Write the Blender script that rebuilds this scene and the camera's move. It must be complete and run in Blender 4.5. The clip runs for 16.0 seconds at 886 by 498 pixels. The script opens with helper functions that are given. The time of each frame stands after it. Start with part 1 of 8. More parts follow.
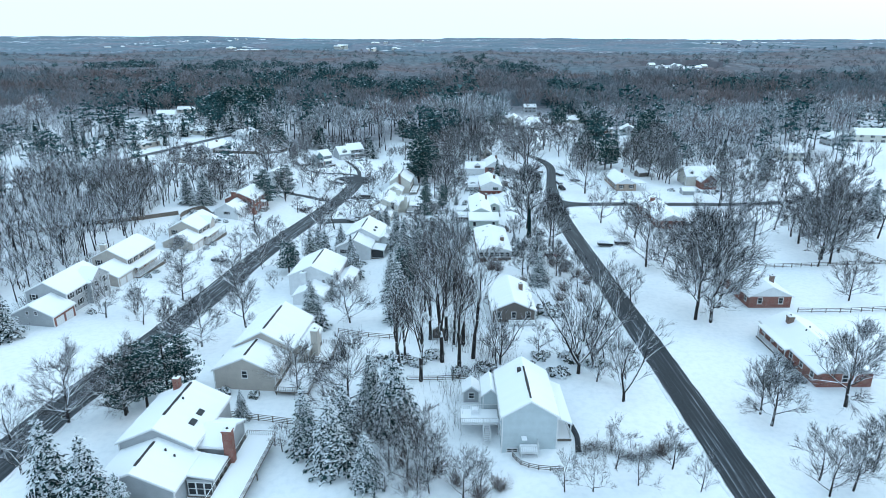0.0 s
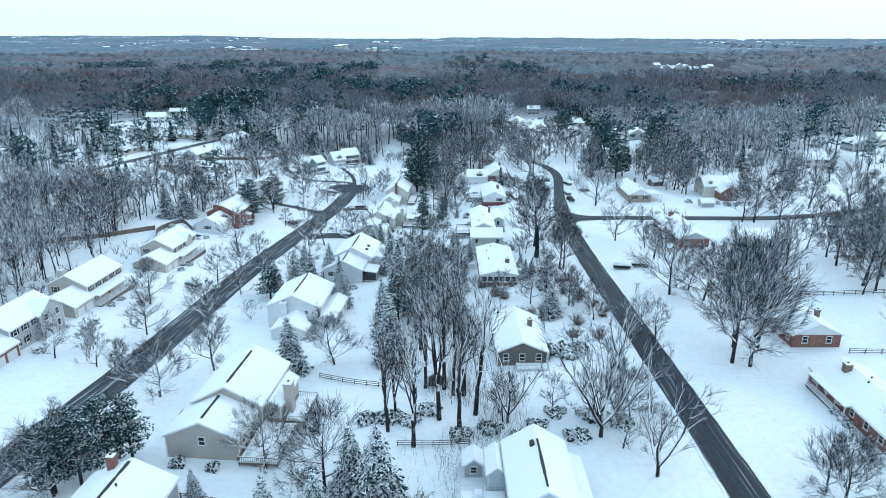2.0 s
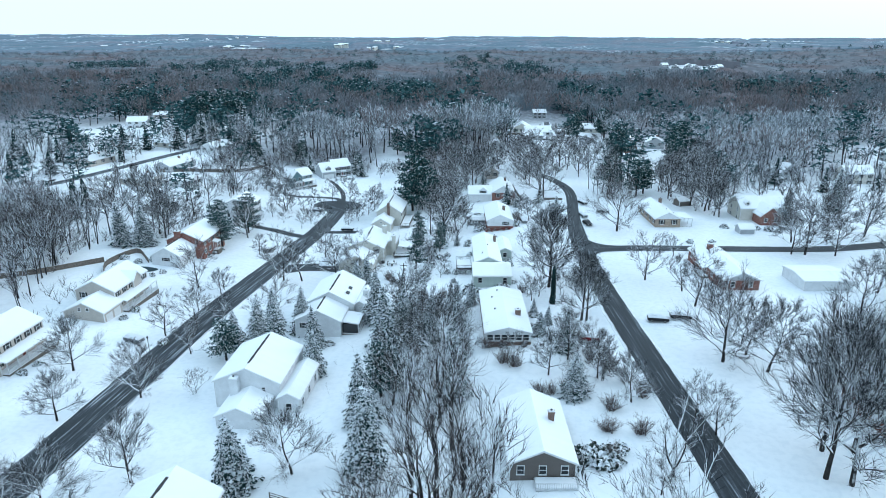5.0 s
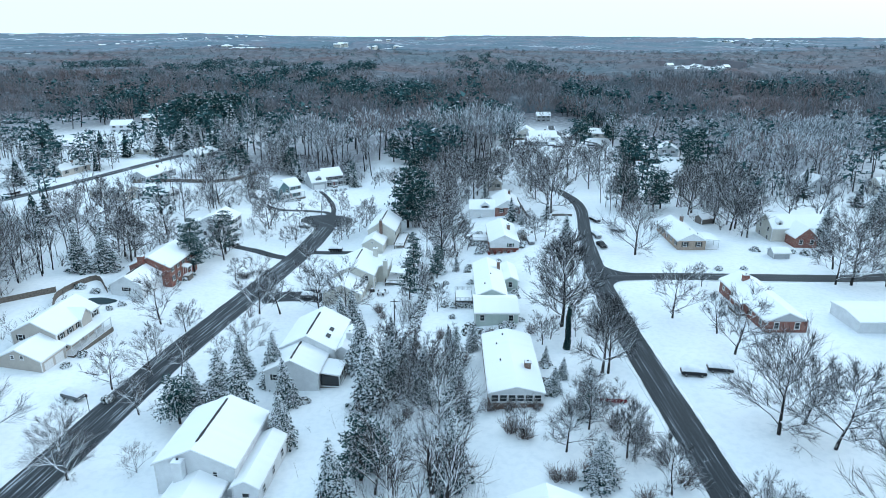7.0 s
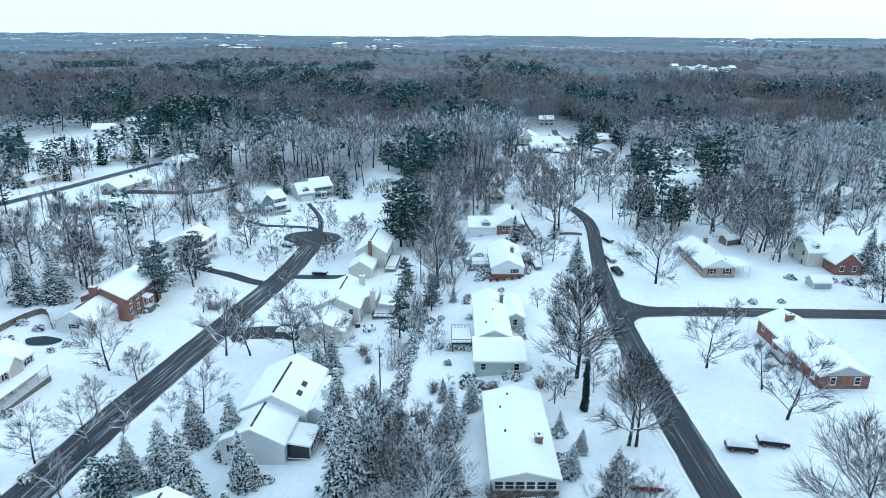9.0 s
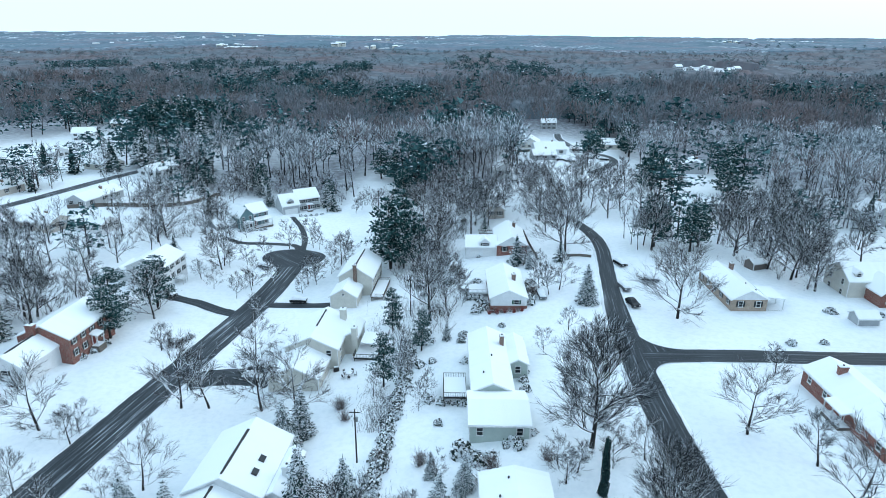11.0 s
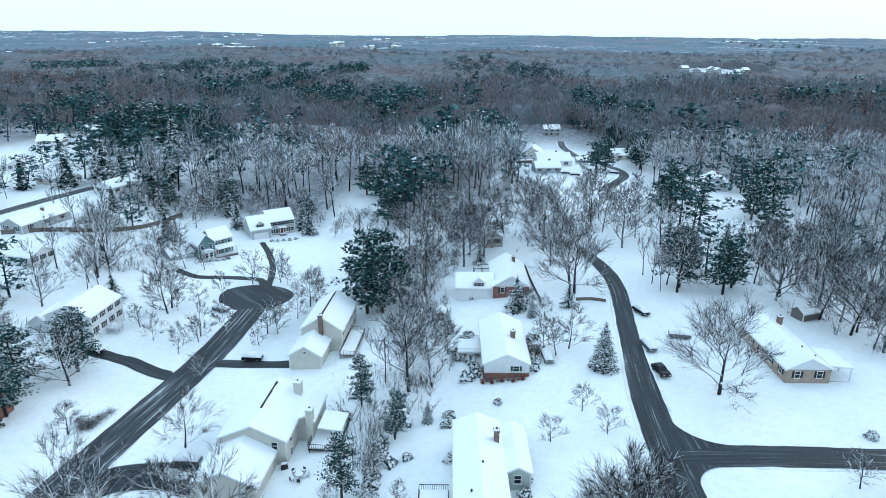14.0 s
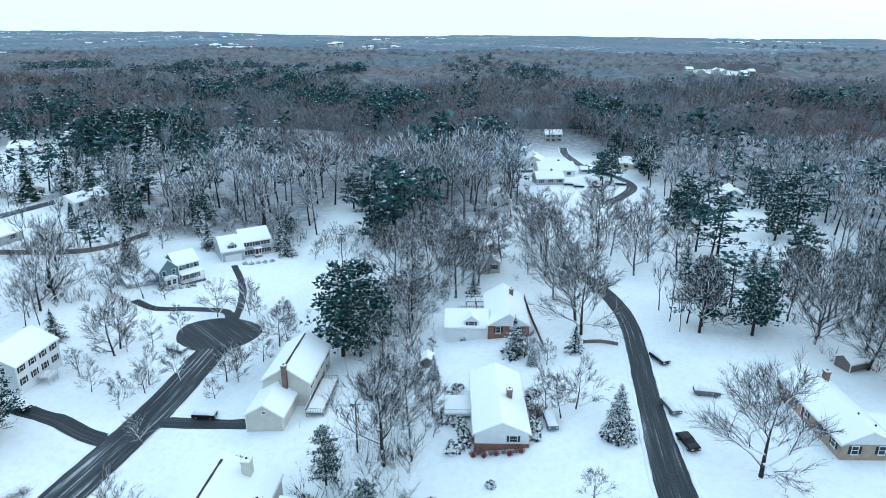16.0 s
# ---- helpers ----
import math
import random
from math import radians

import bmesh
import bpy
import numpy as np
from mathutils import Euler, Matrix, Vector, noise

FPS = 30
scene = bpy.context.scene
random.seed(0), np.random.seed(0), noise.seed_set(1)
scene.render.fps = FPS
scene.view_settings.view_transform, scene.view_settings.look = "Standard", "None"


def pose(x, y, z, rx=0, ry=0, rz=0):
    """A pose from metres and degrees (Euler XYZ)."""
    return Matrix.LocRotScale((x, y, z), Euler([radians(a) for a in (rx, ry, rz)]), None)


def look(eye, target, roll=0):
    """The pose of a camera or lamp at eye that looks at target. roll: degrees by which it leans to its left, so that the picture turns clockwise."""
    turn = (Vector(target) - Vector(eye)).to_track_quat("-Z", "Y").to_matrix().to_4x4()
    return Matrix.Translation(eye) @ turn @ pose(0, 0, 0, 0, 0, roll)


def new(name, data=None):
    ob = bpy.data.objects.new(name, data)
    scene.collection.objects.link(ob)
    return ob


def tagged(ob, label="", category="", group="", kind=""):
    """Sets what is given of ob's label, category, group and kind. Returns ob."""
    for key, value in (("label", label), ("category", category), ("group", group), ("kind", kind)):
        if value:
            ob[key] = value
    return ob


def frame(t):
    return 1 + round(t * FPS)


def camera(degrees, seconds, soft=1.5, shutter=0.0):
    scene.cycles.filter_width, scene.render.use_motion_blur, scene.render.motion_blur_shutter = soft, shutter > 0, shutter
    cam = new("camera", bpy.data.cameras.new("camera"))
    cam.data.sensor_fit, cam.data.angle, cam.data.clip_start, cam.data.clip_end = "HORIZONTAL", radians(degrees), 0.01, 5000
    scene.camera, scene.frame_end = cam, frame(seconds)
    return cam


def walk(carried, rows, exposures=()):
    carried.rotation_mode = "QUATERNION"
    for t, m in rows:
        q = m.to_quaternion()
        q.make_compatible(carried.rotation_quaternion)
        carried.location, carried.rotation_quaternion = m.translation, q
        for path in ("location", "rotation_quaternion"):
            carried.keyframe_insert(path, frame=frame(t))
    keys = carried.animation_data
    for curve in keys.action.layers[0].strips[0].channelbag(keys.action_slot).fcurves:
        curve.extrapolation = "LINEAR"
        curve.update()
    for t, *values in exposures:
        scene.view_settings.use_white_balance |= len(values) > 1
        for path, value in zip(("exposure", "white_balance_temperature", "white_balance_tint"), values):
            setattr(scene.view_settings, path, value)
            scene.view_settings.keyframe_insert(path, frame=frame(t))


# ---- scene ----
cam = camera(70.0, 16.0, soft=0.5)
# seconds, place in metres, yaw, pitch, roll
ROWS = [
    (0.0, 0.00, 0.00, 60.00, -0.001, -18.886, 0.042),
    (0.5, 0.10, 4.68, 59.98, 0.022, -18.900, 0.032),
    (1.0, 0.28, 9.49, 59.93, 0.038, -18.907, 0.042),
    (1.5, 0.47, 14.53, 59.91, 0.083, -18.921, 0.042),
    (2.0, 0.69, 19.73, 59.88, 0.126, -18.928, 0.032),
    (2.5, 0.85, 25.07, 59.91, 0.135, -18.949, 0.042),
    (3.0, 1.07, 30.46, 59.95, 0.174, -18.956, 0.042),
    (3.5, 1.21, 35.96, 59.91, 0.196, -18.956, 0.074),
    (4.0, 1.40, 41.53, 59.93, 0.222, -18.978, 0.074),
    (6.5, 2.42, 70.38, 60.09, 0.390, -19.070, 0.095),
    (7.0, 2.62, 76.12, 60.10, 0.389, -19.084, 0.116),
    (7.5, 2.82, 81.85, 60.09, 0.399, -19.105, 0.127),
    (8.0, 3.05, 87.55, 60.09, 0.408, -19.134, 0.138),
    (8.5, 3.25, 93.17, 60.04, 0.394, -19.134, 0.180),
    (9.0, 3.60, 98.68, 59.91, 0.413, -19.098, 0.201),
    (11.5, 5.74, 125.17, 59.84, 0.463, -19.141, 0.286),
    (12.0, 6.28, 130.44, 59.85, 0.479, -19.141, 0.296),
    (12.5, 6.86, 135.69, 59.90, 0.502, -19.155, 0.307),
    (13.0, 7.42, 140.91, 59.88, 0.508, -19.162, 0.328),
    (13.5, 8.02, 146.11, 59.88, 0.520, -19.162, 0.349),
    (14.0, 8.59, 151.36, 59.95, 0.546, -19.162, 0.349),
    (14.5, 9.27, 156.70, 59.95, 0.562, -19.162, 0.339),
    (15.0, 9.97, 162.14, 59.95, 0.592, -19.155, 0.328),
    (15.5, 10.65, 167.67, 60.06, 0.591, -19.155, 0.349),
    (16.0, 11.33, 173.32, 60.09, 0.617, -19.148, 0.370),
]
walk(cam, [(t, pose(x, y, z, 90 + pitch, -roll, yaw)) for t, x, y, z, yaw, pitch, roll in ROWS])

# ---- light: a bright overcast winter sky ----
world = bpy.data.worlds.new("sky")
scene.world = world
world.use_nodes = True
wn, wl = world.node_tree.nodes, world.node_tree.links
sky = wn.new("ShaderNodeTexSky")
sky.sky_type, sky.sun_disc = "NISHITA", False
sky.sun_elevation, sky.sun_rotation = radians(24), radians(62)
sky.dust_density = 4.0
cloud = wn.new("ShaderNodeMix")
cloud.data_type, cloud.blend_type = "RGBA", "MIX"
cloud.inputs["Factor"].default_value = 0.90
scaled = wn.new("ShaderNodeVectorMath")
scaled.operation = "SCALE"
scaled.inputs["Scale"].default_value = 0.10
wl.new(sky.outputs[0], scaled.inputs[0])
wl.new(scaled.outputs[0], cloud.inputs["A"])
cloud.inputs["B"].default_value = (0.680, 0.96, 1.195, 1)
wl.new(cloud.outputs["Result"], wn["Background"].inputs["Color"])
wn["Background"].inputs["Strength"].default_value = 1.405
sun = new("sun", bpy.data.lights.new("sun", "SUN"))
sun.data.energy, sun.data.angle, sun.data.color = 0.5, radians(25), (1.0, 0.97, 0.92)
sun.matrix_world = look((200, 110, 110), (0, 0, 0))
scene.view_settings.exposure = 0.0


# ---- materials ----
def nodes_of(name, rough=0.8):
    m = bpy.data.materials.new(name)
    m.use_nodes = True
    b = m.node_tree.nodes["Principled BSDF"]
    b.inputs["Roughness"].default_value = rough
    b.inputs["Specular IOR Level"].default_value = 0.2
    return m, m.node_tree.nodes, m.node_tree.links, b


def ramp_of(n, stops):
    r = n.new("ShaderNodeValToRGB")
    e = r.color_ramp.elements
    while len(e) < len(stops):
        e.new(0.5)
    for k, (p, c) in enumerate(stops):
        e[k].position, e[k].color = p, (*c, 1)
    return r


def noise_of(n, l, scale, detail=4.0, stretch=(1, 1, 1), coord="Object", rough=0.55):
    tc = n.new("ShaderNodeTexCoord")
    mp = n.new("ShaderNodeMapping")
    mp.inputs["Scale"].default_value = stretch
    l.new(tc.outputs[coord], mp.inputs[0])
    t = n.new("ShaderNodeTexNoise")
    t.inputs["Scale"].default_value, t.inputs["Detail"].default_value, t.inputs["Roughness"].default_value = scale, detail, rough
    l.new(mp.outputs[0], t.inputs["Vector"])
    return t


def bump_of(n, l, b, height, strength=0.4, distance=0.05):
    p = n.new("ShaderNodeBump")
    p.inputs["Strength"].default_value, p.inputs["Distance"].default_value = strength, distance
    l.new(height, p.inputs["Height"])
    l.new(p.outputs[0], b.inputs["Normal"])


def mixed(n, l, fac, a, b_, mode="MIX"):
    m = n.new("ShaderNodeMix")
    m.data_type, m.blend_type = "RGBA", mode
    if isinstance(fac, float):
        m.inputs["Factor"].default_value = fac
    else:
        l.new(fac, m.inputs["Factor"])
    for sock, v in (("A", a), ("B", b_)):
        if isinstance(v, tuple):
            m.inputs[sock].default_value = (*v, 1)
        else:
            l.new(v, m.inputs[sock])
    return m.outputs["Result"]


SNOW = (0.83, 0.86, 0.89)


def snow_material(name, scale, low, strength):
    m, n, l, b = nodes_of(name, 0.7)
    a = noise_of(n, l, scale, 6)
    c = ramp_of(n, [(0.3, low), (0.62, SNOW)])
    l.new(a.outputs["Fac"], c.inputs[0])
    l.new(c.outputs[0], b.inputs["Base Color"])
    f = noise_of(n, l, scale * 12, 5)
    bump_of(n, l, b, f.outputs["Fac"], strength, 0.15)
    return m


snow_roof = snow_material("roof_snow", 0.25, (0.84, 0.86, 0.88), 0.2)
snow_pile = snow_material("piled_snow", 0.6, (0.72, 0.75, 0.79), 0.5)


def ground_material():
    """Snow with faint drifts near by; leaf litter and brush show through it under the woods further out."""
    m, n, l, b = nodes_of("snow_ground", 0.75)
    big = noise_of(n, l, 0.035, 5)
    c = ramp_of(n, [(0.30, (0.71, 0.755, 0.79)), (0.62, (0.83, 0.86, 0.885))])
    l.new(big.outputs["Fac"], c.inputs[0])
    small = noise_of(n, l, 0.9, 6)
    c2 = ramp_of(n, [(0.35, (0.93, 0.94, 0.95)), (0.55, (1, 1, 1))])
    l.new(small.outputs["Fac"], c2.inputs[0])
    snow = mixed(n, l, 1.0, c.outputs[0], c2.outputs[0], "MULTIPLY")
    at = n.new("ShaderNodeAttribute")
    at.attribute_name = "woods"
    litter = noise_of(n, l, 0.35, 6)
    far = noise_of(n, l, 0.012, 6, rough=0.65)
    add = n.new("ShaderNodeMath")
    add.operation = "ADD"
    l.new(litter.outputs["Fac"], add.inputs[0])
    l.new(far.outputs["Fac"], add.inputs[1])
    cl = ramp_of(n, [(0.44, (0.12, 0.125, 0.145)), (0.68, (0.50, 0.54, 0.59))])
    half = n.new("ShaderNodeMath")
    half.operation = "MULTIPLY"
    half.inputs[1].default_value = 0.5
    l.new(add.outputs[0], half.inputs[0])
    l.new(half.outputs[0], cl.inputs[0])
    col = mixed(n, l, at.outputs["Fac"], snow, cl.outputs[0])
    l.new(col, b.inputs["Base Color"])
    bump_of(n, l, b, small.outputs["Fac"], 0.22, 0.12)
    return m


ground_mat = ground_material()


def road_material(name, slush, low=0.47):
    m, n, l, b = nodes_of(name, 0.55)
    streak = noise_of(n, l, 1.0, 5, (2.3, 0.05, 1), "UV", 0.64)
    c = ramp_of(n, [(low, (0.028, 0.035, 0.042)), (low + 0.10, (0.066, 0.077, 0.089)), (low + 0.22, slush)])
    l.new(streak.outputs["Fac"], c.inputs[0])
    fine = noise_of(n, l, 3.0, 5)
    c2 = ramp_of(n, [(0.3, (0.7, 0.7, 0.7)), (0.7, (1.25, 1.25, 1.25))])
    l.new(fine.outputs["Fac"], c2.inputs[0])
    l.new(mixed(n, l, 1.0, c.outputs[0], c2.outputs[0], "MULTIPLY"), b.inputs["Base Color"])
    bump_of(n, l, b, fine.outputs["Fac"], 0.3, 0.03)
    return m


asphalt = road_material("wet_asphalt", (0.44, 0.49, 0.55), 0.505)
asphalt_streaked = road_material("streaked_asphalt", (0.60, 0.65, 0.71), 0.465)
asphalt_dark = road_material("driveway_asphalt", (0.22, 0.24, 0.27), 0.52)


def snowy(name, low, high, threshold, scale=2.0, soft=0.12, rough=0.85):
    """A surface whose upward faces carry snow."""
    m, n, l, b = nodes_of(name, rough)
    a = noise_of(n, l, scale, 5)
    c = ramp_of(n, [(0.3, low), (0.7, high)])
    l.new(a.outputs["Fac"], c.inputs[0])
    geo = n.new("ShaderNodeNewGeometry")
    sep = n.new("ShaderNodeSeparateXYZ")
    l.new(geo.outputs["Normal"], sep.inputs[0])
    add = n.new("ShaderNodeMath")
    add.operation = "MULTIPLY_ADD"
    l.new(a.outputs["Fac"], add.inputs[0])
    add.inputs[1].default_value = 0.5
    l.new(sep.outputs[2], add.inputs[2])
    r = n.new("ShaderNodeMapRange")
    r.inputs["From Min"].default_value, r.inputs["From Max"].default_value = threshold, threshold + soft
    l.new(add.outputs[0], r.inputs["Value"])
    l.new(mixed(n, l, r.outputs[0], c.outputs[0], SNOW), b.inputs["Base Color"])
    return m


bark = snowy("bark", (0.014, 0.013, 0.014), (0.050, 0.043, 0.041), 0.32, 1.2)


def twig_material(name, stops):
    m, n, l, b = nodes_of(name, 0.9)
    geo = n.new("ShaderNodeNewGeometry")
    c = ramp_of(n, stops)
    c.color_ramp.interpolation = "CONSTANT"
    l.new(geo.outputs["Random Per Island"], c.inputs[0])
    l.new(c.outputs[0], b.inputs["Base Color"])
    return m


def stand_material(name, grey, russet, deep=0.55, light=1.35, patch=0.022):
    """Massed twigs whose tint changes from stand to stand, with a small spread from twig to twig."""
    m, n, l, b = nodes_of(name, 0.9)
    where = noise_of(n, l, patch, 3)
    c = ramp_of(n, [(0.42, grey), (0.60, russet)])
    l.new(where.outputs["Fac"], c.inputs[0])
    geo = n.new("ShaderNodeNewGeometry")
    d = ramp_of(n, [(0.0, (deep, deep, deep)), (1.0, (light, light, light))])
    l.new(geo.outputs["Random Per Island"], d.inputs[0])
    l.new(mixed(n, l, 1.0, c.outputs[0], d.outputs[0], "MULTIPLY"), b.inputs["Base Color"])
    return m


twig = twig_material("snowy_twig", [(0, (0.010, 0.012, 0.015)), (0.40, (0.030, 0.031, 0.035)), (0.62, (0.085, 0.085, 0.090)), (0.80, (0.66, 0.70, 0.75))])
twig_brown = twig_material("brown_twig", [(0, (0.018, 0.017, 0.019)), (0.38, (0.048, 0.043, 0.044)), (0.64, (0.115, 0.100, 0.099)), (0.82, (0.66, 0.70, 0.75))])
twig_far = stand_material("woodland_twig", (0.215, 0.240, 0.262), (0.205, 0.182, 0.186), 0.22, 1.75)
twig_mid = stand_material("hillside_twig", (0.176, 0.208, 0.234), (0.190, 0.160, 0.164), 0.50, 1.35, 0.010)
# far twigs blued and flattened in contrast: distance haze put into the colour
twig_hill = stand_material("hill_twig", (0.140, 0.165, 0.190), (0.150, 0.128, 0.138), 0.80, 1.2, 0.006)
# snow on far needles, greyed by haze put into its colour
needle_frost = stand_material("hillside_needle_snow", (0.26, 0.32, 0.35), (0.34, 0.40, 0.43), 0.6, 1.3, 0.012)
twig_frost = twig_material("frosted_twig", [(0, (0.50, 0.55, 0.60)), (0.4, (0.64, 0.69, 0.74))])
bole = twig_material("woodland_bole", [(0, (0.012, 0.012, 0.014)), (0.5, (0.028, 0.027, 0.030)), (0.85, (0.065, 0.062, 0.064))])
needle_woods = twig_material("woodland_needle", [(0, (0.010, 0.042, 0.047)), (0.40, (0.024, 0.080, 0.087)), (0.74, (0.060, 0.135, 0.142))])
# far needles, paler than woodland_needle with distance haze in the tint
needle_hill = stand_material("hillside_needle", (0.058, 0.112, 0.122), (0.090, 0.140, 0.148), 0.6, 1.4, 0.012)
shrub_red = twig_material("red_twig", [(0, (0.16, 0.035, 0.03)), (0.4, (0.26, 0.07, 0.06)), (0.8, (0.30, 0.16, 0.14)), (0.9, (0.70, 0.73, 0.77))])


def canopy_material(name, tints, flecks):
    """Massed bare crowns: twigs tinted grey-blue for distance haze, brown stands and flecks of snow."""
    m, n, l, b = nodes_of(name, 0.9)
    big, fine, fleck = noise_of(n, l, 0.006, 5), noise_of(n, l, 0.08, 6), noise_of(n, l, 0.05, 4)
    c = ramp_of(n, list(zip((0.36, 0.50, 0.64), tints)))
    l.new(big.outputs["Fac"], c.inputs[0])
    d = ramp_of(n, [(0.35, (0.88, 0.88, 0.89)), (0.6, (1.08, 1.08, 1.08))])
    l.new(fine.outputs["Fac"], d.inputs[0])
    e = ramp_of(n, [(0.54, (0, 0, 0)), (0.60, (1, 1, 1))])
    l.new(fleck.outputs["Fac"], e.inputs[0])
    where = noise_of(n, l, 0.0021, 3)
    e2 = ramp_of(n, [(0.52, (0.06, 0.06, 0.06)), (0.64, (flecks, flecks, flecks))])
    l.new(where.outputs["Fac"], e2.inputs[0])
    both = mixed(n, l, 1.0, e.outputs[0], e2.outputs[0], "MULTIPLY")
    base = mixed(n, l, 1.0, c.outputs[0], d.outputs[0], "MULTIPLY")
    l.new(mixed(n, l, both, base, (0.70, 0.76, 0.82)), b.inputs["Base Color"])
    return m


# the horizon tints carry the blue of distance haze in their base colour
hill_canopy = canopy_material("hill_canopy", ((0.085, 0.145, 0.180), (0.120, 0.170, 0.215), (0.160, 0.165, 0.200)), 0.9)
hillside_canopy = canopy_material("hillside_canopy", ((0.100, 0.136, 0.160), (0.116, 0.126, 0.145), (0.118, 0.096, 0.104)), 0.12)
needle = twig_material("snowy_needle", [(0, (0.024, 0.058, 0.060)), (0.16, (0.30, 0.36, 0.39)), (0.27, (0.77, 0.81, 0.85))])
# near-black for shaded needles inside spruces; the dark ivy shares it
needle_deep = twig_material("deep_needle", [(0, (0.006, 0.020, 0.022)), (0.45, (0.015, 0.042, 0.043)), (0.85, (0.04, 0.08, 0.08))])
needle_dark = twig_material("pine_needle", [(0, (0.008, 0.036, 0.037)), (0.36, (0.022, 0.068, 0.068)), (0.70, (0.050, 0.115, 0.112)), (0.93, (0.50, 0.57, 0.60))])
needle_snow = twig_material("snow_on_needles", [(0, (0.30, 0.38, 0.41)), (0.35, (0.62, 0.68, 0.72)), (0.7, (0.80, 0.84, 0.87))])
shrub_leaf = twig_material("snowy_shrub_leaf", [(0, (0.020, 0.034, 0.032)), (0.24, (0.055, 0.068, 0.060)), (0.36, (0.72, 0.76, 0.80)), (0.75, (0.84, 0.87, 0.90))])
shrub_brown = twig_material("bare_shrub_twig", [(0, (0.09, 0.07, 0.068)), (0.4, (0.16, 0.125, 0.12)), (0.62, (0.25, 0.21, 0.20)), (0.74, (0.74, 0.77, 0.81))])


def siding(name, col, course=0.16):
    """Lapped boards: a shallow shadow line, painted into the colour and bumped, at every course."""
    m, n, l, b = nodes_of(name, 0.6)
    tc = n.new("ShaderNodeTexCoord")
    w = n.new("ShaderNodeTexWave")
    w.bands_direction, w.wave_profile = "Z", "SAW"
    w.inputs["Scale"].default_value = 0.314 / course
    w.inputs["Distortion"].default_value = 0.0
    l.new(tc.outputs["Object"], w.inputs[0])
    st = noise_of(n, l, 0.7, 5)
    c = ramp_of(n, [(0.3, tuple(v * 0.86 for v in col)), (0.7, col)])
    l.new(st.outputs["Fac"], c.inputs[0])
    c2 = ramp_of(n, [(0.0, (0.82, 0.82, 0.82)), (0.12, (1, 1, 1))])
    l.new(w.outputs["Fac"], c2.inputs[0])
    l.new(mixed(n, l, 1.0, c.outputs[0], c2.outputs[0], "MULTIPLY"), b.inputs["Base Color"])
    bump_of(n, l, b, w.outputs["Fac"], 0.5, 0.02)
    return m


def brickwork(name, c1, c2, mortar):
    m, n, l, b = nodes_of(name, 0.85)
    tc = n.new("ShaderNodeTexCoord")
    mp = n.new("ShaderNodeMapping")
    mp.inputs["Rotation"].default_value = (radians(90), 0, 0)
    geo = n.new("ShaderNodeNewGeometry")
    sep = n.new("ShaderNodeSeparateXYZ")
    l.new(tc.outputs["Object"], sep.inputs[0])
    add = n.new("ShaderNodeMath")
    add.operation = "ADD"
    l.new(sep.outputs[0], add.inputs[0])
    l.new(sep.outputs[1], add.inputs[1])
    com = n.new("ShaderNodeCombineXYZ")
    l.new(add.outputs[0], com.inputs[0])
    l.new(sep.outputs[2], com.inputs[1])
    t = n.new("ShaderNodeTexBrick")
    t.inputs["Scale"].default_value = 1.0
    t.inputs["Brick Width"].default_value, t.inputs["Row Height"].default_value, t.inputs["Mortar Size"].default_value = 0.21, 0.075, 0.01
    t.inputs["Color1"].default_value, t.inputs["Color2"].default_value, t.inputs["Mortar"].default_value = (*c1, 1), (*c2, 1), (*mortar, 1)
    l.new(com.outputs[0], t.inputs["Vector"])
    st = noise_of(n, l, 0.8, 5)
    cr = ramp_of(n, [(0.3, (0.75, 0.75, 0.75)), (0.7, (1.1, 1.1, 1.1))])
    l.new(st.outputs["Fac"], cr.inputs[0])
    l.new(mixed(n, l, 1.0, t.outputs["Color"], cr.outputs[0], "MULTIPLY"), b.inputs["Base Color"])
    bump_of(n, l, b, t.outputs["Fac"], -0.4, 0.01)
    return m


def plain(name, col, rough=0.6, scale=1.5, metal=0.0, vary=0.8):
    m, n, l, b = nodes_of(name, rough)
    st = noise_of(n, l, scale, 5)
    c = ramp_of(n, [(0.3, tuple(v * vary for v in col)), (0.7, col)])
    l.new(st.outputs["Fac"], c.inputs[0])
    l.new(c.outputs[0], b.inputs["Base Color"])
    b.inputs["Metallic"].default_value = metal
    return m


siding_tan = siding("tan_siding", (0.50, 0.46, 0.42))
siding_grey = siding("grey_siding", (0.42, 0.44, 0.46))
siding_pale = siding("pale_blue_siding", (0.50, 0.57, 0.60))
siding_white = siding("white_siding", (0.72, 0.74, 0.76))
siding_cream = siding("cream_siding", (0.60, 0.58, 0.53))
siding_brown = siding("brown_siding", (0.16, 0.14, 0.13))
siding_teal = siding("slate_green_siding", (0.13, 0.22, 0.24))
siding_sage = siding("sage_siding", (0.45, 0.52, 0.49))
brick_red = brickwork("red_brick", (0.26, 0.075, 0.055), (0.19, 0.06, 0.05), (0.30, 0.25, 0.22))
brick_tan = brickwork("tan_brick", (0.40, 0.30, 0.23), (0.32, 0.23, 0.18), (0.42, 0.37, 0.32))
brick_brown = brickwork("brown_brick", (0.20, 0.11, 0.085), (0.15, 0.085, 0.07), (0.28, 0.25, 0.22))
trim = plain("white_trim", (0.74, 0.75, 0.76), 0.5)
shingle = plain("dark_shingle", (0.06, 0.058, 0.06), 0.9, 4.0)
timber = snowy("weathered_timber", (0.10, 0.085, 0.075), (0.20, 0.175, 0.155), 0.95, 2.5)
white_timber = plain("painted_timber", (0.66, 0.68, 0.70), 0.6)
dark_timber = plain("dark_timber", (0.045, 0.042, 0.042), 0.8, 3.0)
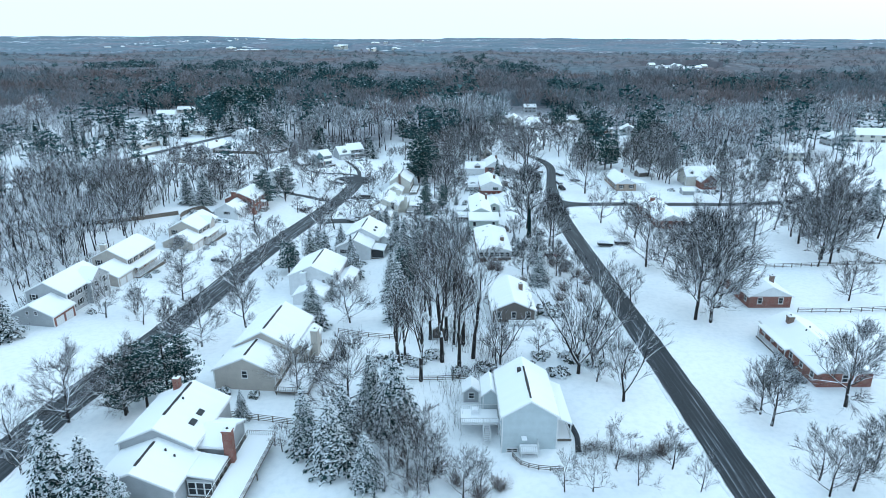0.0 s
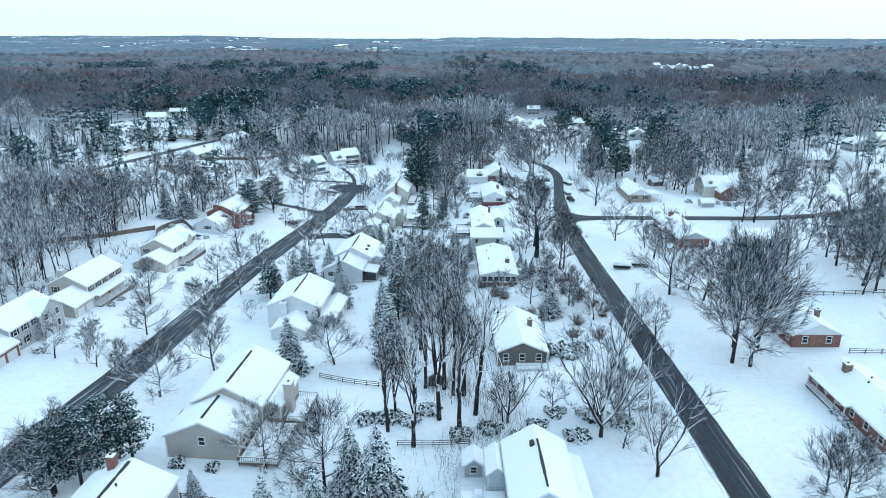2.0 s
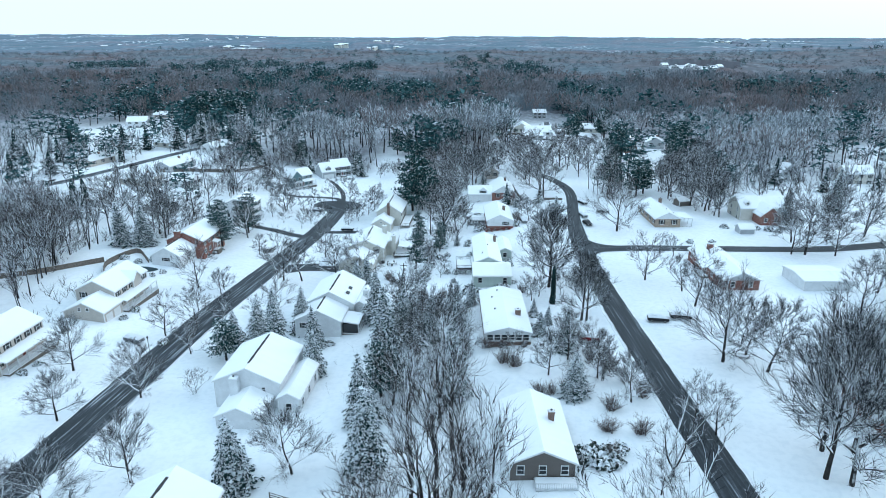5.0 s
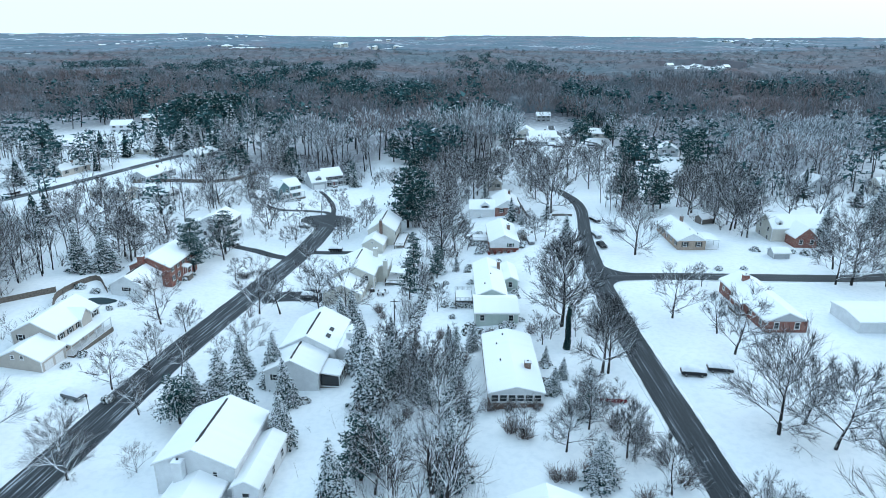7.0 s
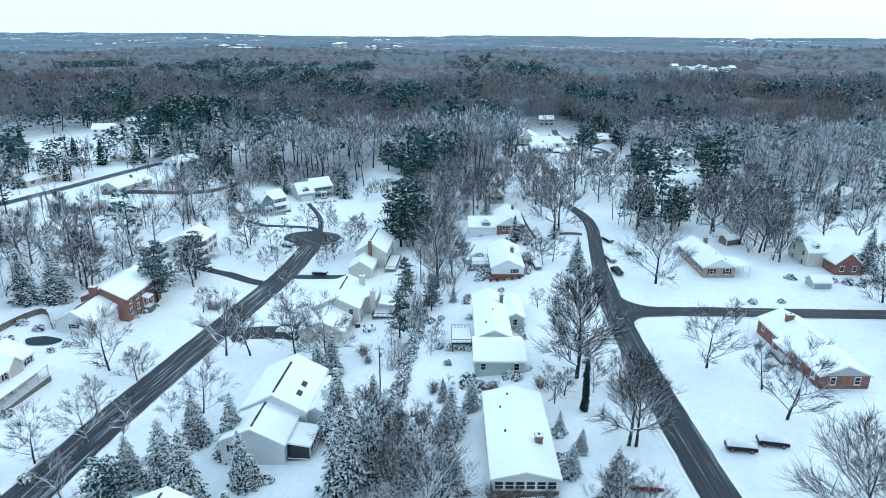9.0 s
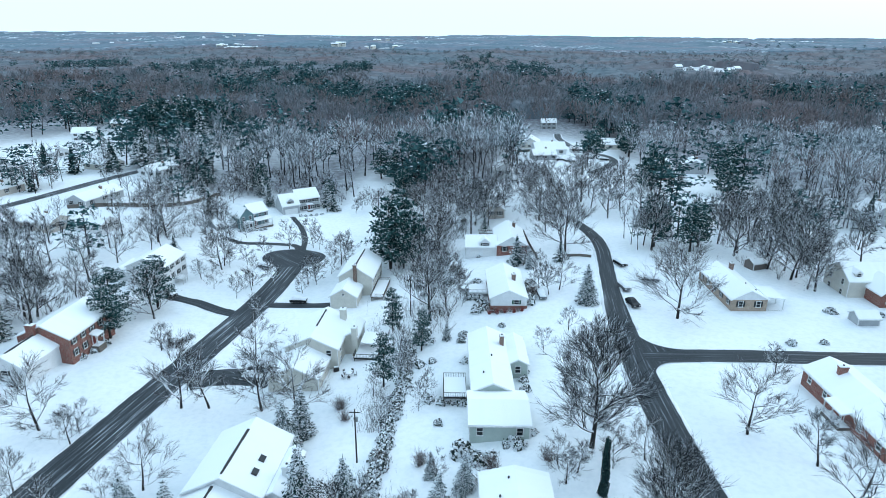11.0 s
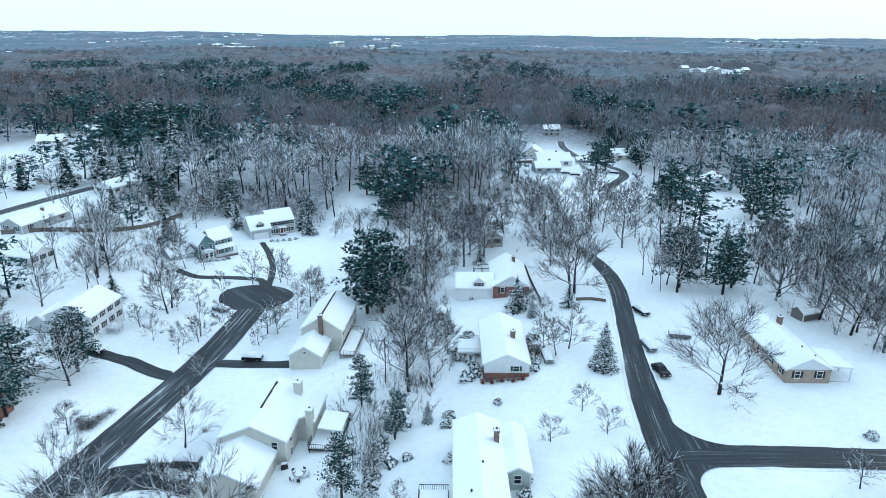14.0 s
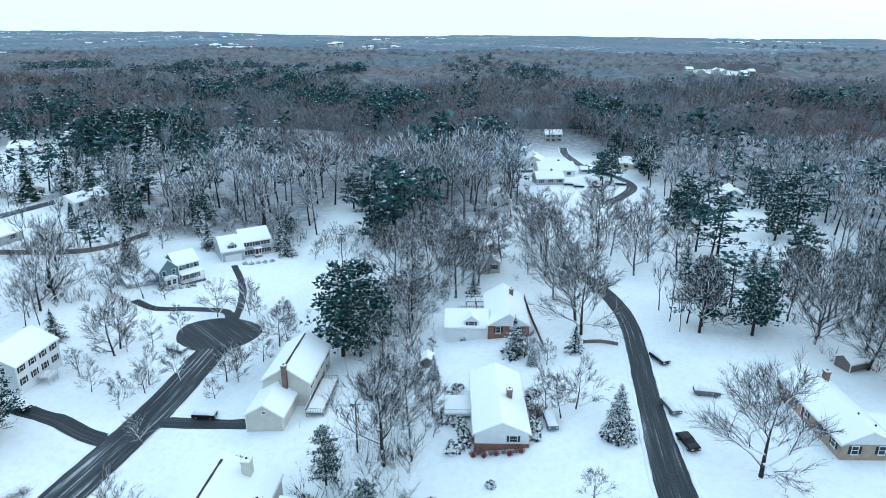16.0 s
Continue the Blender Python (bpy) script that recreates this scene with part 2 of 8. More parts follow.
steel = plain("grey_steel", (0.32, 0.33, 0.34), 0.45, 2.0, 0.6)
shutter_dark = plain("dark_shutter", (0.025, 0.032, 0.035), 0.6)
shutter_green = plain("green_shutter", (0.02, 0.08, 0.065), 0.6)
door_red = plain("dark_red_door", (0.16, 0.035, 0.03), 0.5)
pool_cover = plain("pool_cover", (0.018, 0.045, 0.055), 0.5, 1.0)
rubber = plain("rubber", (0.02, 0.02, 0.02), 0.8)
paint_black = plain("black_car_paint", (0.02, 0.022, 0.026), 0.25, 1.0)
paint_grey = plain("grey_car_paint", (0.14, 0.15, 0.165), 0.25, 1.0)
paint_red = plain("red_car_paint", (0.28, 0.02, 0.025), 0.25, 1.0)
stone = snowy("field_stone", (0.12, 0.115, 0.11), (0.26, 0.25, 0.24), 0.85, 1.5)


def glass_material():
    m, n, l, b = nodes_of("window_glass", 0.08)
    b.inputs["Base Color"].default_value = (0.018, 0.022, 0.026, 1)
    b.inputs["Specular IOR Level"].default_value = 0.5
    return m


glass = glass_material()


# ---- geometry helpers ----
class Geo:
    """Vertices and faces of one mesh in the making."""

    def __init__(self):
        self.v, self.f = [], []

    def box(self, x0, x1, y0, y1, z0, z1):
        k = len(self.v)
        self.v += [(x, y, z) for z in (z0, z1) for x, y in ((x0, y0), (x1, y0), (x1, y1), (x0, y1))]
        self.f += [tuple(k + i for i in q) for q in ((3, 2, 1, 0), (4, 5, 6, 7), (0, 1, 5, 4), (1, 2, 6, 5), (2, 3, 7, 6), (3, 0, 4, 7))]
        return self

    def loft(self, rings, caps=True):
        """Joins equal rings of points one after the other."""
        k, n = len(self.v), len(rings[0])
        for r in rings:
            self.v += [tuple(p) for p in r]
        for a in range(len(rings) - 1):
            for i in range(n):
                j = (i + 1) % n
                self.f.append((k + a * n + i, k + a * n + j, k + (a + 1) * n + j, k + (a + 1) * n + i))
        if caps:
            self.f.append(tuple(k + i for i in reversed(range(n))))
            self.f.append(tuple(k + (len(rings) - 1) * n + i for i in range(n)))
        return self

    def tube(self, points, radii, n=5):
        rings = []
        for i, (p, r) in enumerate(zip(points, radii)):
            a, b = Vector(points[max(i - 1, 0)]), Vector(points[min(i + 1, len(points) - 1)])
            d = (b - a).normalized()
            u = d.cross(Vector((0.31, 0.87, 0.1))).normalized()
            w = d.cross(u)
            rings.append([Vector(p) + r * (math.cos(6.2832 * q / n) * u + math.sin(6.2832 * q / n) * w) for q in range(n)])
        return self.loft(rings)

    def tri(self, a, b, c):
        k = len(self.v)
        self.v += [tuple(a), tuple(b), tuple(c)]
        self.f.append((k, k + 1, k + 2))

    def quad(self, a, b, c, d):
        k = len(self.v)
        self.v += [tuple(a), tuple(b), tuple(c), tuple(d)]
        self.f.append((k, k + 1, k + 2, k + 3))

    def mesh(self, name, *mats, smooth=False):
        me = bpy.data.meshes.new(name)
        me.from_pydata(self.v, [], self.f)
        for m in mats:
            me.materials.append(m)
        if smooth:
            me.polygons.foreach_set("use_smooth", [True] * len(me.polygons))
        me.update()
        return me


def fix_normals(me):
    bm = bmesh.new()
    bm.from_mesh(me)
    bmesh.ops.recalc_face_normals(bm, faces=bm.faces)
    bm.to_mesh(me)
    bm.free()


def part(name, geo, material, parent, label="", at=None, smooth=False, fix=False):
    me = geo.mesh(name, material, smooth=smooth) if isinstance(geo, Geo) else geo
    if fix:
        fix_normals(me)
    ob = new(name, me)
    ob.parent = parent
    if at is not None:
        ob.matrix_basis = at
    if label:
        tagged(ob, label)
    return ob


def thing(name, label, category, m, group="", kind=""):
    ob = new(name)
    ob.empty_display_size = 0.3
    ob.matrix_basis = m
    return tagged(ob, label, category, group, kind)


def soft(v):
    v = np.clip(v, 0.0, 1.0)
    return v * v * (3 - 2 * v)


def land(x, y):
    """Height of the ground: level along the eastern road, a shallow valley to the west, wooded hills beyond."""
    x, y = np.asarray(x, float), np.asarray(y, float)
    z = -8.6 * np.exp(-(((x + 40) / 55) ** 2)) * (1 - np.exp(-((np.maximum(0, y - 90) / 70) ** 1.3))) * (1 - 0.45 * soft((y - 330) / 120))
    z = z - 1.6 * soft((y - 150) / 100) - 8.0 * soft((y - 380) / 220)
    z = z - 1.5 * np.exp(-(((x - 4) / 9) ** 2) - (((y - 80) / 8) ** 2))
    far = soft((y - 700) / 1800)
    roll_ = 9 * np.sin(x / 310 + 1.3 + y / 900) + 7 * np.sin(y / 260 + x / 700) + 5 * np.sin(x / 140 + y / 190 + 2)
    crest = soft((y - 2600) / 1500)
    z = z + 19 * np.exp(-(((x - 395) / 120) ** 2) - (((y - 1150) / 75) ** 2))
    z = z + 15 * np.exp(-(((y - 1500 - 0.10 * x) / 170) ** 2)) * (0.5 + 0.5 * np.sin(x / 190 + 0.9)) * soft((np.abs(x - 395) - 150) / 200)
    z = z + 17 * np.exp(-(((y - 2250 + 0.12 * x) / 220) ** 2)) * (0.5 + 0.5 * np.sin(x / 340 + 2.4))
    z = z + 13 * np.exp(-(((y - 3200 - 0.05 * x) / 260) ** 2)) * (0.5 + 0.5 * np.sin(x / 510 - 0.7))
    return z + far * roll_ * (0.9 - 0.45 * soft((y - 1500) / 900)) + crest * (17 - 0.004 * x + 4 * np.sin(x / 420 + 0.6))


def land_at(x, y):
    return float(land(x, y))


ROADS = {
    "east": [(43.4, -190), (43, -40), (42.6, 60), (42.2, 110), (41.6, 160), (41.6, 195), (42.6, 225), (44.6, 250), (47.5, 272), (50.4, 290), (52.0, 303), (51.6, 315), (48.5, 329), (44.5, 340)],
    "west": [(-87, -190), (-71, 10), (-64.8, 87), (-61.7, 118), (-59.6, 152), (-57.5, 190), (-54.0, 220), (-50.3, 244), (-44.8, 277), (-42.6, 303)],
    "side": [(43, 233.5), (60, 233.2), (85, 232.0), (108, 231.6), (124, 233.5), (141, 238), (165, 247), (210, 262)],
    "north": [(70, 404), (80, 418), (89, 436), (90, 456), (84, 474), (80, 492), (79, 515), (79, 540), (82, 566)],
    "far_west": [(-202, 235), (-186, 275), (-166, 312), (-153, 348), (-142, 384), (-132, 414), (-120, 450)],
}
WIDTHS = {"east": 5.6, "west": 7.2, "side": 5.2, "far_west": 5.5, "north": 4.5}


def spline(points, step=2.0):
    """A smooth line through points, as places and sideways directions."""
    p = np.array(points, float)
    p = np.vstack([2 * p[0] - p[1], p, 2 * p[-1] - p[-2]])
    out = []
    for i in range(1, len(p) - 2):
        n = max(2, int(np.linalg.norm(p[i + 1] - p[i]) / step))
        for s in np.arange(n) / n:
            a, b, c, d = p[i - 1 : i + 3]
            out.append(0.5 * (2 * b + (c - a) * s + (2 * a - 5 * b + 4 * c - d) * s**2 + (3 * b - a - 3 * c + d) * s**3))
    out.append(p[-2])
    out = np.array(out)
    d = np.gradient(out, axis=0)
    d /= np.linalg.norm(d, axis=1)[:, None]
    return out, np.stack([d[:, 1], -d[:, 0]], 1)


LINES = {k: spline(v) for k, v in ROADS.items()}


def road_distance(x, y):
    """Distance of each place from the nearest road's middle."""
    x, y = np.asarray(x, float), np.asarray(y, float)
    best = np.full(x.shape, 1e9)
    for mid, _ in LINES.values():
        for q in mid[::4]:
            best = np.minimum(best, np.hypot(x - q[0], y - q[1]))
    return best


def wander(x, y, s):
    """A cheap smooth field between 0 and 1, with patches about s metres wide."""
    return 0.5 + 0.25 * (np.sin(x / s + 1.7 * np.sin(y / s * 0.7)) + np.sin(y / s * 1.13 + 1.3 * np.sin(x / s * 0.6 + 2)))


def woods(x, y):
    """How wooded the land is, 0 to 1."""
    x, y = np.asarray(x, float), np.asarray(y, float)
    w = soft((y - 372 - 18 * np.sin(x / 37)) / 20)
    w = np.maximum(w, 0.68 * soft((x - 104) / 16) * soft((y - 312 + (x - 90) * 0.05) / 40) * (1 - soft((x - 190) / 50) * (1 - soft((y - 420) / 60))))
    hollow = 0.25 * soft((-101 - x + 8 * np.sin(y / 23)) / 8) * soft((x + 190) / 20) * (1 - soft((y - 245) / 30))
    w = np.maximum(w, hollow)
    w = np.maximum(w, 0.45 * soft((y - 338) / 14) * np.exp(-(((x + 2) / 9) ** 2)))
    glade = np.exp(-(((x - 70) / 30) ** 2) - (((y - 464) / 80) ** 2)) * 1.7
    glade = np.maximum(glade, 1.5 * np.exp(-(((x - 108) / 27) ** 2) - (((y - 384) / 36) ** 2)))
    glade = np.maximum(glade, 0.7 * np.exp(-(((x - 300) / 36) ** 2) - (((y - 700) / 45) ** 2)))
    glade = np.maximum(glade, 0.65 * np.exp(-(((x - 385) / 50) ** 2) - (((y - 655) / 35) ** 2)))
    glade = np.maximum(glade, 1.1 * np.exp(-(((x - 255) / 45) ** 2) - (((y - 385) / 40) ** 2)))
    glade = np.maximum(glade, 1.3 * np.exp(-(((x + 195) / 82) ** 2) - (((y - 450) / 140) ** 2)))
    glade = np.maximum(glade, 1.4 * np.exp(-(((x + 26) / 13) ** 2) - (((y - 375) / 58) ** 2)))
    glade = np.maximum(glade, 1.3 * np.exp(-(((x + 58) / 26) ** 2) - (((y - 362) / 20) ** 2)))
    glade = np.maximum(glade, 0.75 * np.exp(-(((x - 405) / 100) ** 2) - (((y - 1110) / 62) ** 2)))
    return np.clip(w - glade, 0, 1)


def ground():
    """One sheet of land, fine near by and coarse far off."""
    xs = np.concatenate([-np.geomspace(4600, 330, 60), np.arange(-320, 321, 6.0), np.geomspace(330, 4600, 60)])
    ys = np.concatenate([np.arange(-200, 0, 20.0), np.arange(0, 480, 5.0), np.geomspace(480, 4700, 110)])
    gx, gy = np.meshgrid(xs, ys)
    gz = land(gx, gy) + 0.10 * np.sin(gx / 5.3 + np.sin(gy / 7)) * np.sin(gy / 6.1)
    near = road_distance(gx[:106].ravel(), gy[:106].ravel()).reshape(gx[:106].shape)
    gz[:106] = np.where(near < 12, land(gx[:106], gy[:106]) - 0.02, gz[:106])
    nx, ny = len(xs), len(ys)
    k = np.arange(nx * ny).reshape(ny, nx)
    quads = np.stack([k[:-1, :-1], k[:-1, 1:], k[1:, 1:], k[1:, :-1]], -1).reshape(-1, 4)
    me = bpy.data.meshes.new("ground")
    me.from_pydata(np.stack([gx.ravel(), gy.ravel(), gz.ravel()], 1).tolist(), [], quads.tolist())
    me.polygons.foreach_set("use_smooth", [True] * len(me.polygons))
    a = me.attributes.new("woods", "FLOAT", "POINT")
    w = woods(gx, gy)
    field = soft((wander(gx + 250, gy * 1.4, 110) - 0.86) / 0.05) * soft((gy - 1800) / 300) * (1 - soft((gy - 3300) / 300))
    a.data.foreach_set("value", (w * (1 - field)).ravel().astype(np.float32))
    me.materials.append(ground_mat)
    return tagged(new("ground", me), "snow-covered ground with drifts, littered under woods", "ground", kind="structure")


ground()


def ribbon(name, label, line, width, lift, mat, kind="structure", category="road", ends=0.0):
    """A strip along a line, laid on the land; its edges wander a little."""
    mid, side = line
    v, uv, f = [], [], []
    run = np.concatenate([[0], np.cumsum(np.linalg.norm(np.diff(mid, axis=0), axis=1))])
    cols = np.linspace(-1, 1, 7)
    for i, (p, s) in enumerate(zip(mid, side)):
        for c in cols:
            e = 0.5 * width * c * (1 - 0.26 * float(soft((p[1] - 246) / 26)) if name == "road_east" else 1)
            if abs(c) == 1:
                e += c * 0.10 * math.sin(run[i] * 0.9 + c) * math.sin(run[i] * 0.31)
            q = p + s * e
            v.append((q[0], q[1], land_at(*q) + lift + 0.05 * (1 - c * c)))
            uv.append((e, run[i]))
    n = len(cols)
    for i in range(len(mid) - 1):
        for j in range(n - 1):
            f.append((i * n + j + 1, i * n + j, (i + 1) * n + j, (i + 1) * n + j + 1))
    me = bpy.data.meshes.new(name)
    me.from_pydata(v, [], f)
    fix_normals(me)
    layer = me.uv_layers.new(name="UVMap")
    for lp in me.loops:
        layer.data[lp.index].uv = uv[lp.vertex_index]
    me.materials.append(mat)
    return tagged(new(name, me), label, category, kind=kind)


for key, text in (("east", "dark wet asphalt road with streaks of snow"), ("west", "dark asphalt road with tyre streaks in thin snow"), ("side", "dark asphalt side road cleared of snow"), ("far_west", "grey street half covered with snow"), ("north", "narrow asphalt lane half covered with snow")):
    ribbon("road_" + key, text, LINES[key], WIDTHS[key], {"east": 0.10, "west": 0.10, "side": 0.085, "far_west": 0.1, "north": 0.1}[key], asphalt if key in ("east", "side") else asphalt_streaked)


def other_roads(x, y, key):
    d = 1e9
    for k, (mid, _) in LINES.items():
        if k != key:
            d = min(d, float(np.hypot(mid[:, 0] - x, mid[:, 1] - y).min()) - 0.5 * WIDTHS[k])
    return min(d, math.hypot(x + 44, y - 310.8) - 10.5 if key == "west" else 1e9)


def banks(key):
    """Ploughed ridges along one road, open where another road meets it."""
    mid, side = LINES[key]
    rng = random.Random(len(mid))
    for s in (-1, 1):
        rings = []
        for i in range(len(mid) + 1):
            end = i == len(mid)
            if not end:
                o = 0.5 * WIDTHS[key] * (1 - 0.26 * float(soft((mid[i][1] - 246) / 26)) if key == "east" else 1) + 0.35 * rng.random()
                c = mid[i] + side[i] * s * (o + 0.5)
                end = other_roads(c[0], c[1], key) < (8.0 if c[0] > 43 else 1.0)
            if end:
                if len(rings) > 3:
                    me = Geo().loft(rings).mesh("snow_bank", snow_pile, smooth=True)
                    fix_normals(me)
                    tagged(new("snow_bank", me), "low ridge of ploughed snow along the road", "snow bank", kind="structure")
                rings = []
                continue
            h = 0.02 + 0.06 * rng.random()
            ring = []
            for d, z in ((-0.35, -0.1), (-0.1, h * 0.8), (0.15, h), (0.35, h * 0.5), (0.6, -0.12)):
                q = mid[i] + side[i] * s * (o + d)
                ring.append((q[0], q[1], land_at(*q) + z + 0.03))
            rings.append(ring)


for key in LINES:
    banks(key)


def disc(name, label, cx, cy, rx, ry, lift, mat, category, turn=0.0, wob=0.05):
    """A rounded patch on the land."""
    n = 40
    rings = (0.02, 0.35, 0.7, 1.0)
    v, uv = [], []
    for r in rings:
        for i in range(n):
            a = 6.28318 * i / n
            k = r * (1 + wob * math.sin(3 * a + 1) + wob * 0.6 * math.sin(5 * a))
            x, y = rx * k * math.cos(a), ry * k * math.sin(a)
            x, y = cx + x * math.cos(turn) - y * math.sin(turn), cy + x * math.sin(turn) + y * math.cos(turn)
            v.append((x, y, land_at(x, y) + lift))
            uv.append((0.7 * x + 0.7 * y, 0.7 * y - 0.7 * x))
    f = [tuple(range(n))]
    for k in range(len(rings) - 1):
        for i in range(n):
            j = (i + 1) % n
            f.append((k * n + i, k * n + j, (k + 1) * n + j, (k + 1) * n + i))
    me = bpy.data.meshes.new(name)
    me.from_pydata(v, [], f)
    fix_normals(me)
    layer = me.uv_layers.new(name="UVMap")
    for lp in me.loops:
        layer.data[lp.index].uv = uv[lp.vertex_index]
    me.materials.append(mat)
    return tagged(new(name, me), label, category, kind="structure")


disc("road_turning_circle", "dark asphalt turning circle with slush streaks", -44.0, 310.8, 10.0, 8.8, 0.115, asphalt, "road", wob=0.02)


def fillet(cx, cy, r, sx, sy):
    """The rounded asphalt corner where two roads meet; (cx, cy) is the sharp corner, the rounding lies towards sx, sy."""
    ox, oy = cx + sx * r, cy + sy * r
    arc = [(ox - sx * r * math.cos(a), oy - sy * r * math.sin(a)) for a in np.linspace(0, math.pi / 2, 12)]
    pts = [(cx - sx * 1.2, cy - sy * 1.2)] + arc
    me = bpy.data.meshes.new("road_corner")
    me.from_pydata([(x, y, land_at(x, y) + 0.125) for x, y in pts], [], [(0, i, i + 1) for i in range(1, len(pts) - 1)])
    fix_normals(me)
    layer = me.uv_layers.new(name="UVMap")
    for lp in me.loops:
        layer.data[lp.index].uv = pts[lp.vertex_index]
    me.materials.append(asphalt)
    tagged(new("road_corner", me), "rounded asphalt corner of a road junction", "road", kind="structure")


fillet(46.4, 235.9, 8.5, 1, 1)
fillet(45.4, 230.8, 5.0, 1, -1)


def driveway(points, width, label="dark asphalt driveway cleared of snow"):
    ribbon("driveway", label, spline(points, 1.5), width, 0.075, asphalt_dark, category="driveway")


driveway([(-48, 233.5), (-43.5, 236), (-37, 236.5), (-30.5, 235)], 7.0)
driveway([(-49.5, 268), (-55, 270), (-61, 273), (-69, 275), (-72, 276.5)], 3.6)
driveway([(-44, 274.2), (-37, 274), (-25, 273.2)], 3.4)
driveway([(-43.5, 318.5), (-46.5, 323.5), (-55, 323.8), (-64, 322), (-71, 325)], 2.6)
driveway([(-42.8, 318.6), (-43.6, 325.2), (-45.3, 333.6), (-48.3, 342.5), (-51.8, 350.0), (-54.6, 355.2)], 2.0, "narrow grey driveway dusted with snow")


# ---- houses ----
def frame_on(face, b, u, z):
    """The pose of something flat on a block's face: u along the face from its left as one looks at it, z up."""
    if face == "near":
        return pose(b["x0"] + u, b["y0"], z, 0, 0, 0)
    if face == "east":
        return pose(b["x1"], b["y0"] + u, z, 0, 0, 90)
    if face == "west":
        return pose(b["x0"], b["y1"] - u, z, 0, 0, -90)
    return pose(b["x1"] - u, b["y1"], z, 0, 0, 180)


WINDOW_PARTS = {}


def window(parent, m, w=0.95, h=1.35, shutters=None, mat=trim):
    """A sash window in its frame, proud of the wall, with the panes set back."""
    key = (w, h)
    if key not in WINDOW_PARTS:
        f = Geo()
        xs, zs = (-w / 2 - 0.09, -w / 2, w / 2, w / 2 + 0.09), (-h / 2 - 0.09, -h / 2, -0.03, 0.03, h / 2, h / 2 + 0.12)
        f.v = [(x, y_, z) for y_ in (-0.09, 0.02) for z in zs for x in xs]
        solid = {(c, r) for c in range(3) for r in range(5)} - {(1, 1), (1, 3)}
        for c, r in solid:
            k = r * 4 + c
            f.f.append((k, k + 1, k + 5, k + 4))
            for (dc, dr), (a, b_) in {(-1, 0): (k + 4, k), (1, 0): (k + 1, k + 5), (0, -1): (k, k + 1), (0, 1): (k + 5, k + 4)}.items():
                if (c + dc, r + dr) not in solid:
                    f.f.append((b_, a, a + 24, b_ + 24))
        sill = Geo().box(-w / 2 - 0.14, w / 2 + 0.14, -0.17, 0.0, -h / 2 - 0.15, -h / 2 - 0.092)
        p = Geo().box(-w / 2, w / 2, -0.035, 0.02, -h / 2, h / 2)
        s = Geo()
        s.box(-0.2, 0.2, -0.06, 0.01, -h / 2, h / 2)
        for i in range(2):
            z = -h / 2 + h * (i + 0.5) / 2
            s.box(-0.15, 0.15, -0.075, -0.05, z - 0.26, z + 0.24)
        WINDOW_PARTS[key] = (f.mesh("window", trim), p.mesh("pane", glass), s, sill.mesh("window_sill", trim))
    f, p, s, sill = WINDOW_PARTS[key]
    win = part("window", f, None, parent, at=m)
    part("pane", p, None, win)
    part("window_sill", sill, None, win)
    if shutters is not None:
        k = (key, shutters.name)
        if k not in WINDOW_PARTS:
            WINDOW_PARTS[k] = s.mesh("shutter", shutters)
        for d in (-1, 1):
            part("shutter", WINDOW_PARTS[k], None, win, at=pose(d * (w / 2 + 0.31), 0, 0))
    return win


def windows_on(root, b, face, n, floors, shutters=None, w=0.95, h=1.35, skip=()):
    span = (b["x1"] - b["x0"]) if face in ("near", "back") else (b["y1"] - b["y0"])
    for fl in range(floors):
        z = (b["e"] - 0.95 - 2.7 * (floors - 1 - fl)) if floors > 1 or b["e"] > 3.4 else 1.75
        for i in range(n):
            if (fl, i) in skip:
                continue
            window(root, frame_on(face, b, span * (i + 0.5) / n, z), w, h, shutters)


DOOR_PANELS = {}


def garage_door(root, b, face, u, w=2.5, h=2.15, label="white panelled garage door"):
    door = part("garage_door", Geo().box(-w / 2, w / 2, -0.05, 0.02, 0, h), trim, root, label, at=frame_on(face, b, u, 0))
    if (w, h) not in DOOR_PANELS:
        DOOR_PANELS[w, h] = Geo().box(-w / 9.5, w / 9.5, -0.075, -0.045, -h / 11, h / 11).mesh("panel", trim)
    for r in range(4):
        for c in range(4):
            part("panel", DOOR_PANELS[w, h], None, door, at=pose(-w / 2 + w * (c + 0.5) / 4, 0, h * (r + 0.5) / 4))


def front_door(root, b, face, u, mat=door_red, z=0.25):
    m = frame_on(face, b, u, z)
    f = Geo().box(-0.62, -0.48, -0.1, 0.02, 0, 2.2).box(0.48, 0.62, -0.1, 0.02, 0, 2.2).box(-0.62, 0.62, -0.12, 0.02, 2.1, 2.3)
    d = part("door_frame", f, trim, root, at=m)
    g = Geo().box(-0.48, 0.48, -0.05, 0.02, 0, 2.1)
    for zz in (0.45, 1.3):
        for x in (-0.22, 0.22):
            g.box(x - 0.16, x + 0.16, -0.075, -0.045, zz - 0.3, zz + 0.35)
    part("door", g, mat, d)


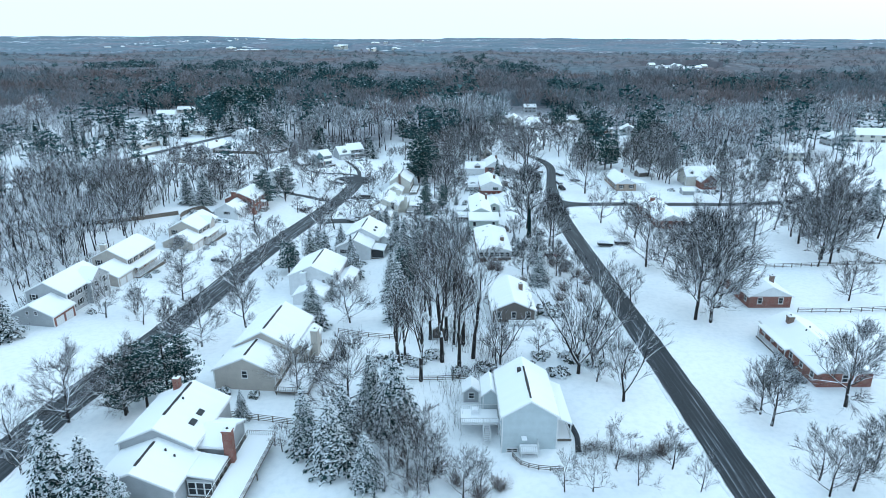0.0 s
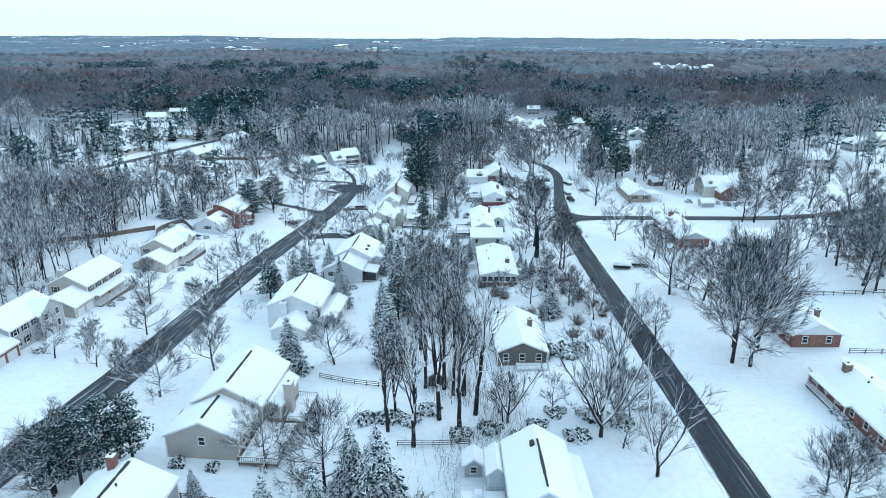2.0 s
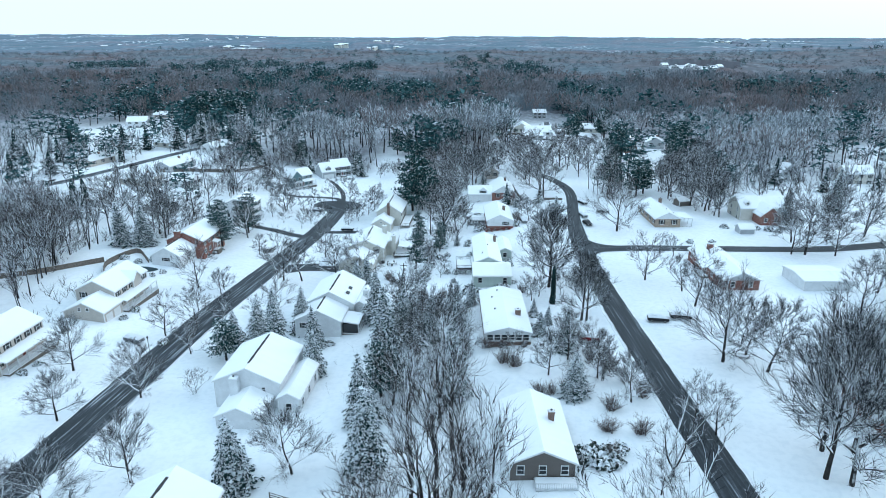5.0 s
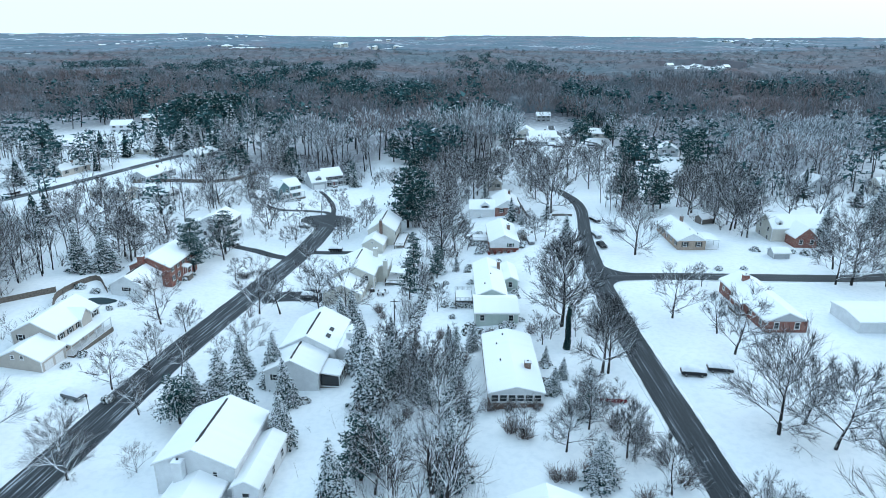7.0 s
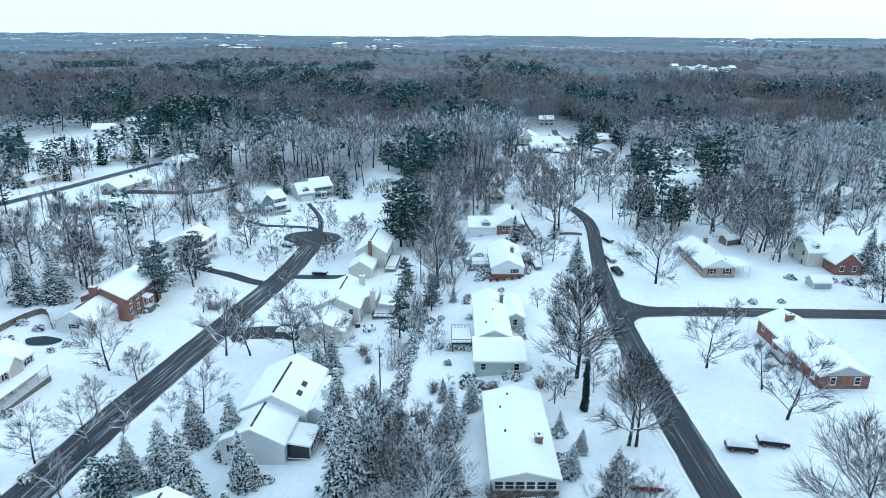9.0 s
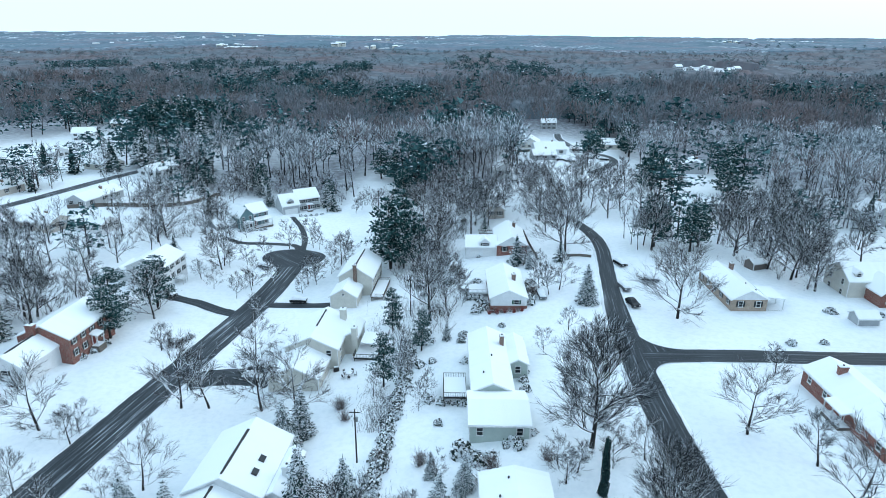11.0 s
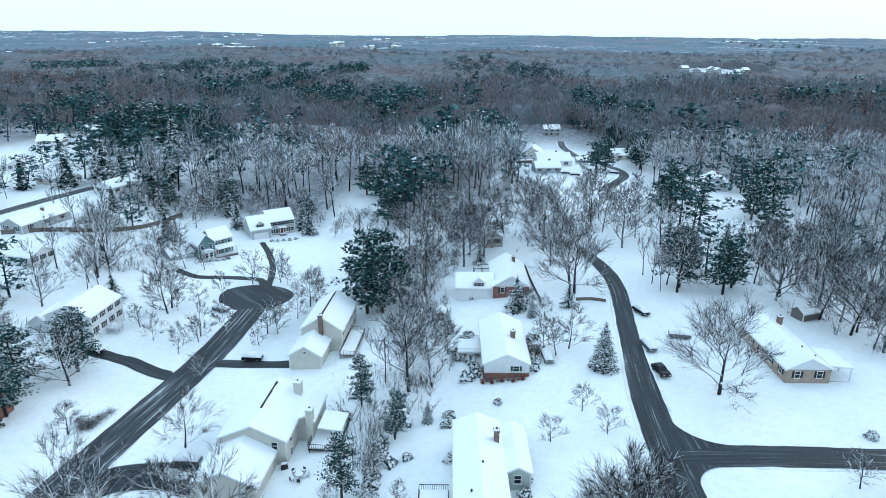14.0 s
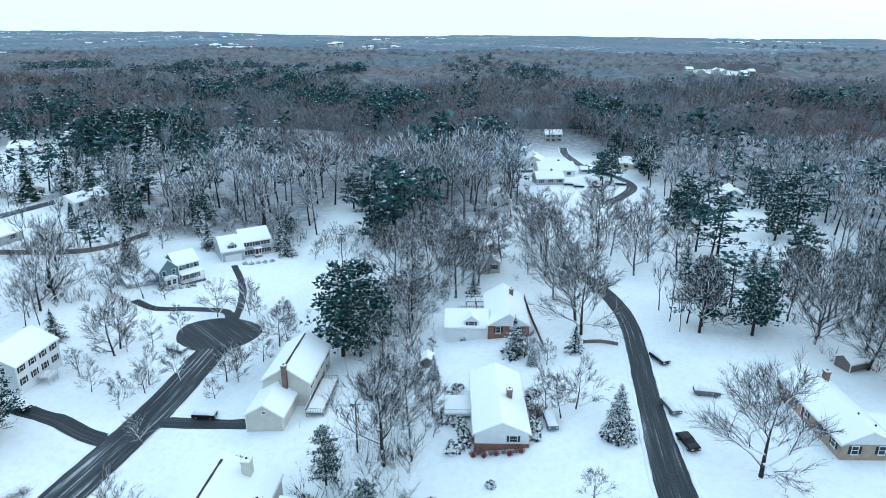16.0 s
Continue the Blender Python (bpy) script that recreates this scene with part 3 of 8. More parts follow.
def roof(root, b, vent=False):
    """A gabled roof: a deck with fascia, and the snow lying on it with an uneven edge."""
    over, ax = 0.42, b.get("axis", "y")
    if ax == "y":
        a0, a1, c0, c1 = b["y0"], b["y1"], b["x0"], b["x1"]
    else:
        a0, a1, c0, c1 = b["x0"], b["x1"], b["y0"], b["y1"]
    mid, e, r = 0.5 * (c0 + c1), b["e"], b["r"]
    slope = (r - e) / (0.5 * (c1 - c0))
    drop = slope * over

    def at(c, a, z):
        return (c, a, z) if ax == "y" else (a, c, z)

    def profile(a, inset, t0, t1):
        o = over - inset
        lo = e - slope * o
        return [at(c0 - o, a, lo + t0), at(mid, a, r + t0), at(c1 + o, a, lo + t0), at(c1 + o, a, lo + t1), at(mid, a, r + t1), at(c0 - o, a, lo + t1)]

    deck = Geo().loft([profile(a0 - 0.35, 0, 0.0, 0.16), profile(a1 + 0.35, 0, 0.0, 0.16)])
    ob = part("roof", deck, b.get("fascia", trim), root, fix=True)
    rng = random.Random(int(100 * (a0 + c1 + e)) + 7)
    n = max(3, int((a1 - a0 + 0.6) / 0.9))
    rings = []
    for i in range(n + 1):
        a = a0 - 0.30 + (a1 - a0 + 0.6) * i / n
        t = 0.30 + 0.06 * rng.random()
        ring = profile(a, 0.0, 0.165, t)
        for k in (0, 5):
            d = 0.05 + 0.13 * rng.random()
            x = ring[k]
            ring[k] = at((x[0] if ax == "y" else x[1]) + d, a, x[2] + slope * d)
        for k in (2, 3):
            d = 0.05 + 0.13 * rng.random()
            x = ring[k]
            ring[k] = at((x[0] if ax == "y" else x[1]) - d, a, x[2] + slope * d)
        rings.append(ring)
    part("snow_layer", Geo().loft(rings), snow_roof, ob, "smooth blanket of snow", fix=True)
    if vent:
        g = Geo()
        v0, v1 = (a0 + vent[0], a0 + vent[1]) if isinstance(vent, tuple) else (a0 + 0.8, a1 - 0.5)
        n = 8
        for i in range(n):
            p, q = v0 + (v1 - v0) * i / n, v0 + (v1 - v0) * (i + 0.97) / n
            w = 0.13 + 0.07 * rng.random()
            if ax == "y":
                g.box(mid - w, mid + w, p, q, r + 0.2, r + 0.40)
            else:
                g.box(p, q, mid - w, mid + w, r + 0.2, r + 0.40)
        part("ridge_vent", g, shingle, ob, "bare dark ridge vent")
    return ob


def block(root, b, vent=False, corner=True):
    """The walls of one wing up to its gables, with corner boards, and its roof."""
    x0, x1, y0, y1, e, r = b["x0"], b["x1"], b["y0"], b["y1"], b["e"], b["r"]
    ax = b.get("axis", "y")
    mx, my = 0.5 * (x0 + x1), 0.5 * (y0 + y1)
    low = b.get("low", -2.5)
    if ax == "y":
        rings = [[(x0, y, low), (x1, y, low), (x1, y, e), (mx, y, r), (x0, y, e)] for y in (y0, y1)]
    else:
        rings = [[(x, y0, low), (x, y1, low), (x, y1, e), (x, my, r), (x, y0, e)] for x in (x0, x1)]
    part("wall", Geo().loft(rings), b["mat"], root, fix=True)
    if b.get("lower"):
        m, h = b["lower"]
        g = Geo().box(x0 - 0.05, x1 + 0.05, y0 - 0.05, y1 + 0.05, low, h)
        part("brick_base", g, m, root)
    elif corner:
        for x in (x0, x1):
            for y in (y0, y1):
                if b["mat"] not in (brick_red, brick_tan, brick_brown):
                    part("corner_board", Geo().box(x - 0.09, x + 0.09, y - 0.09, y + 0.09, low, e - 0.12), trim, root)
    if b.get("gable"):
        g = Geo()
        if ax == "y":
            g.loft([[(x0 + 0.1, y0 - d, e), (x1 - 0.1, y0 - d, e), (mx, y0 - d, r - 0.06)] for d in (0.04, -0.1)])
        else:
            g.loft([[(x1 + d, y0 + 0.1, e), (x1 + d, y1 - 0.1, e), (x1 + d, my, r - 0.06)] for d in (0.04, -0.1)])
        part("gable", g, b["gable"], root, fix=True)
    return roof(root, b, vent)


def chimney(root, x, y, top, mat, w=0.9, d=0.7, base=-1.0):
    g = Geo().box(x - w / 2, x + w / 2, y - d / 2, y + d / 2, base, top)
    g.box(x - w / 2 - 0.08, x + w / 2 + 0.08, y - d / 2 - 0.08, y + d / 2 + 0.08, top - 0.22, top)
    ob = part("chimney", g, mat, root)
    part("flue", Geo().tube([(x, y, top - 0.02), (x, y, top + 0.35)], [0.2, 0.17], 8), shingle, ob)
    s = Geo().loft([[(x - w / 2 * k, y - d / 2 * k, z), (x + w / 2 * k, y - d / 2 * k, z), (x + w / 2 * k, y + d / 2 * k, z), (x - w / 2 * k, y + d / 2 * k, z)] for k, z in ((1.05, top), (1.0, top + 0.12), (0.7, top + 0.2))])
    part("snow_cap", s, snow_pile, ob, fix=True)


def lean_to(root, x0, x1, y0, y1, zi, zo, side="east", posts=4, rail=True, floor=0.35, mat=white_timber, name="porch_roof"):
    """A porch: a sloping snowy roof on posts against a wall, with a floor and a railing."""
    if side == "east":
        ring = lambda y, t: [(x0, y, zi + t), (x1, y, zo + t), (x1, y, zo + t + 0.14), (x0, y, zi + t + 0.14)]
        deck, snow = [ring(y0, 0), ring(y1, 0)], [ring(y0 + 0.05, 0.145), ring(y1 - 0.05, 0.145)]
    else:
        ring = lambda y, t: [(x0, y, zo + t), (x1, y, zi + t), (x1, y, zi + t + 0.14), (x0, y, zo + t + 0.14)]
        deck, snow = [ring(y0, 0), ring(y1, 0)], [ring(y0 + 0.05, 0.145), ring(y1 - 0.05, 0.145)]
    ob = part(name, Geo().loft(deck), trim, root, fix=True)
    part("snow_layer", Geo().loft(snow), snow_roof, ob, fix=True)
    xe = x1 - 0.2 if side == "east" else x0 + 0.2
    part("porch_floor", Geo().box(x0, x1, y0, y1, -2.0, floor), timber, root)
    for i in range(posts):
        y = y0 + 0.2 + (y1 - y0 - 0.4) * i / max(posts - 1, 1)
        part("post", Geo().box(xe - 0.08, xe + 0.08, y - 0.08, y + 0.08, floor, zo + 0.03), mat, root)
    if rail:
        g = Geo().box(xe - 0.04, xe + 0.04, y0, y1, floor + 0.85, floor + 0.93).box(xe - 0.03, xe + 0.03, y0, y1, floor + 0.12, floor + 0.17)
        for i in range(int((y1 - y0) / 0.3)):
            y = y0 + 0.15 + 0.3 * i
            g.box(xe - 0.02, xe + 0.02, y - 0.02, y + 0.02, floor + 0.15, floor + 0.87)
        part("railing", g, mat, root)


def deck(root, x0, x1, y0, y1, z, mat=timber, open_side="", rails="nesw"):
    """A raised timber deck under snow, on posts, with a railing."""
    part("deck_floor", Geo().box(x0, x1, y0, y1, z - 0.25, z), mat, root)
    part("deck_snow", Geo().box(x0 + 0.12, x1 - 0.12, y0 + 0.12, y1 - 0.12, z + 0.004, z + 0.2), snow_roof, root)
    for x in (x0 + 0.15, x1 - 0.15):
        for i in range(3):
            y = y0 + 0.15 + (y1 - y0 - 0.3) * i / 2
            part("deck_post", Geo().box(x - 0.07, x + 0.07, y - 0.07, y + 0.07, -2.5, z - 0.25), mat, root)
    g = Geo()
    for s, (a, b_) in {"s": ((x0, y0), (x1, y0)), "n": ((x0, y1), (x1, y1)), "w": ((x0, y0), (x0, y1)), "e": ((x1, y0), (x1, y1))}.items():
        if s not in rails:
            continue
        dx, dy = b_[0] - a[0], b_[1] - a[1]
        ln = math.hypot(dx, dy)
        px, py = (0.04, 0) if dx == 0 else (0, 0.04)
        g.box(a[0] - px, b_[0] + px, a[1] - py, b_[1] + py, z + 0.92, z + 1.0)
        for i in range(int(ln / 0.32) + 1):
            t = min(1, i * 0.32 / ln)
            x, y = a[0] + dx * t, a[1] + dy * t
            g.box(x - 0.025, x + 0.025, y - 0.025, y + 0.025, z, z + 0.94)
    part("deck_railing", g, mat, root)


def stairs(root, x0, x1, y, z, run=-1, mat=white_timber):
    """A straight flight that leads down from a deck's edge, along y."""
    n = max(2, int(z / 0.19))
    g = Geo()
    for i in range(n):
        yy = y + run * 0.27 * (i + 0.5)
        g.box(x0, x1, yy - 0.14, yy + 0.14, z - 0.19 * (i + 1) - 0.05, z - 0.19 * (i + 1))
    part("stair", g, mat, root)
    h = Geo()
    for x in (x0, x1):
        h.tube([(x, y, z + 0.9), (x, y + run * 0.27 * n, 0.9)], [0.05, 0.05], 4)
        h.tube([(x, y, z - 0.1), (x, y + run * 0.27 * n, -0.1)], [0.09, 0.09], 4)
    part("handrail", h, mat, root)


def dormer(root, b, cx, mat, w=1.7, back=0.9, tall=1.1):
    """A gabled dormer on the near slope of a roof whose ridge runs east and west."""
    my = 0.5 * (b["y0"] + b["y1"])
    slope = (b["r"] - b["e"]) / (my - b["y0"])
    y = b["y0"] + back
    z = b["e"] + slope * back
    top = z + tall + 0.38 * w
    ob = part("dormer", Geo().loft([[(cx - w / 2, q, z - 0.3), (cx + w / 2, q, z - 0.3), (cx + w / 2, q, z + tall), (cx, q, top), (cx - w / 2, q, z + tall)] for q in (y, y + 2.6)]), mat, root, fix=True)
    part("dormer_snow", Geo().loft([[(cx - w / 2 - 0.2, q, z + tall - 0.13), (cx, q, top + 0.03), (cx + w / 2 + 0.2, q, z + tall - 0.13), (cx + w / 2 + 0.2, q, z + tall + 0.1), (cx, q, top + 0.26), (cx - w / 2 - 0.2, q, z + tall + 0.1)] for q in (y - 0.2, y + 2.8)]), snow_roof, ob, fix=True)
    window(root, pose(cx, y, z + 0.5 * tall + 0.1), 0.85 if w < 2 else 1.3, 0.95, shutter_dark if w > 2 else None)


def skylight(root, x, y, z, tilt):
    ob = part("skylight", Geo().box(-0.45, 0.45, -0.65, 0.65, 0, 0.16), shingle, root, at=pose(x, y, z, 0, tilt, 0))
    part("pane", Geo().box(-0.36, 0.36, -0.56, 0.56, 0.16, 0.18), glass, ob)


def vents(root, b, spots):
    """Plumbing pipes and a box vent that stand out of the roof's snow."""
    for f, a in spots:
        mid, half = 0.5 * (b["x0"] + b["x1"]), 0.5 * (b["x1"] - b["x0"])
        x, y = mid + f * half, b["y0"] + a * (b["y1"] - b["y0"])
        z = b["r"] - abs(f) * (b["r"] - b["e"])
        part("roof_vent", Geo().tube([(x, y, z), (x, y, z + 0.62)], [0.16, 0.14], 7), shingle, root)


def house(label, x, y, yaw, z=None):
    return thing("house", label, "house", pose(x, y, land_at(x + 7, y + 3) if z is None else z, 0, 0, yaw))


def B(x0, x1, y0, y1, e, r, mat, **more):
    return dict(x0=x0, x1=x1, y0=y0, y1=y1, e=e, r=r, mat=mat, **more)


def house_white_gable():
    h = house("pale blue two-storey house with deck, snowy roof", 9.0, 81.6, 0, 0.0)
    b = B(0, 8.3, 0, 13.2, 5.5, 8.1, siding_pale, low=-2.5)
    block(h, b, vent=(0.6, 10.0))
    vents(h, b, [(-0.15, 0.75)])
    part("roof_box", Geo().box(3.1, 3.7, 9.0, 9.8, 7.6, 8.35), shingle, h)
    w = B(-2.4, 0, 8.0, 13.0, 4.3, 5.3, siding_pale, axis="y")
    block(h, w)
    lean_to(h, 8.35, 11.0, 1.8, 13.4, 4.0, 2.75, posts=4)
    window(h, frame_on("near", b, 2.0, -0.4), 0.7, 0.6)
    window(h, frame_on("near", b, 1.2, -0.4), 0.7, 0.6)
    windows_on(h, b, "west", 3, 2)
    deck(h, -6.2, -0.05, 4.0, 7.9, 1.6, white_timber)
    stairs(h, -2.6, -1.6, 4.0, 1.6, -1)
    part("covered_grill", Geo().loft([[(-4.3 - k, 6.0 - k, z), (-3.3 + k, 6.0 - k, z), (-3.3 + k, 7.0 + k, z), (-4.3 - k, 7.0 + k, z)] for k, z in ((0.1, 1.8), (0.12, 2.5), (0.0, 2.75))]), snow_pile, h, "round grill under a cap of snow", fix=True)
    deck(h, 2.6, 5.4, -1.9, -0.1, 0.6, white_timber, rails="se")
    part("awning", Geo().box(2.9, 3.7, -1.0, -0.05, 2.0, 2.14), snow_roof, h)


def house_brown():
    h = house("low brown house with a snowy roof among trees", 11.0, 128.3, 0)
    b = B(0, 9.5, 0, 16, 2.8, 4.9, siding_brown)
    block(h, b)
    windows_on(h, b, "near", 3, 1)
    windows_on(h, b, "west", 4, 1)
    chimney(h, 7.2, 9, 5.6, brick_brown)
    deck(h, 3.5, 9.5, -2.6, -0.1, 0.5, white_timber, rails="se")


def house_sunporch():
    h = house("long low house with window band and brick chimney", 10.2, 171.8, 0)
    b = B(0, 9.4, 0, 22, 2.9, 4.1, siding_white, lower=(brick_brown, 0.9))
    block(h, b)
    for i in range(6):
        window(h, frame_on("near", b, 0.9 + 1.5 * i, 1.95), 1.15, 1.2)
    windows_on(h, b, "west", 5, 1)
    windows_on(h, b, "east", 5, 1)
    chimney(h, 7.4, 7.5, 4.9, brick_brown, 1.1, 1.0)
    vents(h, b, [(-0.45, 0.45), (-0.5, 0.75), (-0.2, 0.9)])


def house_long_ranch():
    h = house("long sage-green ranch house under smooth snow", 9.2, 207.5, 0)
    a = B(0, 9.8, 0, 10, 2.9, 4.3, siding_sage, axis="x")
    block(h, a)
    b = B(0.8, 8.0, 10, 32, 3.0, 4.6, siding_sage)
    block(h, b)
    c = B(8.0, 11.8, 20, 31, 2.8, 3.8, siding_sage)
    block(h, c)
    windows_on(h, a, "near", 3, 1, skip=((0, 1),))
    windows_on(h, a, "east", 2, 1)
    windows_on(h, c, "near", 1, 1)
    chimney(h, 7.2, 26.5, 5.7, brick_brown, 0.8, 0.9)
    vents(h, b, [(-0.4, 0.2), (0.1, 0.45)])
    deck(h, -4.4, -0.1, 12, 19, 0.5, dark_timber, rails="nsw")


def house_white_brick():
    h = house("white-gabled ranch on red brick base, green shutters", 15.9, 259.4, 0, -3.9)
    b = B(0, 8.7, 0, 18.6, 2.9, 4.9, siding_white, lower=(brick_red, 1.0), gable=siding_white)
    block(h, b)
    window(h, frame_on("near", b, 6.2, 1.95), 1.15, 1.05, shutter_green)
    windows_on(h, b, "west", 4, 1, shutter_green)
    windows_on(h, b, "east", 4, 1, shutter_green)
    chimney(h, 6.2, 8.5, 5.9, brick_brown, 0.95, 0.8)
    deck(h, -5, -0.1, 9, 15, 0.4, white_timber, rails="nsw")


def house_dormer():
    h = house("brick and white house with garage wing and dormer", 11.0, 298.8, 0)
    a = B(0, 9.2, 0, 8, 2.8, 5.2, siding_white, axis="x", low=-3.5)
    block(h, a)
    dormer(h, a, 5.6, siding_white, 3.2, 0.15, 1.25)
    garage_door(h, a, "near", 2.5, 2.6, 1.9)
    garage_door(h, a, "near", 6.4, 2.6, 1.9)
    b = B(9.2, 18.2, -0.6, 16.5, 3.5, 6.2, brick_red, gable=siding_white, low=-3.5)
    block(h, b)
    windows_on(h, b, "near", 2, 1, shutter_dark)
    windows_on(h, b, "east", 3, 1, shutter_dark)
    chimney(h, 15.3, 12, 7.0, brick_brown)
    deck(h, 3, 9, 8.1, 13.5, 0.8, dark_timber, rails="new")


def small_house(label, x, y, yaw, w, l, e, r, mat, floors=1, sh=shutter_dark, chim=None, gable=None, axis="y", near=2, sides=3, z=None):
    h = house(label, x, y, yaw, z)
    b = B(0, w, 0, l, e, r, mat, axis=axis, low=-3.0)
    if gable is not None:
        b["gable"] = gable
    block(h, b)
    windows_on(h, b, "near", near, floors, sh)
    windows_on(h, b, "east" if x < 5 else "west", sides, floors, sh)
    if chim is not None:
        chimney(h, w * 0.62, l * 0.6, r + 0.8, chim)
    return h, b


def house_tan_ranch():
    h, b = small_house("tan brick ranch house with carport, snowy roof", 71.4, 254.8, 0, 8.2, 20, 2.8, 4.9, brick_tan, near=2, sides=5, gable=siding_white)
    chimney(h, 6.6, 17, 5.6, brick_brown, 0.9, 0.9)
    lean_to(h, 8.25, 12.6, 0.6, 8, 3.0, 2.6, posts=3, rail=False, floor=0.02)
    vents(h, b, [(0.2, 0.25), (0.6, 0.15)])
    front_door(h, b, "west", 9.2)


def house_brick_cape():
    h = house("cream house with brick front gable and shed wing", 101.5, 263.0, 0)
    a = B(1.5, 18, 0, 10, 4.2, 7.2, siding_cream, axis="x")
    block(h, a)
    b = B(5.8, 12.4, -6, 1.5, 3.2, 6.0, brick_red, gable=brick_red)
    block(h, b)
    windows_on(h, b, "near", 2, 1)
    windows_on(h, a, "west", 2, 2)
    c = B(13.2, 17.4, -3, 1.0, 3.0, 5.0, siding_cream)
    block(h, c)
    dormer(h, a, 4, siding_cream)
    s = thing("shed", "small grey shed with a snowy roof", "shed", pose(96.2, 247.2, land_at(96.2, 247.2)))
    d = B(0, 4.6, 0, 3.6, 1.7, 2.7, siding_grey, axis="x", low=-1)
    block(s, d)


def house_brick_ranch():
    h, b = small_house("red brick ranch house with white porch, snowy roof", 70.6, 198.4, 0, 8.8, 24, 2.75, 4.7, brick_red, near=2, sides=5, sh=None, gable=siding_grey)
    chimney(h, 3.6, 19, 5.9, brick_red, 1.5, 0.8)
    lean_to(h, -2.0, -0.05, 9, 14, 2.9, 2.5, "west", posts=3, floor=0.3)
    front_door(h, b, "west", 12.5)


def house_brick_south():
    h, b = small_house("red brick ranch house with a white gable", 70.5, 133.8, 0, 9.6, 15, 2.8, 5.0, brick_red, near=2, sides=4, sh=None, gable=siding_white)
    chimney(h, 7.6, 6, 5.6, brick_brown)


def house_brick_porch():
    h, b = small_house("long red brick ranch house with recessed porch", 66.8, 99.2, 0, 9.8, 21.5, 2.7, 4.7, brick_red, near=1, sides=6, sh=None, gable=siding_grey)
    chimney(h, 3.6, 17.5, 5.8, brick_brown, 1.1, 1.1)
    lean_to(h, -1.4, -0.05, 9, 20, 2.75, 2.45, "west", posts=5, floor=0.3)
    vents(h, b, [(0.1, 0.35), (-0.1, 0.6), (0.3, 0.7)])
    g = Geo()
    for i in range(4):
        g.box(4.75, 5.05, 3.0 + 1.6 * i, 4.1 + 1.6 * i, 4.78, 5.02)
    part("ridge_vent", g, shingle, h, "patches of bare dark shingle")


def white_outbuilding():
    h = thing("outbuilding", "long white outbuilding with a flat snowy roof", "outbuilding", pose(90.5, 198.4, land_at(95, 203)))
    block(h, B(0, 12, 0, 10.5, 2.5, 3.1, siding_white, axis="x"))


def house_deck_chimney():
    h = house("grey house with brick chimney, sunroom and long deck", -46.5, 68.5, -4)
    a = B(0.5, 11.5, 0, 7.5, 3.6, 5.9, siding_grey)
    block(h, a, vent=(1.2, 6.4))
    b = B(0, 11.0, 7.5, 20.0, 4.9, 7.5, siding_grey)
    block(h, b, vent=(3.0, 12.0))
    c = B(10.9, 15.0, 9.0, 15.5, 3.9, 5.3, siding_grey, axis="x")
    block(h, c)
    for y in (11.5, 14.0):
        skylight(h, 9.2, y, 6.05, 25)
    vents(h, b, [(0.12, 0.62)])
    chimney(h, 15.6, 8.6, 7.1, brick_red, 1.3, 1.0)
    chimney(h, 3.2, 19.4, 8.6, brick_red, 1.0, 0.9)
    lean_to(h, 11.6, 15.6, 3.0, 8.0, 3.4, 2.9, posts=5, rail=False, floor=0.4)
    for i in range(3):
        window(h, pose(12.4 + 1.15 * i, 3.0, 1.55), 0.95, 1.9)
    for i in range(3):
        window(h, pose(15.5, 3.8 + 1.4 * i, 1.55, 0, 0, 90), 1.1, 1.9)
    part("sunroom_wall", Geo().box(11.6, 15.45, 3.05, 8.0, -2, 0.6).box(11.6, 15.45, 3.05, 8.0, 2.6, 2.9), siding_grey, h)
    deck(h, 15.7, 20.0, -1.0, 15.0, 1.7, timber)
    skylight(h, 8.8, 3.0, 4.7, 22)
    vents(h, a, [(0.35, 0.75), (0.6, 0.7)])


def house_tan_deck():
    h = house("tan two-level house with bare ridge vents and deck", -40.8, 99.6, -5)
    a = B(0, 11.2, 0, 7.5, 4.0, 6.5, siding_tan)
    block(h, a, vent=(0.8, 7.0))
    b = B(0.8, 12.0, 7.5, 21, 5.0, 8.0, siding_tan)
    block(h, b, vent=(1.0, 11.5))
    c = B(11.9, 14.5, 9.0, 18, 4.0, 4.9, siding_tan)
    block(h, c)
    chimney(h, 15.3, 11.5, 7.0, siding_tan, 1.3, 1.6)
    deck(h, 11.5, 17.5, -1.5, 8.6, 1.2)
    deck(h, 15.2, 18.6, 8.7, 16, 1.6)
    skylight(h, 8.4, 3.4, 5.15, 24)
    skylight(h, 9.0, 5.0, 5.0, 24)
    window(h, frame_on("near", a, 5.6, 3.4), 0.9, 1.3)
    windows_on(h, a, "east", 2, 1)
    windows_on(h, b, "east", 3, 1)
    front_door(h, a, "east", 4.6, siding_brown)


def house_white_split():
    h = house("white two-storey house with lower wings, bare ridge vent", -39.8, 152.6, -4)
    b = B(0, 12.0, 0, 14, 5.5, 8.2, siding_white)
    block(h, b, vent=(1.5, 13))
    c = B(12.0, 15.8, -1.5, 11, 3.4, 4.4, siding_white)
    block(h, c)
    a = B(3.0, 10.5, -7, 0, 2.9, 4.6, siding_white)
    block(h, a)
    window(h, frame_on("near", b, 9.0, 4.2), 0.6, 0.8)
    windows_on(h, c, "near", 1, 1)
    windows_on(h, c, "east", 3, 1)
    chimney(h, 4.0, -0.7, 6.8, siding_white, 1.5, 1.2)
    deck(h, 11, 16, 11.1, 15, 0.8)


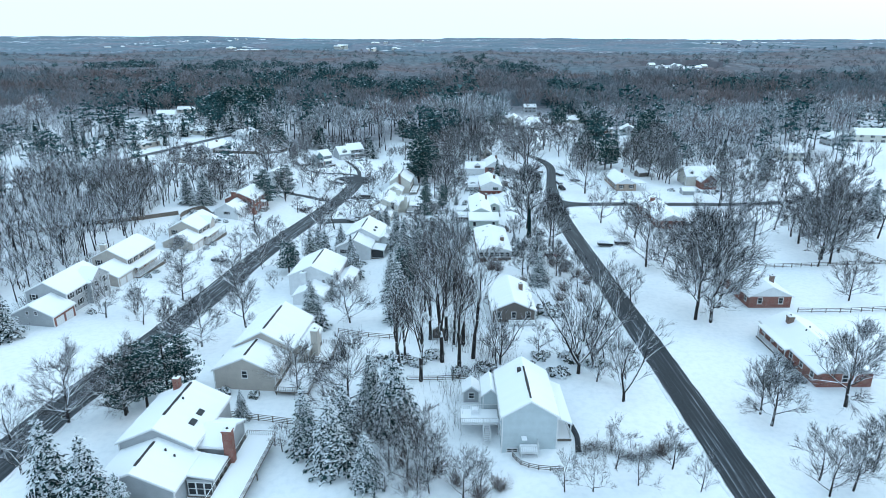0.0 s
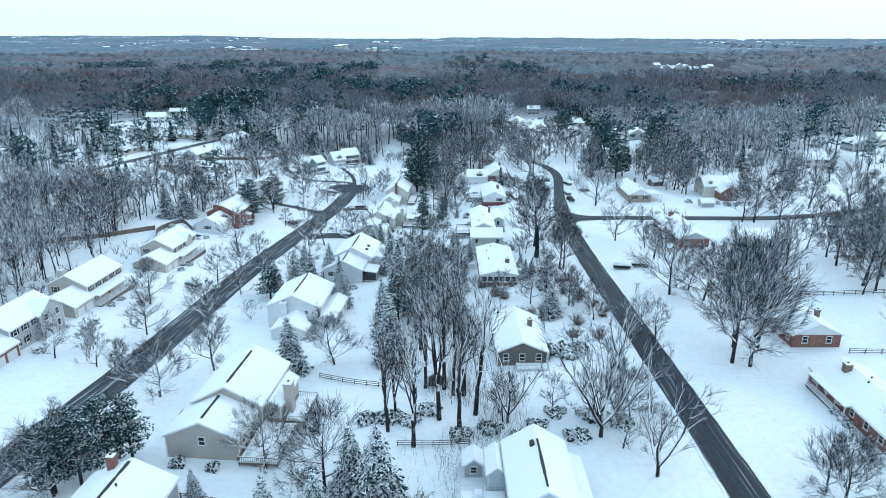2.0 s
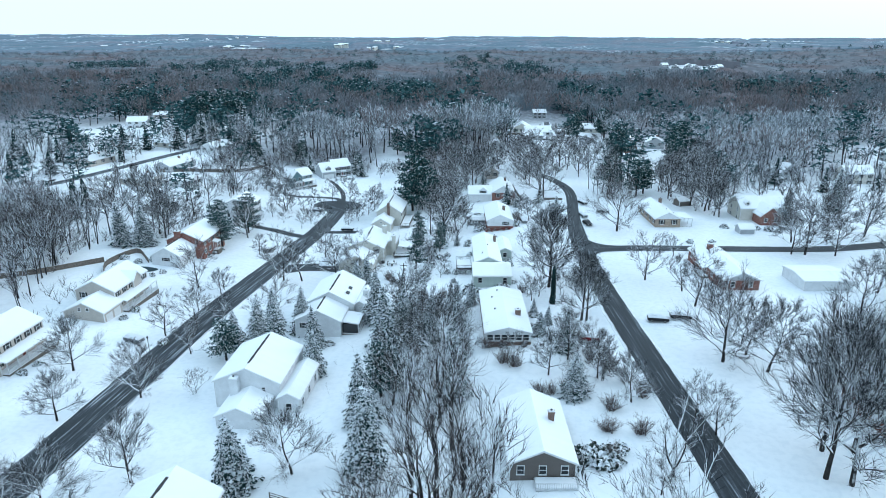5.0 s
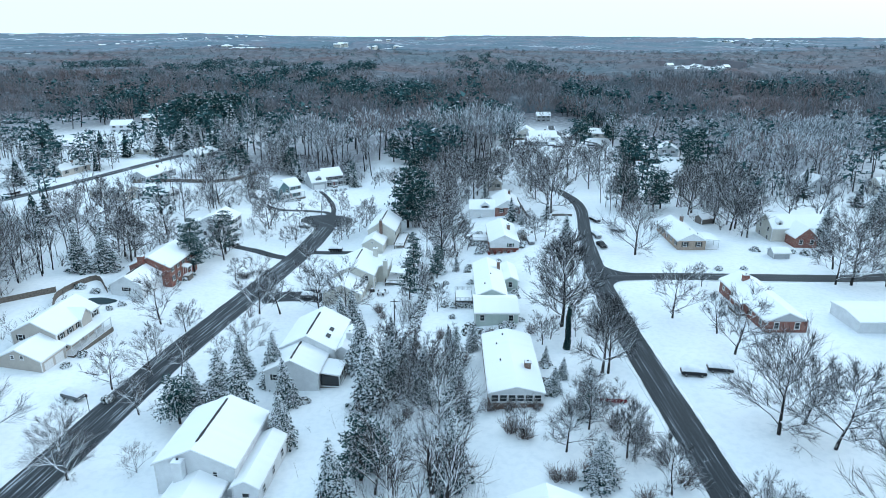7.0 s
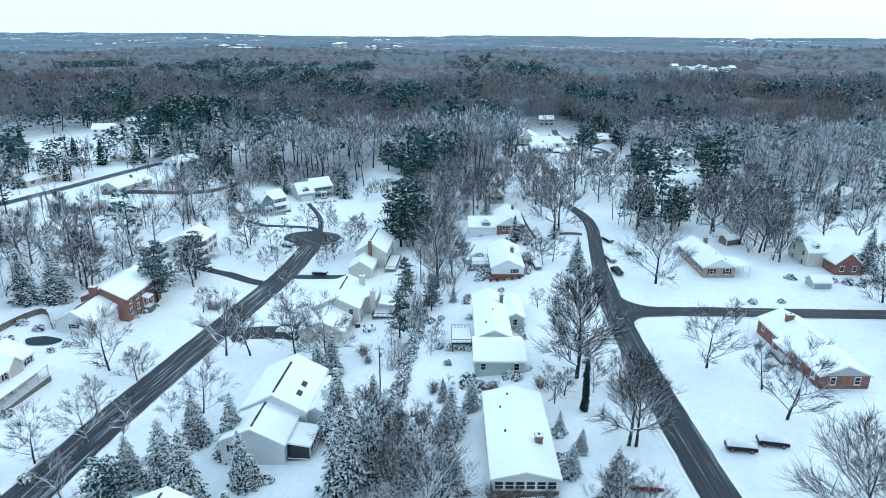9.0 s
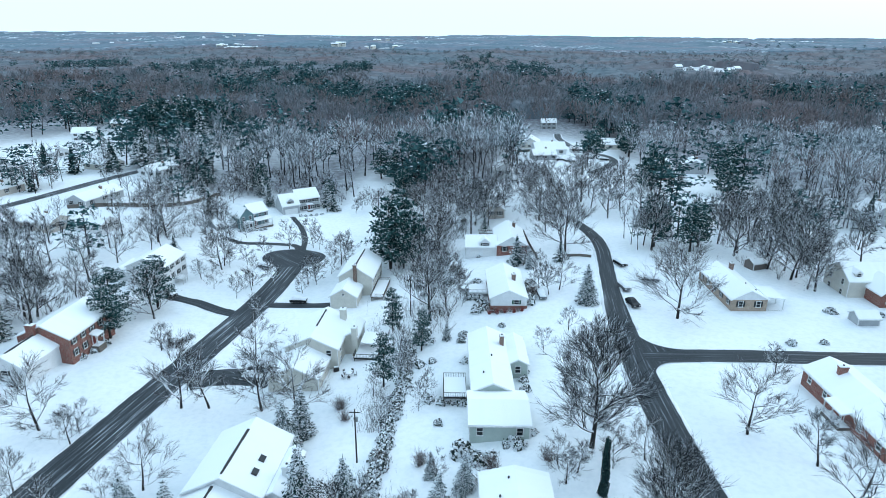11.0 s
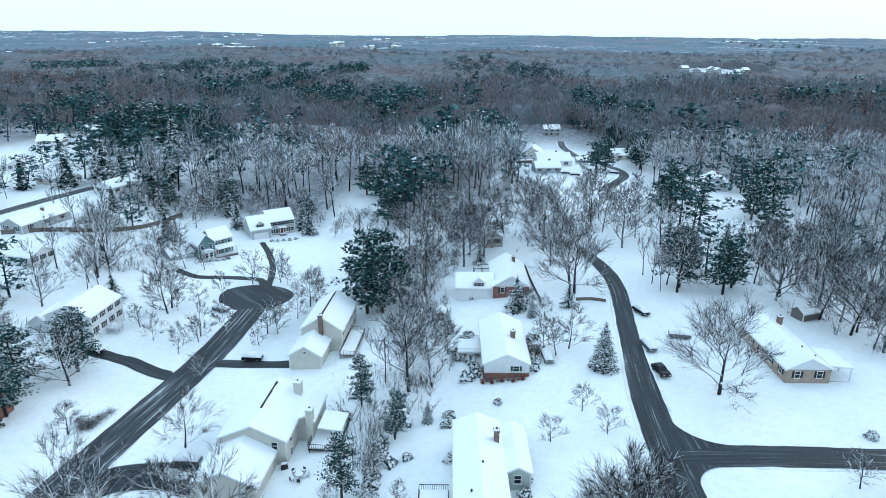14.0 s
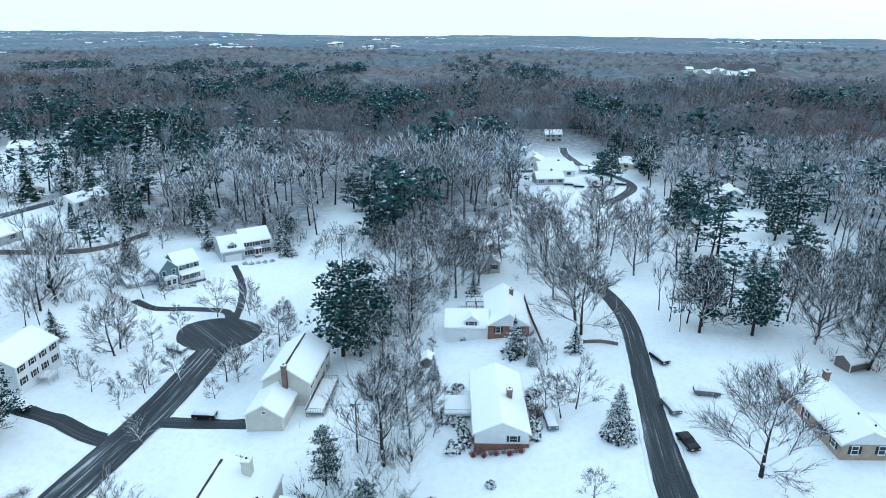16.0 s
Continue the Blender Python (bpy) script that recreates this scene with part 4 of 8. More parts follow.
def house_screen_porch():
    h = house("white house with dark screened porch and skylights", -32.6, 184.2, -4)
    a = B(0, 10.4, 0, 8, 4.2, 6.7, siding_white)
    block(h, a, vent=(0.5, 7.5))
    b = B(0.6, 11.8, 8, 22, 5.1, 8.0, siding_white)
    block(h, b, vent=(0.5, 11))
    c = B(11.7, 14.6, 9, 19, 4.4, 5.3, siding_white)
    block(h, c)
    for y in (2.2, 4.3):
        skylight(h, 7.8, y, 5.5, 24)
    for y in (11.5, 14.5):
        skylight(h, 9.8, y, 6.5, 26)
    lean_to(h, 10.5, 14.5, 1.0, 7.0, 3.6, 3.1, posts=4, rail=True, floor=0.8)
    part("screen", Geo().box(10.6, 14.2, 1.3, 6.9, 0.8, 3.05), glass, h, "dark insect screen")
    chimney(h, 14.0, 13.0, 6.8, siding_white, 1.2, 1.3)
    window(h, frame_on("near", a, 2.0, 3.0), 0.9, 1.2, shutter_dark)


def house_patio():
    h = house("cream house with garage wing, chimney and hot-tub deck", -30.2, 230.2, -4)
    a = B(0, 10.2, 0, 9, 3.0, 5.4, siding_cream)
    block(h, a)
    b = B(0.8, 12.0, 9, 24, 4.9, 7.4, siding_cream)
    block(h, b, vent=(5.0, 13.5))
    wing = B(11.9, 14.8, 15.5, 23.5, 4.6, 5.4, siding_cream)
    block(h, wing)
    garage_door(h, a, "west", 3.0, 2.6)
    garage_door(h, a, "west", 6.2, 2.6)
    chimney(h, 10.4, 22.0, 8.3, siding_cream, 1.3, 1.4)
    chimney(h, 14.4, 15.2, 7.2, siding_cream, 1.1, 1.4)
    windows_on(h, b, "east", 3, 2)
    windows_on(h, b, "near", 3, 1, skip=((0, 0), (0, 1)))
    deck(h, 14.7, 20, 12, 20, 1.4, dark_timber)
    lean_to(h, 15.8, 20, 14.5, 20, 3.7, 3.3, posts=3, rail=False, floor=1.4)
    table = thing("patio_table", "round patio table under a cap of snow", "table", pose(-8.5, 236.5, land_at(-8.5, 236.5)))
    part("tabletop", Geo().tube([(0, 0, 0.7), (0, 0, 0.75)], [0.8, 0.8], 16), dark_timber, table)
    part("snow_cap", Geo().tube([(0, 0, 0.755), (0, 0, 0.95), (0, 0, 1.02)], [0.78, 0.7, 0.4], 16), snow_pile, table)
    for i in range(4):
        a_ = 0.8 + 1.571 * i
        part("leg", Geo().tube([(0.5 * math.cos(a_), 0.5 * math.sin(a_), -0.2), (0.45 * math.cos(a_), 0.45 * math.sin(a_), 0.7)], [0.03, 0.03], 6), dark_timber, table)


def house_cul_de_sac():
    h = house("cream two-storey house with garage beside turning circle", -24.9, 270.8, -4)
    a = B(0, 6.8, 0, 8, 2.9, 5.0, siding_cream)
    block(h, a)
    b = B(0.4, 9.6, 8, 23, 5.2, 8.2, siding_cream)
    block(h, b, vent=(1.0, 14))
    window(h, frame_on("near", a, 3.4, 3.6), 0.5, 0.5)
    chimney(h, 5.0, 7.6, 9.0, brick_brown, 0.9, 0.8)
    windows_on(h, b, "east", 4, 2, shutter_dark)
    deck(h, 9.8, 13.2, 4, 16, 1.4, timber)
    garage_door(h, a, "west", 2.4, 2.4)
    garage_door(h, a, "west", 5.4, 2.4)


def colonial(label, x, y, garage_mat, wall, porch=True, front=None, chim=None, z=None, gable_front=False, dorm=False, sh=shutter_dark):
    """A two-storey house along the western road: garage wing to the south, porch and windows to the east."""
    h = house(label, x, y, -5, land_at(x + 11, y + 8))
    a = B(0.8, 10.6, 0, 7.2, 3.0, 5.3, wall)
    block(h, a)
    if front is not None:
        part("brick_front", Geo().box(10.6, 10.66, 0.1, 7.1, -2, 2.8), front, h)
        a2 = dict(a, x1=10.66)
    else:
        a2 = a
    garage_door(h, a2, "east", 2.0)
    garage_door(h, a2, "east", 5.2)
    window(h, frame_on("near", a, 4.0, 3.7), 0.6, 0.7)
    window(h, frame_on("near", a, 6.0, 3.7), 0.6, 0.7)
    b = B(-0.8, 9.2, 7.2, 21.6, 5.3, 7.8, wall)
    block(h, b)
    windows_on(h, b, "east", 5, 2, sh, skip=((0, 2),))
    window(h, frame_on("near", b, 2.0, 4.2), 0.9, 1.3, sh)
    front_door(h, b, "east", 7.9)
    if porch:
        lean_to(h, 9.25, 12.0, 7.4, 21.6, 3.2, 2.7, posts=6)
    if gable_front:
        c = B(6.5, 10.4, 14.5, 21.4, 5.3, 7.7, wall, axis="x")
        block(h, c)
        windows_on(h, c, "east", 2, 2)
    if dorm:
        c = B(6.0, 9.8, 14.5, 18.0, 5.4, 7.1, wall, axis="x")
        block(h, c)
    if chim is not None:
        chimney(h, 3.0, 7.6, 9.2, chim, 1.5, 1.0)
    return h


def house_brick_chimney():
    h = house("grey and red brick house with big brick chimney", -84.8, 228.0, -5)
    a = B(0, 8.4, 0, 10, 3.7, 6.0, siding_white)
    block(h, a, vent=(1, 9))
    window(h, frame_on("near", a, 4.2, 2.6), 1.3, 1.0, shutter_dark)
    b = B(-0.5, 11.0, 10, 25, 5.2, 7.8, brick_red)
    block(h, b)
    windows_on(h, b, "east", 5, 2, shutter_dark, skip=((0, 2),))
    chimney(h, 3.6, 9.4, 8.4, brick_red, 1.7, 1.1)
    front_door(h, b, "east", 7.5)
    lean_to(h, 11.05, 12.8, 6.2 + 10, 8.8 + 10, 3.1, 2.7, posts=2, rail=False)


def house_white_colonial():
    h = house("white two-storey colonial with dark shutters and steps", -81.8, 280.0, -5)
    b = B(0, 10.6, 0, 12.0, 5.8, 8.2, siding_white)
    block(h, b)
    windows_on(h, b, "east", 4, 2, shutter_dark)
    windows_on(h, b, "near", 2, 2, skip=((1, 0),))
    deck(h, 10.65, 13.1, 4.6, 7.6, 0.9, white_timber, rails="se")
    stairs(h, 10.9, 12.5, 7.6, 0.9, 1)
    d = B(-5.5, 0, 1, 8, 3.0, 5.0, siding_white)
    block(h, d)


def house_slate_green():
    h = house("slate-green two-storey house with white bay and porch", -68.8, 335.2, -43, -8.6)
    a = B(-8.5, 0.9, 0, 5.5, 5.2, 8.0, siding_teal, axis="x")
    block(h, a)
    b = B(-8.0, -0.6, 5.5, 12.2, 5.2, 7.7, siding_teal)
    block(h, b)
    lean_to(h, -0.55, 2.2, 5.6, 12.4, 3.2, 2.7, posts=4)
    windows_on(h, b, "east", 3, 2, skip=((0, 1),))
    windows_on(h, a, "east", 2, 2)
    windows_on(h, a, "near", 2, 2)
    bay = B(0.85, 2.0, 1.2, 4.3, 2.8, 3.3, siding_white, axis="x")
    block(h, bay)
    windows_on(h, bay, "east", 2, 1)
    c = B(-9.5, -2.0, -7.5, 0, 2.7, 4.6, siding_grey)
    block(h, c)
    front_door(h, b, "east", 1.6)


def house_dormer_garage():
    h = house("grey two-storey house with dormered garage, snowy roof", -58.6, 356.8, 33, -9.0)
    a = B(0, 6.9, 0, 8.5, 3.6, 7.2, siding_grey, axis="x")
    block(h, a)
    dormer(h, a, 3.45, siding_grey, 2.8, 0.4, 1.2)
    garage_door(h, a, "near", 3.45, 5.0, 2.2)
    b = B(6.9, 16.0, 2.0, 10.5, 5.0, 7.9, siding_grey, axis="x")
    block(h, b)
    windows_on(h, b, "near", 5, 2, shutter_dark, skip=((0, 2),))
    front_door(h, b, "near", 4.5)
    part("stoop", Geo().box(10.3, 12.5, 0.2, 2.0, -1, 0.4), stone, h)
    part("stoop_roof", Geo().box(10.1, 12.7, 0.1, 2.0, 2.7, 2.95), snow_roof, h)
    for x in (10.4, 12.4):
        part("post", Geo().box(x - 0.07, x + 0.07, 0.2, 0.35, 0.4, 2.7), trim, h)


for make in (house_white_gable, house_brown, house_sunporch, house_long_ranch, house_white_brick, house_dormer, house_tan_ranch, house_brick_cape, house_brick_ranch, house_brick_south, house_brick_porch, white_outbuilding, house_deck_chimney, house_tan_deck, house_white_split, house_screen_porch, house_patio, house_cul_de_sac, house_brick_chimney, house_white_colonial, house_slate_green, house_dormer_garage):
    make()

colonial("grey colonial with brick garage front and front gable", -95.9, 127.1, None, siding_grey, front=brick_red, gable_front=True, porch=False)
colonial("tan colonial with long porch and two-car garage", -94.6, 153.3, None, siding_tan, chim=siding_tan)
colonial("grey colonial with front dormer and long porch", -88.3, 187.6, None, siding_tan, dorm=True)

# houses along the far western street, and others beyond the woods
FAR_HOUSES = [
    (-143, 284, -15, 15, 9, 2.8, 4.6, siding_grey, "x"), (-137, 316, -15, 16, 9, 2.8, 4.6, siding_tan, "x"), (-134, 343, -15, 8.5, 19, 2.8, 4.8, siding_grey, "y"), (-131, 394, -18, 9, 15, 2.8, 5.0, siding_white, "y"),
    (-176, 352, -15, 9, 16, 2.8, 4.8, siding_tan, "y"), (-163, 408, -18, 15, 9, 2.8, 4.8, siding_cream, "x"), (-230, 515, 10, 14, 9, 4.5, 7.5, siding_white, "x"), (-243, 588, 5, 16, 9, 2.8, 5.0, siding_tan, "x"),
]
MORE_HOUSES = [
    (19.2, 337, 0, 6.5, 11, 3.0, 5.2, siding_tan, "y"), (26, 396, 0, 8, 11, 4.0, 6.5, siding_white, "y"), (97, 391, 0, 7, 10, 3.0, 5.2, brick_red, "y"), (113, 405, -12, 9.5, 11, 3.6, 6.2, siding_grey, "y"), (103, 412, 20, 8, 9, 3.0, 5.2, siding_tan, "x"),
    (146, 322, 10, 10, 9, 4.4, 7.4, siding_grey, "y"), (172, 318, 0, 12, 9, 4.4, 7.0, siding_cream, "x"), (42, 522, 8, 13, 9, 3.4, 6.0, siding_white, "x"), (48, 490, -8, 11, 14, 3.2, 6.2, siding_cream, "y"),
]
EVEN_MORE = [
    (53, 462, 4, 17, 12, 3.0, 6.0, siding_white, "x"), (49.5, 442, 6, 12, 9, 2.8, 5.0, siding_grey, "x"), (75, 594, 0, 11, 8, 4.6, 7.0, siding_grey, "x"), (93, 488, -14, 14, 10, 3.0, 5.6, siding_cream, "x"), (74, 470, 0, 5, 5, 2.4, 3.4, siding_white, "x"),
    (222, 362, 5, 13, 10, 4.4, 7.2, siding_grey, "y"), (246, 378, -10, 18, 10, 4.4, 7.6, siding_cream, "x"), (275, 420, 0, 16, 10, 4.4, 7.4, siding_white, "x"), (318, 480, 5, 20, 10, 4.4, 7.4, siding_white, "x"),
]
LAST_ROW = [(405, 636, 0, 26, 11, 5, 8, siding_cream, "x"), (352, 640, 0, 20, 10, 4.5, 7, siding_grey, "x"), (300, 560, 8, 18, 10, 4.4, 7.2, siding_white, "x"), (-120, 318, -15, 14, 8, 2.6, 4.4, siding_white, "x"), (-205, 440, -20, 12, 9, 3, 5, siding_white, "x"), (-150, 470, -20, 11, 9, 3, 5, siding_white, "y")]
for x, y, yaw, w, l, e, r, mat, ax in FAR_HOUSES + MORE_HOUSES + EVEN_MORE + LAST_ROW:
    kind_ = {"x": "broad", "y": "deep"}[ax]
    small_house(f"{kind_} {mat.name.replace('_', ' ')} house with snow-covered roof", x, y, yaw, w, l, e, r, mat, floors=2 if e > 4 else 1, axis=ax, near=3 if w > 10 else 2, sides=3, chim=brick_brown if (int(x) % 3) else None)
rng = random.Random(4)
for i in range(26):
    x, y = 303 + 8.8 * i + rng.uniform(-5, 5), 1112 + rng.uniform(-62, 55)
    small_house("pale distant house with a snow-covered roof", x, y, rng.uniform(-30, 30), 11, 10, 4.6, 7.6, siding_grey, floors=2, axis=rng.choice("xy"), near=3, sides=2)


def distant_building(x, y, w, h, yaw):
    """A plain block far off with a low gabled roof under snow and a band of windows."""
    t = thing("distant_building", "pale distant building with a snow-covered roof", "building", pose(x, y, land_at(x, y), 0, 0, yaw), "buildings on the far hills")
    part("wall", Geo().box(-w / 2, w / 2, -6, 6, -6, h), siding_cream, t)
    part("roof", Geo().loft([[(q, -6.6, h), (q, 6.6, h), (q, 6.6, h + 0.4), (q, 0, h + 2.8), (q, -6.6, h + 0.4)] for q in (-w / 2 - 0.8, w / 2 + 0.8)]), snow_roof, t, fix=True)
    part("window_band", Geo().box(-w * 0.44, w * 0.44, -6.12, -5.9, h * 0.72, h * 0.86), glass, t)


# towns on the far hills: middle, half widths, how many buildings
TOWNS = [(-1200, 2640, 130, 60, 6), (-660, 2090, 60, 50, 9), (-1280, 3560, 160, 80, 8), (-1080, 3740, 160, 50, 8), (-560, 1960, 45, 40, 7), (-340, 2210, 40, 40, 6), (-190, 2120, 60, 50, 7), (-300, 3560, 110, 60, 6), (-100, 3700, 90, 60, 4), (1230, 3030, 70, 60, 5), (1560, 3350, 180, 60, 9), (-2600, 4150, 90, 60, 5), (-1150, 1800, 50, 40, 4)]
rng = random.Random(19)
for cx, cy, rx, ry, n in TOWNS:
    for _ in range(n):
        distant_building(cx + rng.uniform(-rx, rx), cy + rng.uniform(-ry, ry), rng.choice((7, 9, 11, 14, 22)), rng.uniform(9.5, 12), rng.uniform(-40, 40))


# ---- trees ----
def perpendicular(d, rng):
    v = Vector((rng.uniform(-1, 1), rng.uniform(-1, 1), rng.uniform(-1, 1)))
    return d.cross(v).normalized()


def spray(geo, p, d, length, width, rng):
    """One thin tapered twig."""
    s = perpendicular(d, rng) * width
    geo.tri(p - s, p + s, p + d * length)


def bare_tree(seed, leaders=4, spread=0.45, fork=0.28, reach=1.0, rich=1.0, fine_=6, thick=1.15):
    """Wood, twigs and lying snow of a leafless tree 12 m high: a trunk that parts into sinuous rising leaders, their limbs and fine ends."""
    rng = random.Random(seed)
    wood, fine, snow_ = Geo(), Geo(), Geo()
    up = Vector((0, 0, 1))

    def cover(pts, radii):
        """A ridge of snow along the upper side of a limb."""
        for p, q, a, b in zip(pts, pts[1:], radii, radii[1:]):
            d = (q - p).normalized()
            if d.z > 0.95:
                continue
            s = d.cross(up).normalized()
            o = s.cross(d)
            snow_.quad(p + o * a * 1.05 - s * a * 0.8, p + o * a * 1.05 + s * a * 0.8, q + o * b * 1.05 + s * b * 0.8, q + o * b * 1.05 - s * b * 0.8)

    def line(p, d, length, bend, lift, steps):
        pts = [p]
        for _ in range(steps):
            d = (d + Vector((rng.gauss(0, bend), rng.gauss(0, bend), rng.gauss(0, bend) + lift))).normalized()
            p = p + d * (length / steps)
            pts.append(p)
        return pts

    def along(pts, f):
        k = min(len(pts) - 2, int(f * (len(pts) - 1)))
        t = f * (len(pts) - 1) - k
        return pts[k].lerp(pts[k + 1], t), (pts[k + 1] - pts[k]).normalized()

    stem = line(Vector((0, 0, -0.4)), Vector((rng.gauss(0, 0.06), rng.gauss(0, 0.06), 1)).normalized(), 12 * fork + 0.4, 0.04, 0.02, 3)
    wood.tube(stem, [0.25, 0.20, 0.18, 0.165], 7)
    a0 = rng.uniform(0, 6.28)
    for i in range(leaders):
        a = a0 + 6.2832 * (i + rng.uniform(-0.25, 0.25)) / leaders
        tilt = spread * (0.12 if i == 0 and leaders > 2 else 0.6 + 0.95 * ((i * 3) % leaders) / leaders + rng.uniform(-0.1, 0.1))
        t = (up + Vector((math.cos(a), math.sin(a), 0)) * tilt).normalized()
        ln = 12 * (1 - fork) * rng.uniform(0.8, 1.0) / max(0.8, t.z)
        q = stem[-1].lerp(stem[-2], rng.uniform(0, 0.7))
        pts = line(q, t, ln, 0.10, 0.07, 6)
        radii = [0.145, 0.125, 0.10, 0.078, 0.055, 0.032, 0.008]
        wood.tube(pts, radii, 5)
        cover(pts, radii)
        many = int(12 * rich)
        for j in range(many):
            f = 0.14 + 0.84 * (j + rng.random()) / many
            p, e = along(pts, f)
            out = Vector((p.x - stem[-1].x, p.y - stem[-1].y, 0)) * 0.12
            b = (e + perpendicular(e, rng) * rng.uniform(0.35, 0.75) + out + up * 0.10).normalized()
            bl = reach * (4.2 * (1 - 0.62 * f)) * rng.uniform(0.65, 1.2)
            limb = line(p, b, bl, 0.13, 0.09, 4)
            k = 0.078 * (1.12 - f)
            wood.tube([limb[0], limb[1], limb[2], limb[4]], [k, k * 0.8, k * 0.6, 0.010], 3)
            cover(limb, [k, k * 0.85, k * 0.7, k * 0.55, 0.014])
            for _ in range(fine_):
                g0, ge = along(limb, rng.uniform(0.2, 1.0))
                c = (ge + perpendicular(ge, rng) * rng.uniform(0.3, 0.65) + up * 0.12).normalized()
                cl = 0.42 * bl * rng.uniform(0.6, 1.25) + 0.35
                tw = line(g0, c, cl, 0.12, 0.08, 2)
                s = perpendicular(c, rng) * 0.026 * thick
                fine.quad(tw[0] - s, tw[0] + s, tw[1] + s * 0.6, tw[1] - s * 0.6)
                fine.tri(tw[1] - s * 0.6, tw[1] + s * 0.6, tw[2])
                for _ in range(fine_):
                    z0, ze = along(tw, rng.uniform(0.15, 1.0))
                    spray(fine, z0, (ze + perpendicular(ze, rng) * rng.uniform(0.3, 0.7) + up * 0.08).normalized(), cl * rng.uniform(0.5, 1.0), 0.0135 * thick, rng)
    return wood.mesh("trunk", bark), fine, snow_


def domed_tree(seed, half=0.33, fork=0.2, arms=14, limbs=5, fine_=5, thick=1.5):
    """Wood, twigs and lying snow of a leafless tree 12 m high with an egg-shaped crown: arms rise from a winding stem and fan out."""
    rng = random.Random(seed)
    wood, fine, snow_ = Geo(), Geo(), Geo()
    up = Vector((0, 0, 1))

    def line(p, d, length, bend, lift, steps):
        pts = [p]
        for _ in range(steps):
            d = (d + Vector((rng.gauss(0, bend), rng.gauss(0, bend), rng.gauss(0, bend) + lift))).normalized()
            p = p + d * (length / steps)
            pts.append(p)
        return pts

    def along(pts, f):
        k = min(len(pts) - 2, int(f * (len(pts) - 1)))
        return pts[k].lerp(pts[k + 1], f * (len(pts) - 1) - k), (pts[k + 1] - pts[k]).normalized()

    def cover(pts, radii):
        for p, q, a, b in zip(pts, pts[1:], radii, radii[1:]):
            d = (q - p).normalized()
            if d.z < 0.95:
                s, o = d.cross(up).normalized(), up * 1.05
                snow_.quad(p + o * a - s * a * 0.85, p + o * a + s * a * 0.85, q + o * b + s * b * 0.85, q + o * b - s * b * 0.85)

    stem = line(Vector((0, 0, -0.4)), Vector((rng.gauss(0, 0.05), rng.gauss(0, 0.05), 1)).normalized(), 11.2, 0.05, 0.05, 7)
    wood.tube(stem, [0.24, 0.19, 0.16, 0.125, 0.09, 0.06, 0.035, 0.01], 7)
    a0 = rng.uniform(0, 6.28)
    for i in range(arms):
        f = fork + (0.92 - fork) * (i / (arms - 1)) ** 1.15
        p, e = along(stem, f)
        a = a0 + 2.4 * i + rng.uniform(-0.5, 0.5)
        k = (f - fork) / (1 - fork)
        reach = 12 * half * (1.05 - 0.72 * k) * rng.uniform(0.75, 1.15)
        d = (Vector((math.cos(a), math.sin(a), 0)) + up * (0.55 + 0.75 * k + rng.uniform(-0.15, 0.2))).normalized()
        ln = reach / max(0.45, math.hypot(d.x, d.y))
        arm = line(p, d, ln, 0.11, 0.07, 4)
        r = 0.125 * (1.05 - 0.75 * k)
        radii = [r, r * 0.8, r * 0.6, r * 0.38, 0.012]
        wood.tube(arm, radii, 4)
        cover(arm, radii)
        for j in range(limbs):
            g = 0.2 + 0.78 * (j + rng.random()) / limbs
            q, ge = along(arm, g)
            b = (ge + perpendicular(ge, rng) * rng.uniform(0.35, 0.8) + up * 0.14).normalized()
            bl = (0.62 * ln * (1.1 - 0.7 * g) + 0.6) * rng.uniform(0.7, 1.15)
            limb = line(q, b, bl, 0.13, 0.07, 3)
            w = 0.5 * r * (1.1 - 0.6 * g)
            wood.tube([limb[0], limb[1], limb[3]], [w, w * 0.7, 0.008], 3)
            cover([limb[0], limb[1], limb[3]], [w * 1.2, w, 0.02])
            for _ in range(fine_):
                g0, gd = along(limb, rng.uniform(0.15, 1.0))
                c = (gd + perpendicular(gd, rng) * rng.uniform(0.3, 0.7) + up * 0.12).normalized()
                cl = 0.5 * bl * rng.uniform(0.6, 1.2) + 0.35
                tip = g0 + c * cl
                s = perpendicular(c, rng) * 0.021 * thick
                fine.tri(g0 - s, g0 + s, tip)
                for _ in range(fine_):
                    z0 = g0.lerp(tip, rng.uniform(0.15, 0.95))
                    spray(fine, z0, (c + perpendicular(c, rng) * rng.uniform(0.3, 0.75) + up * 0.08).normalized(), cl * rng.uniform(0.45, 0.9), 0.0125 * thick, rng)
    return wood.mesh("trunk", bark), fine, snow_


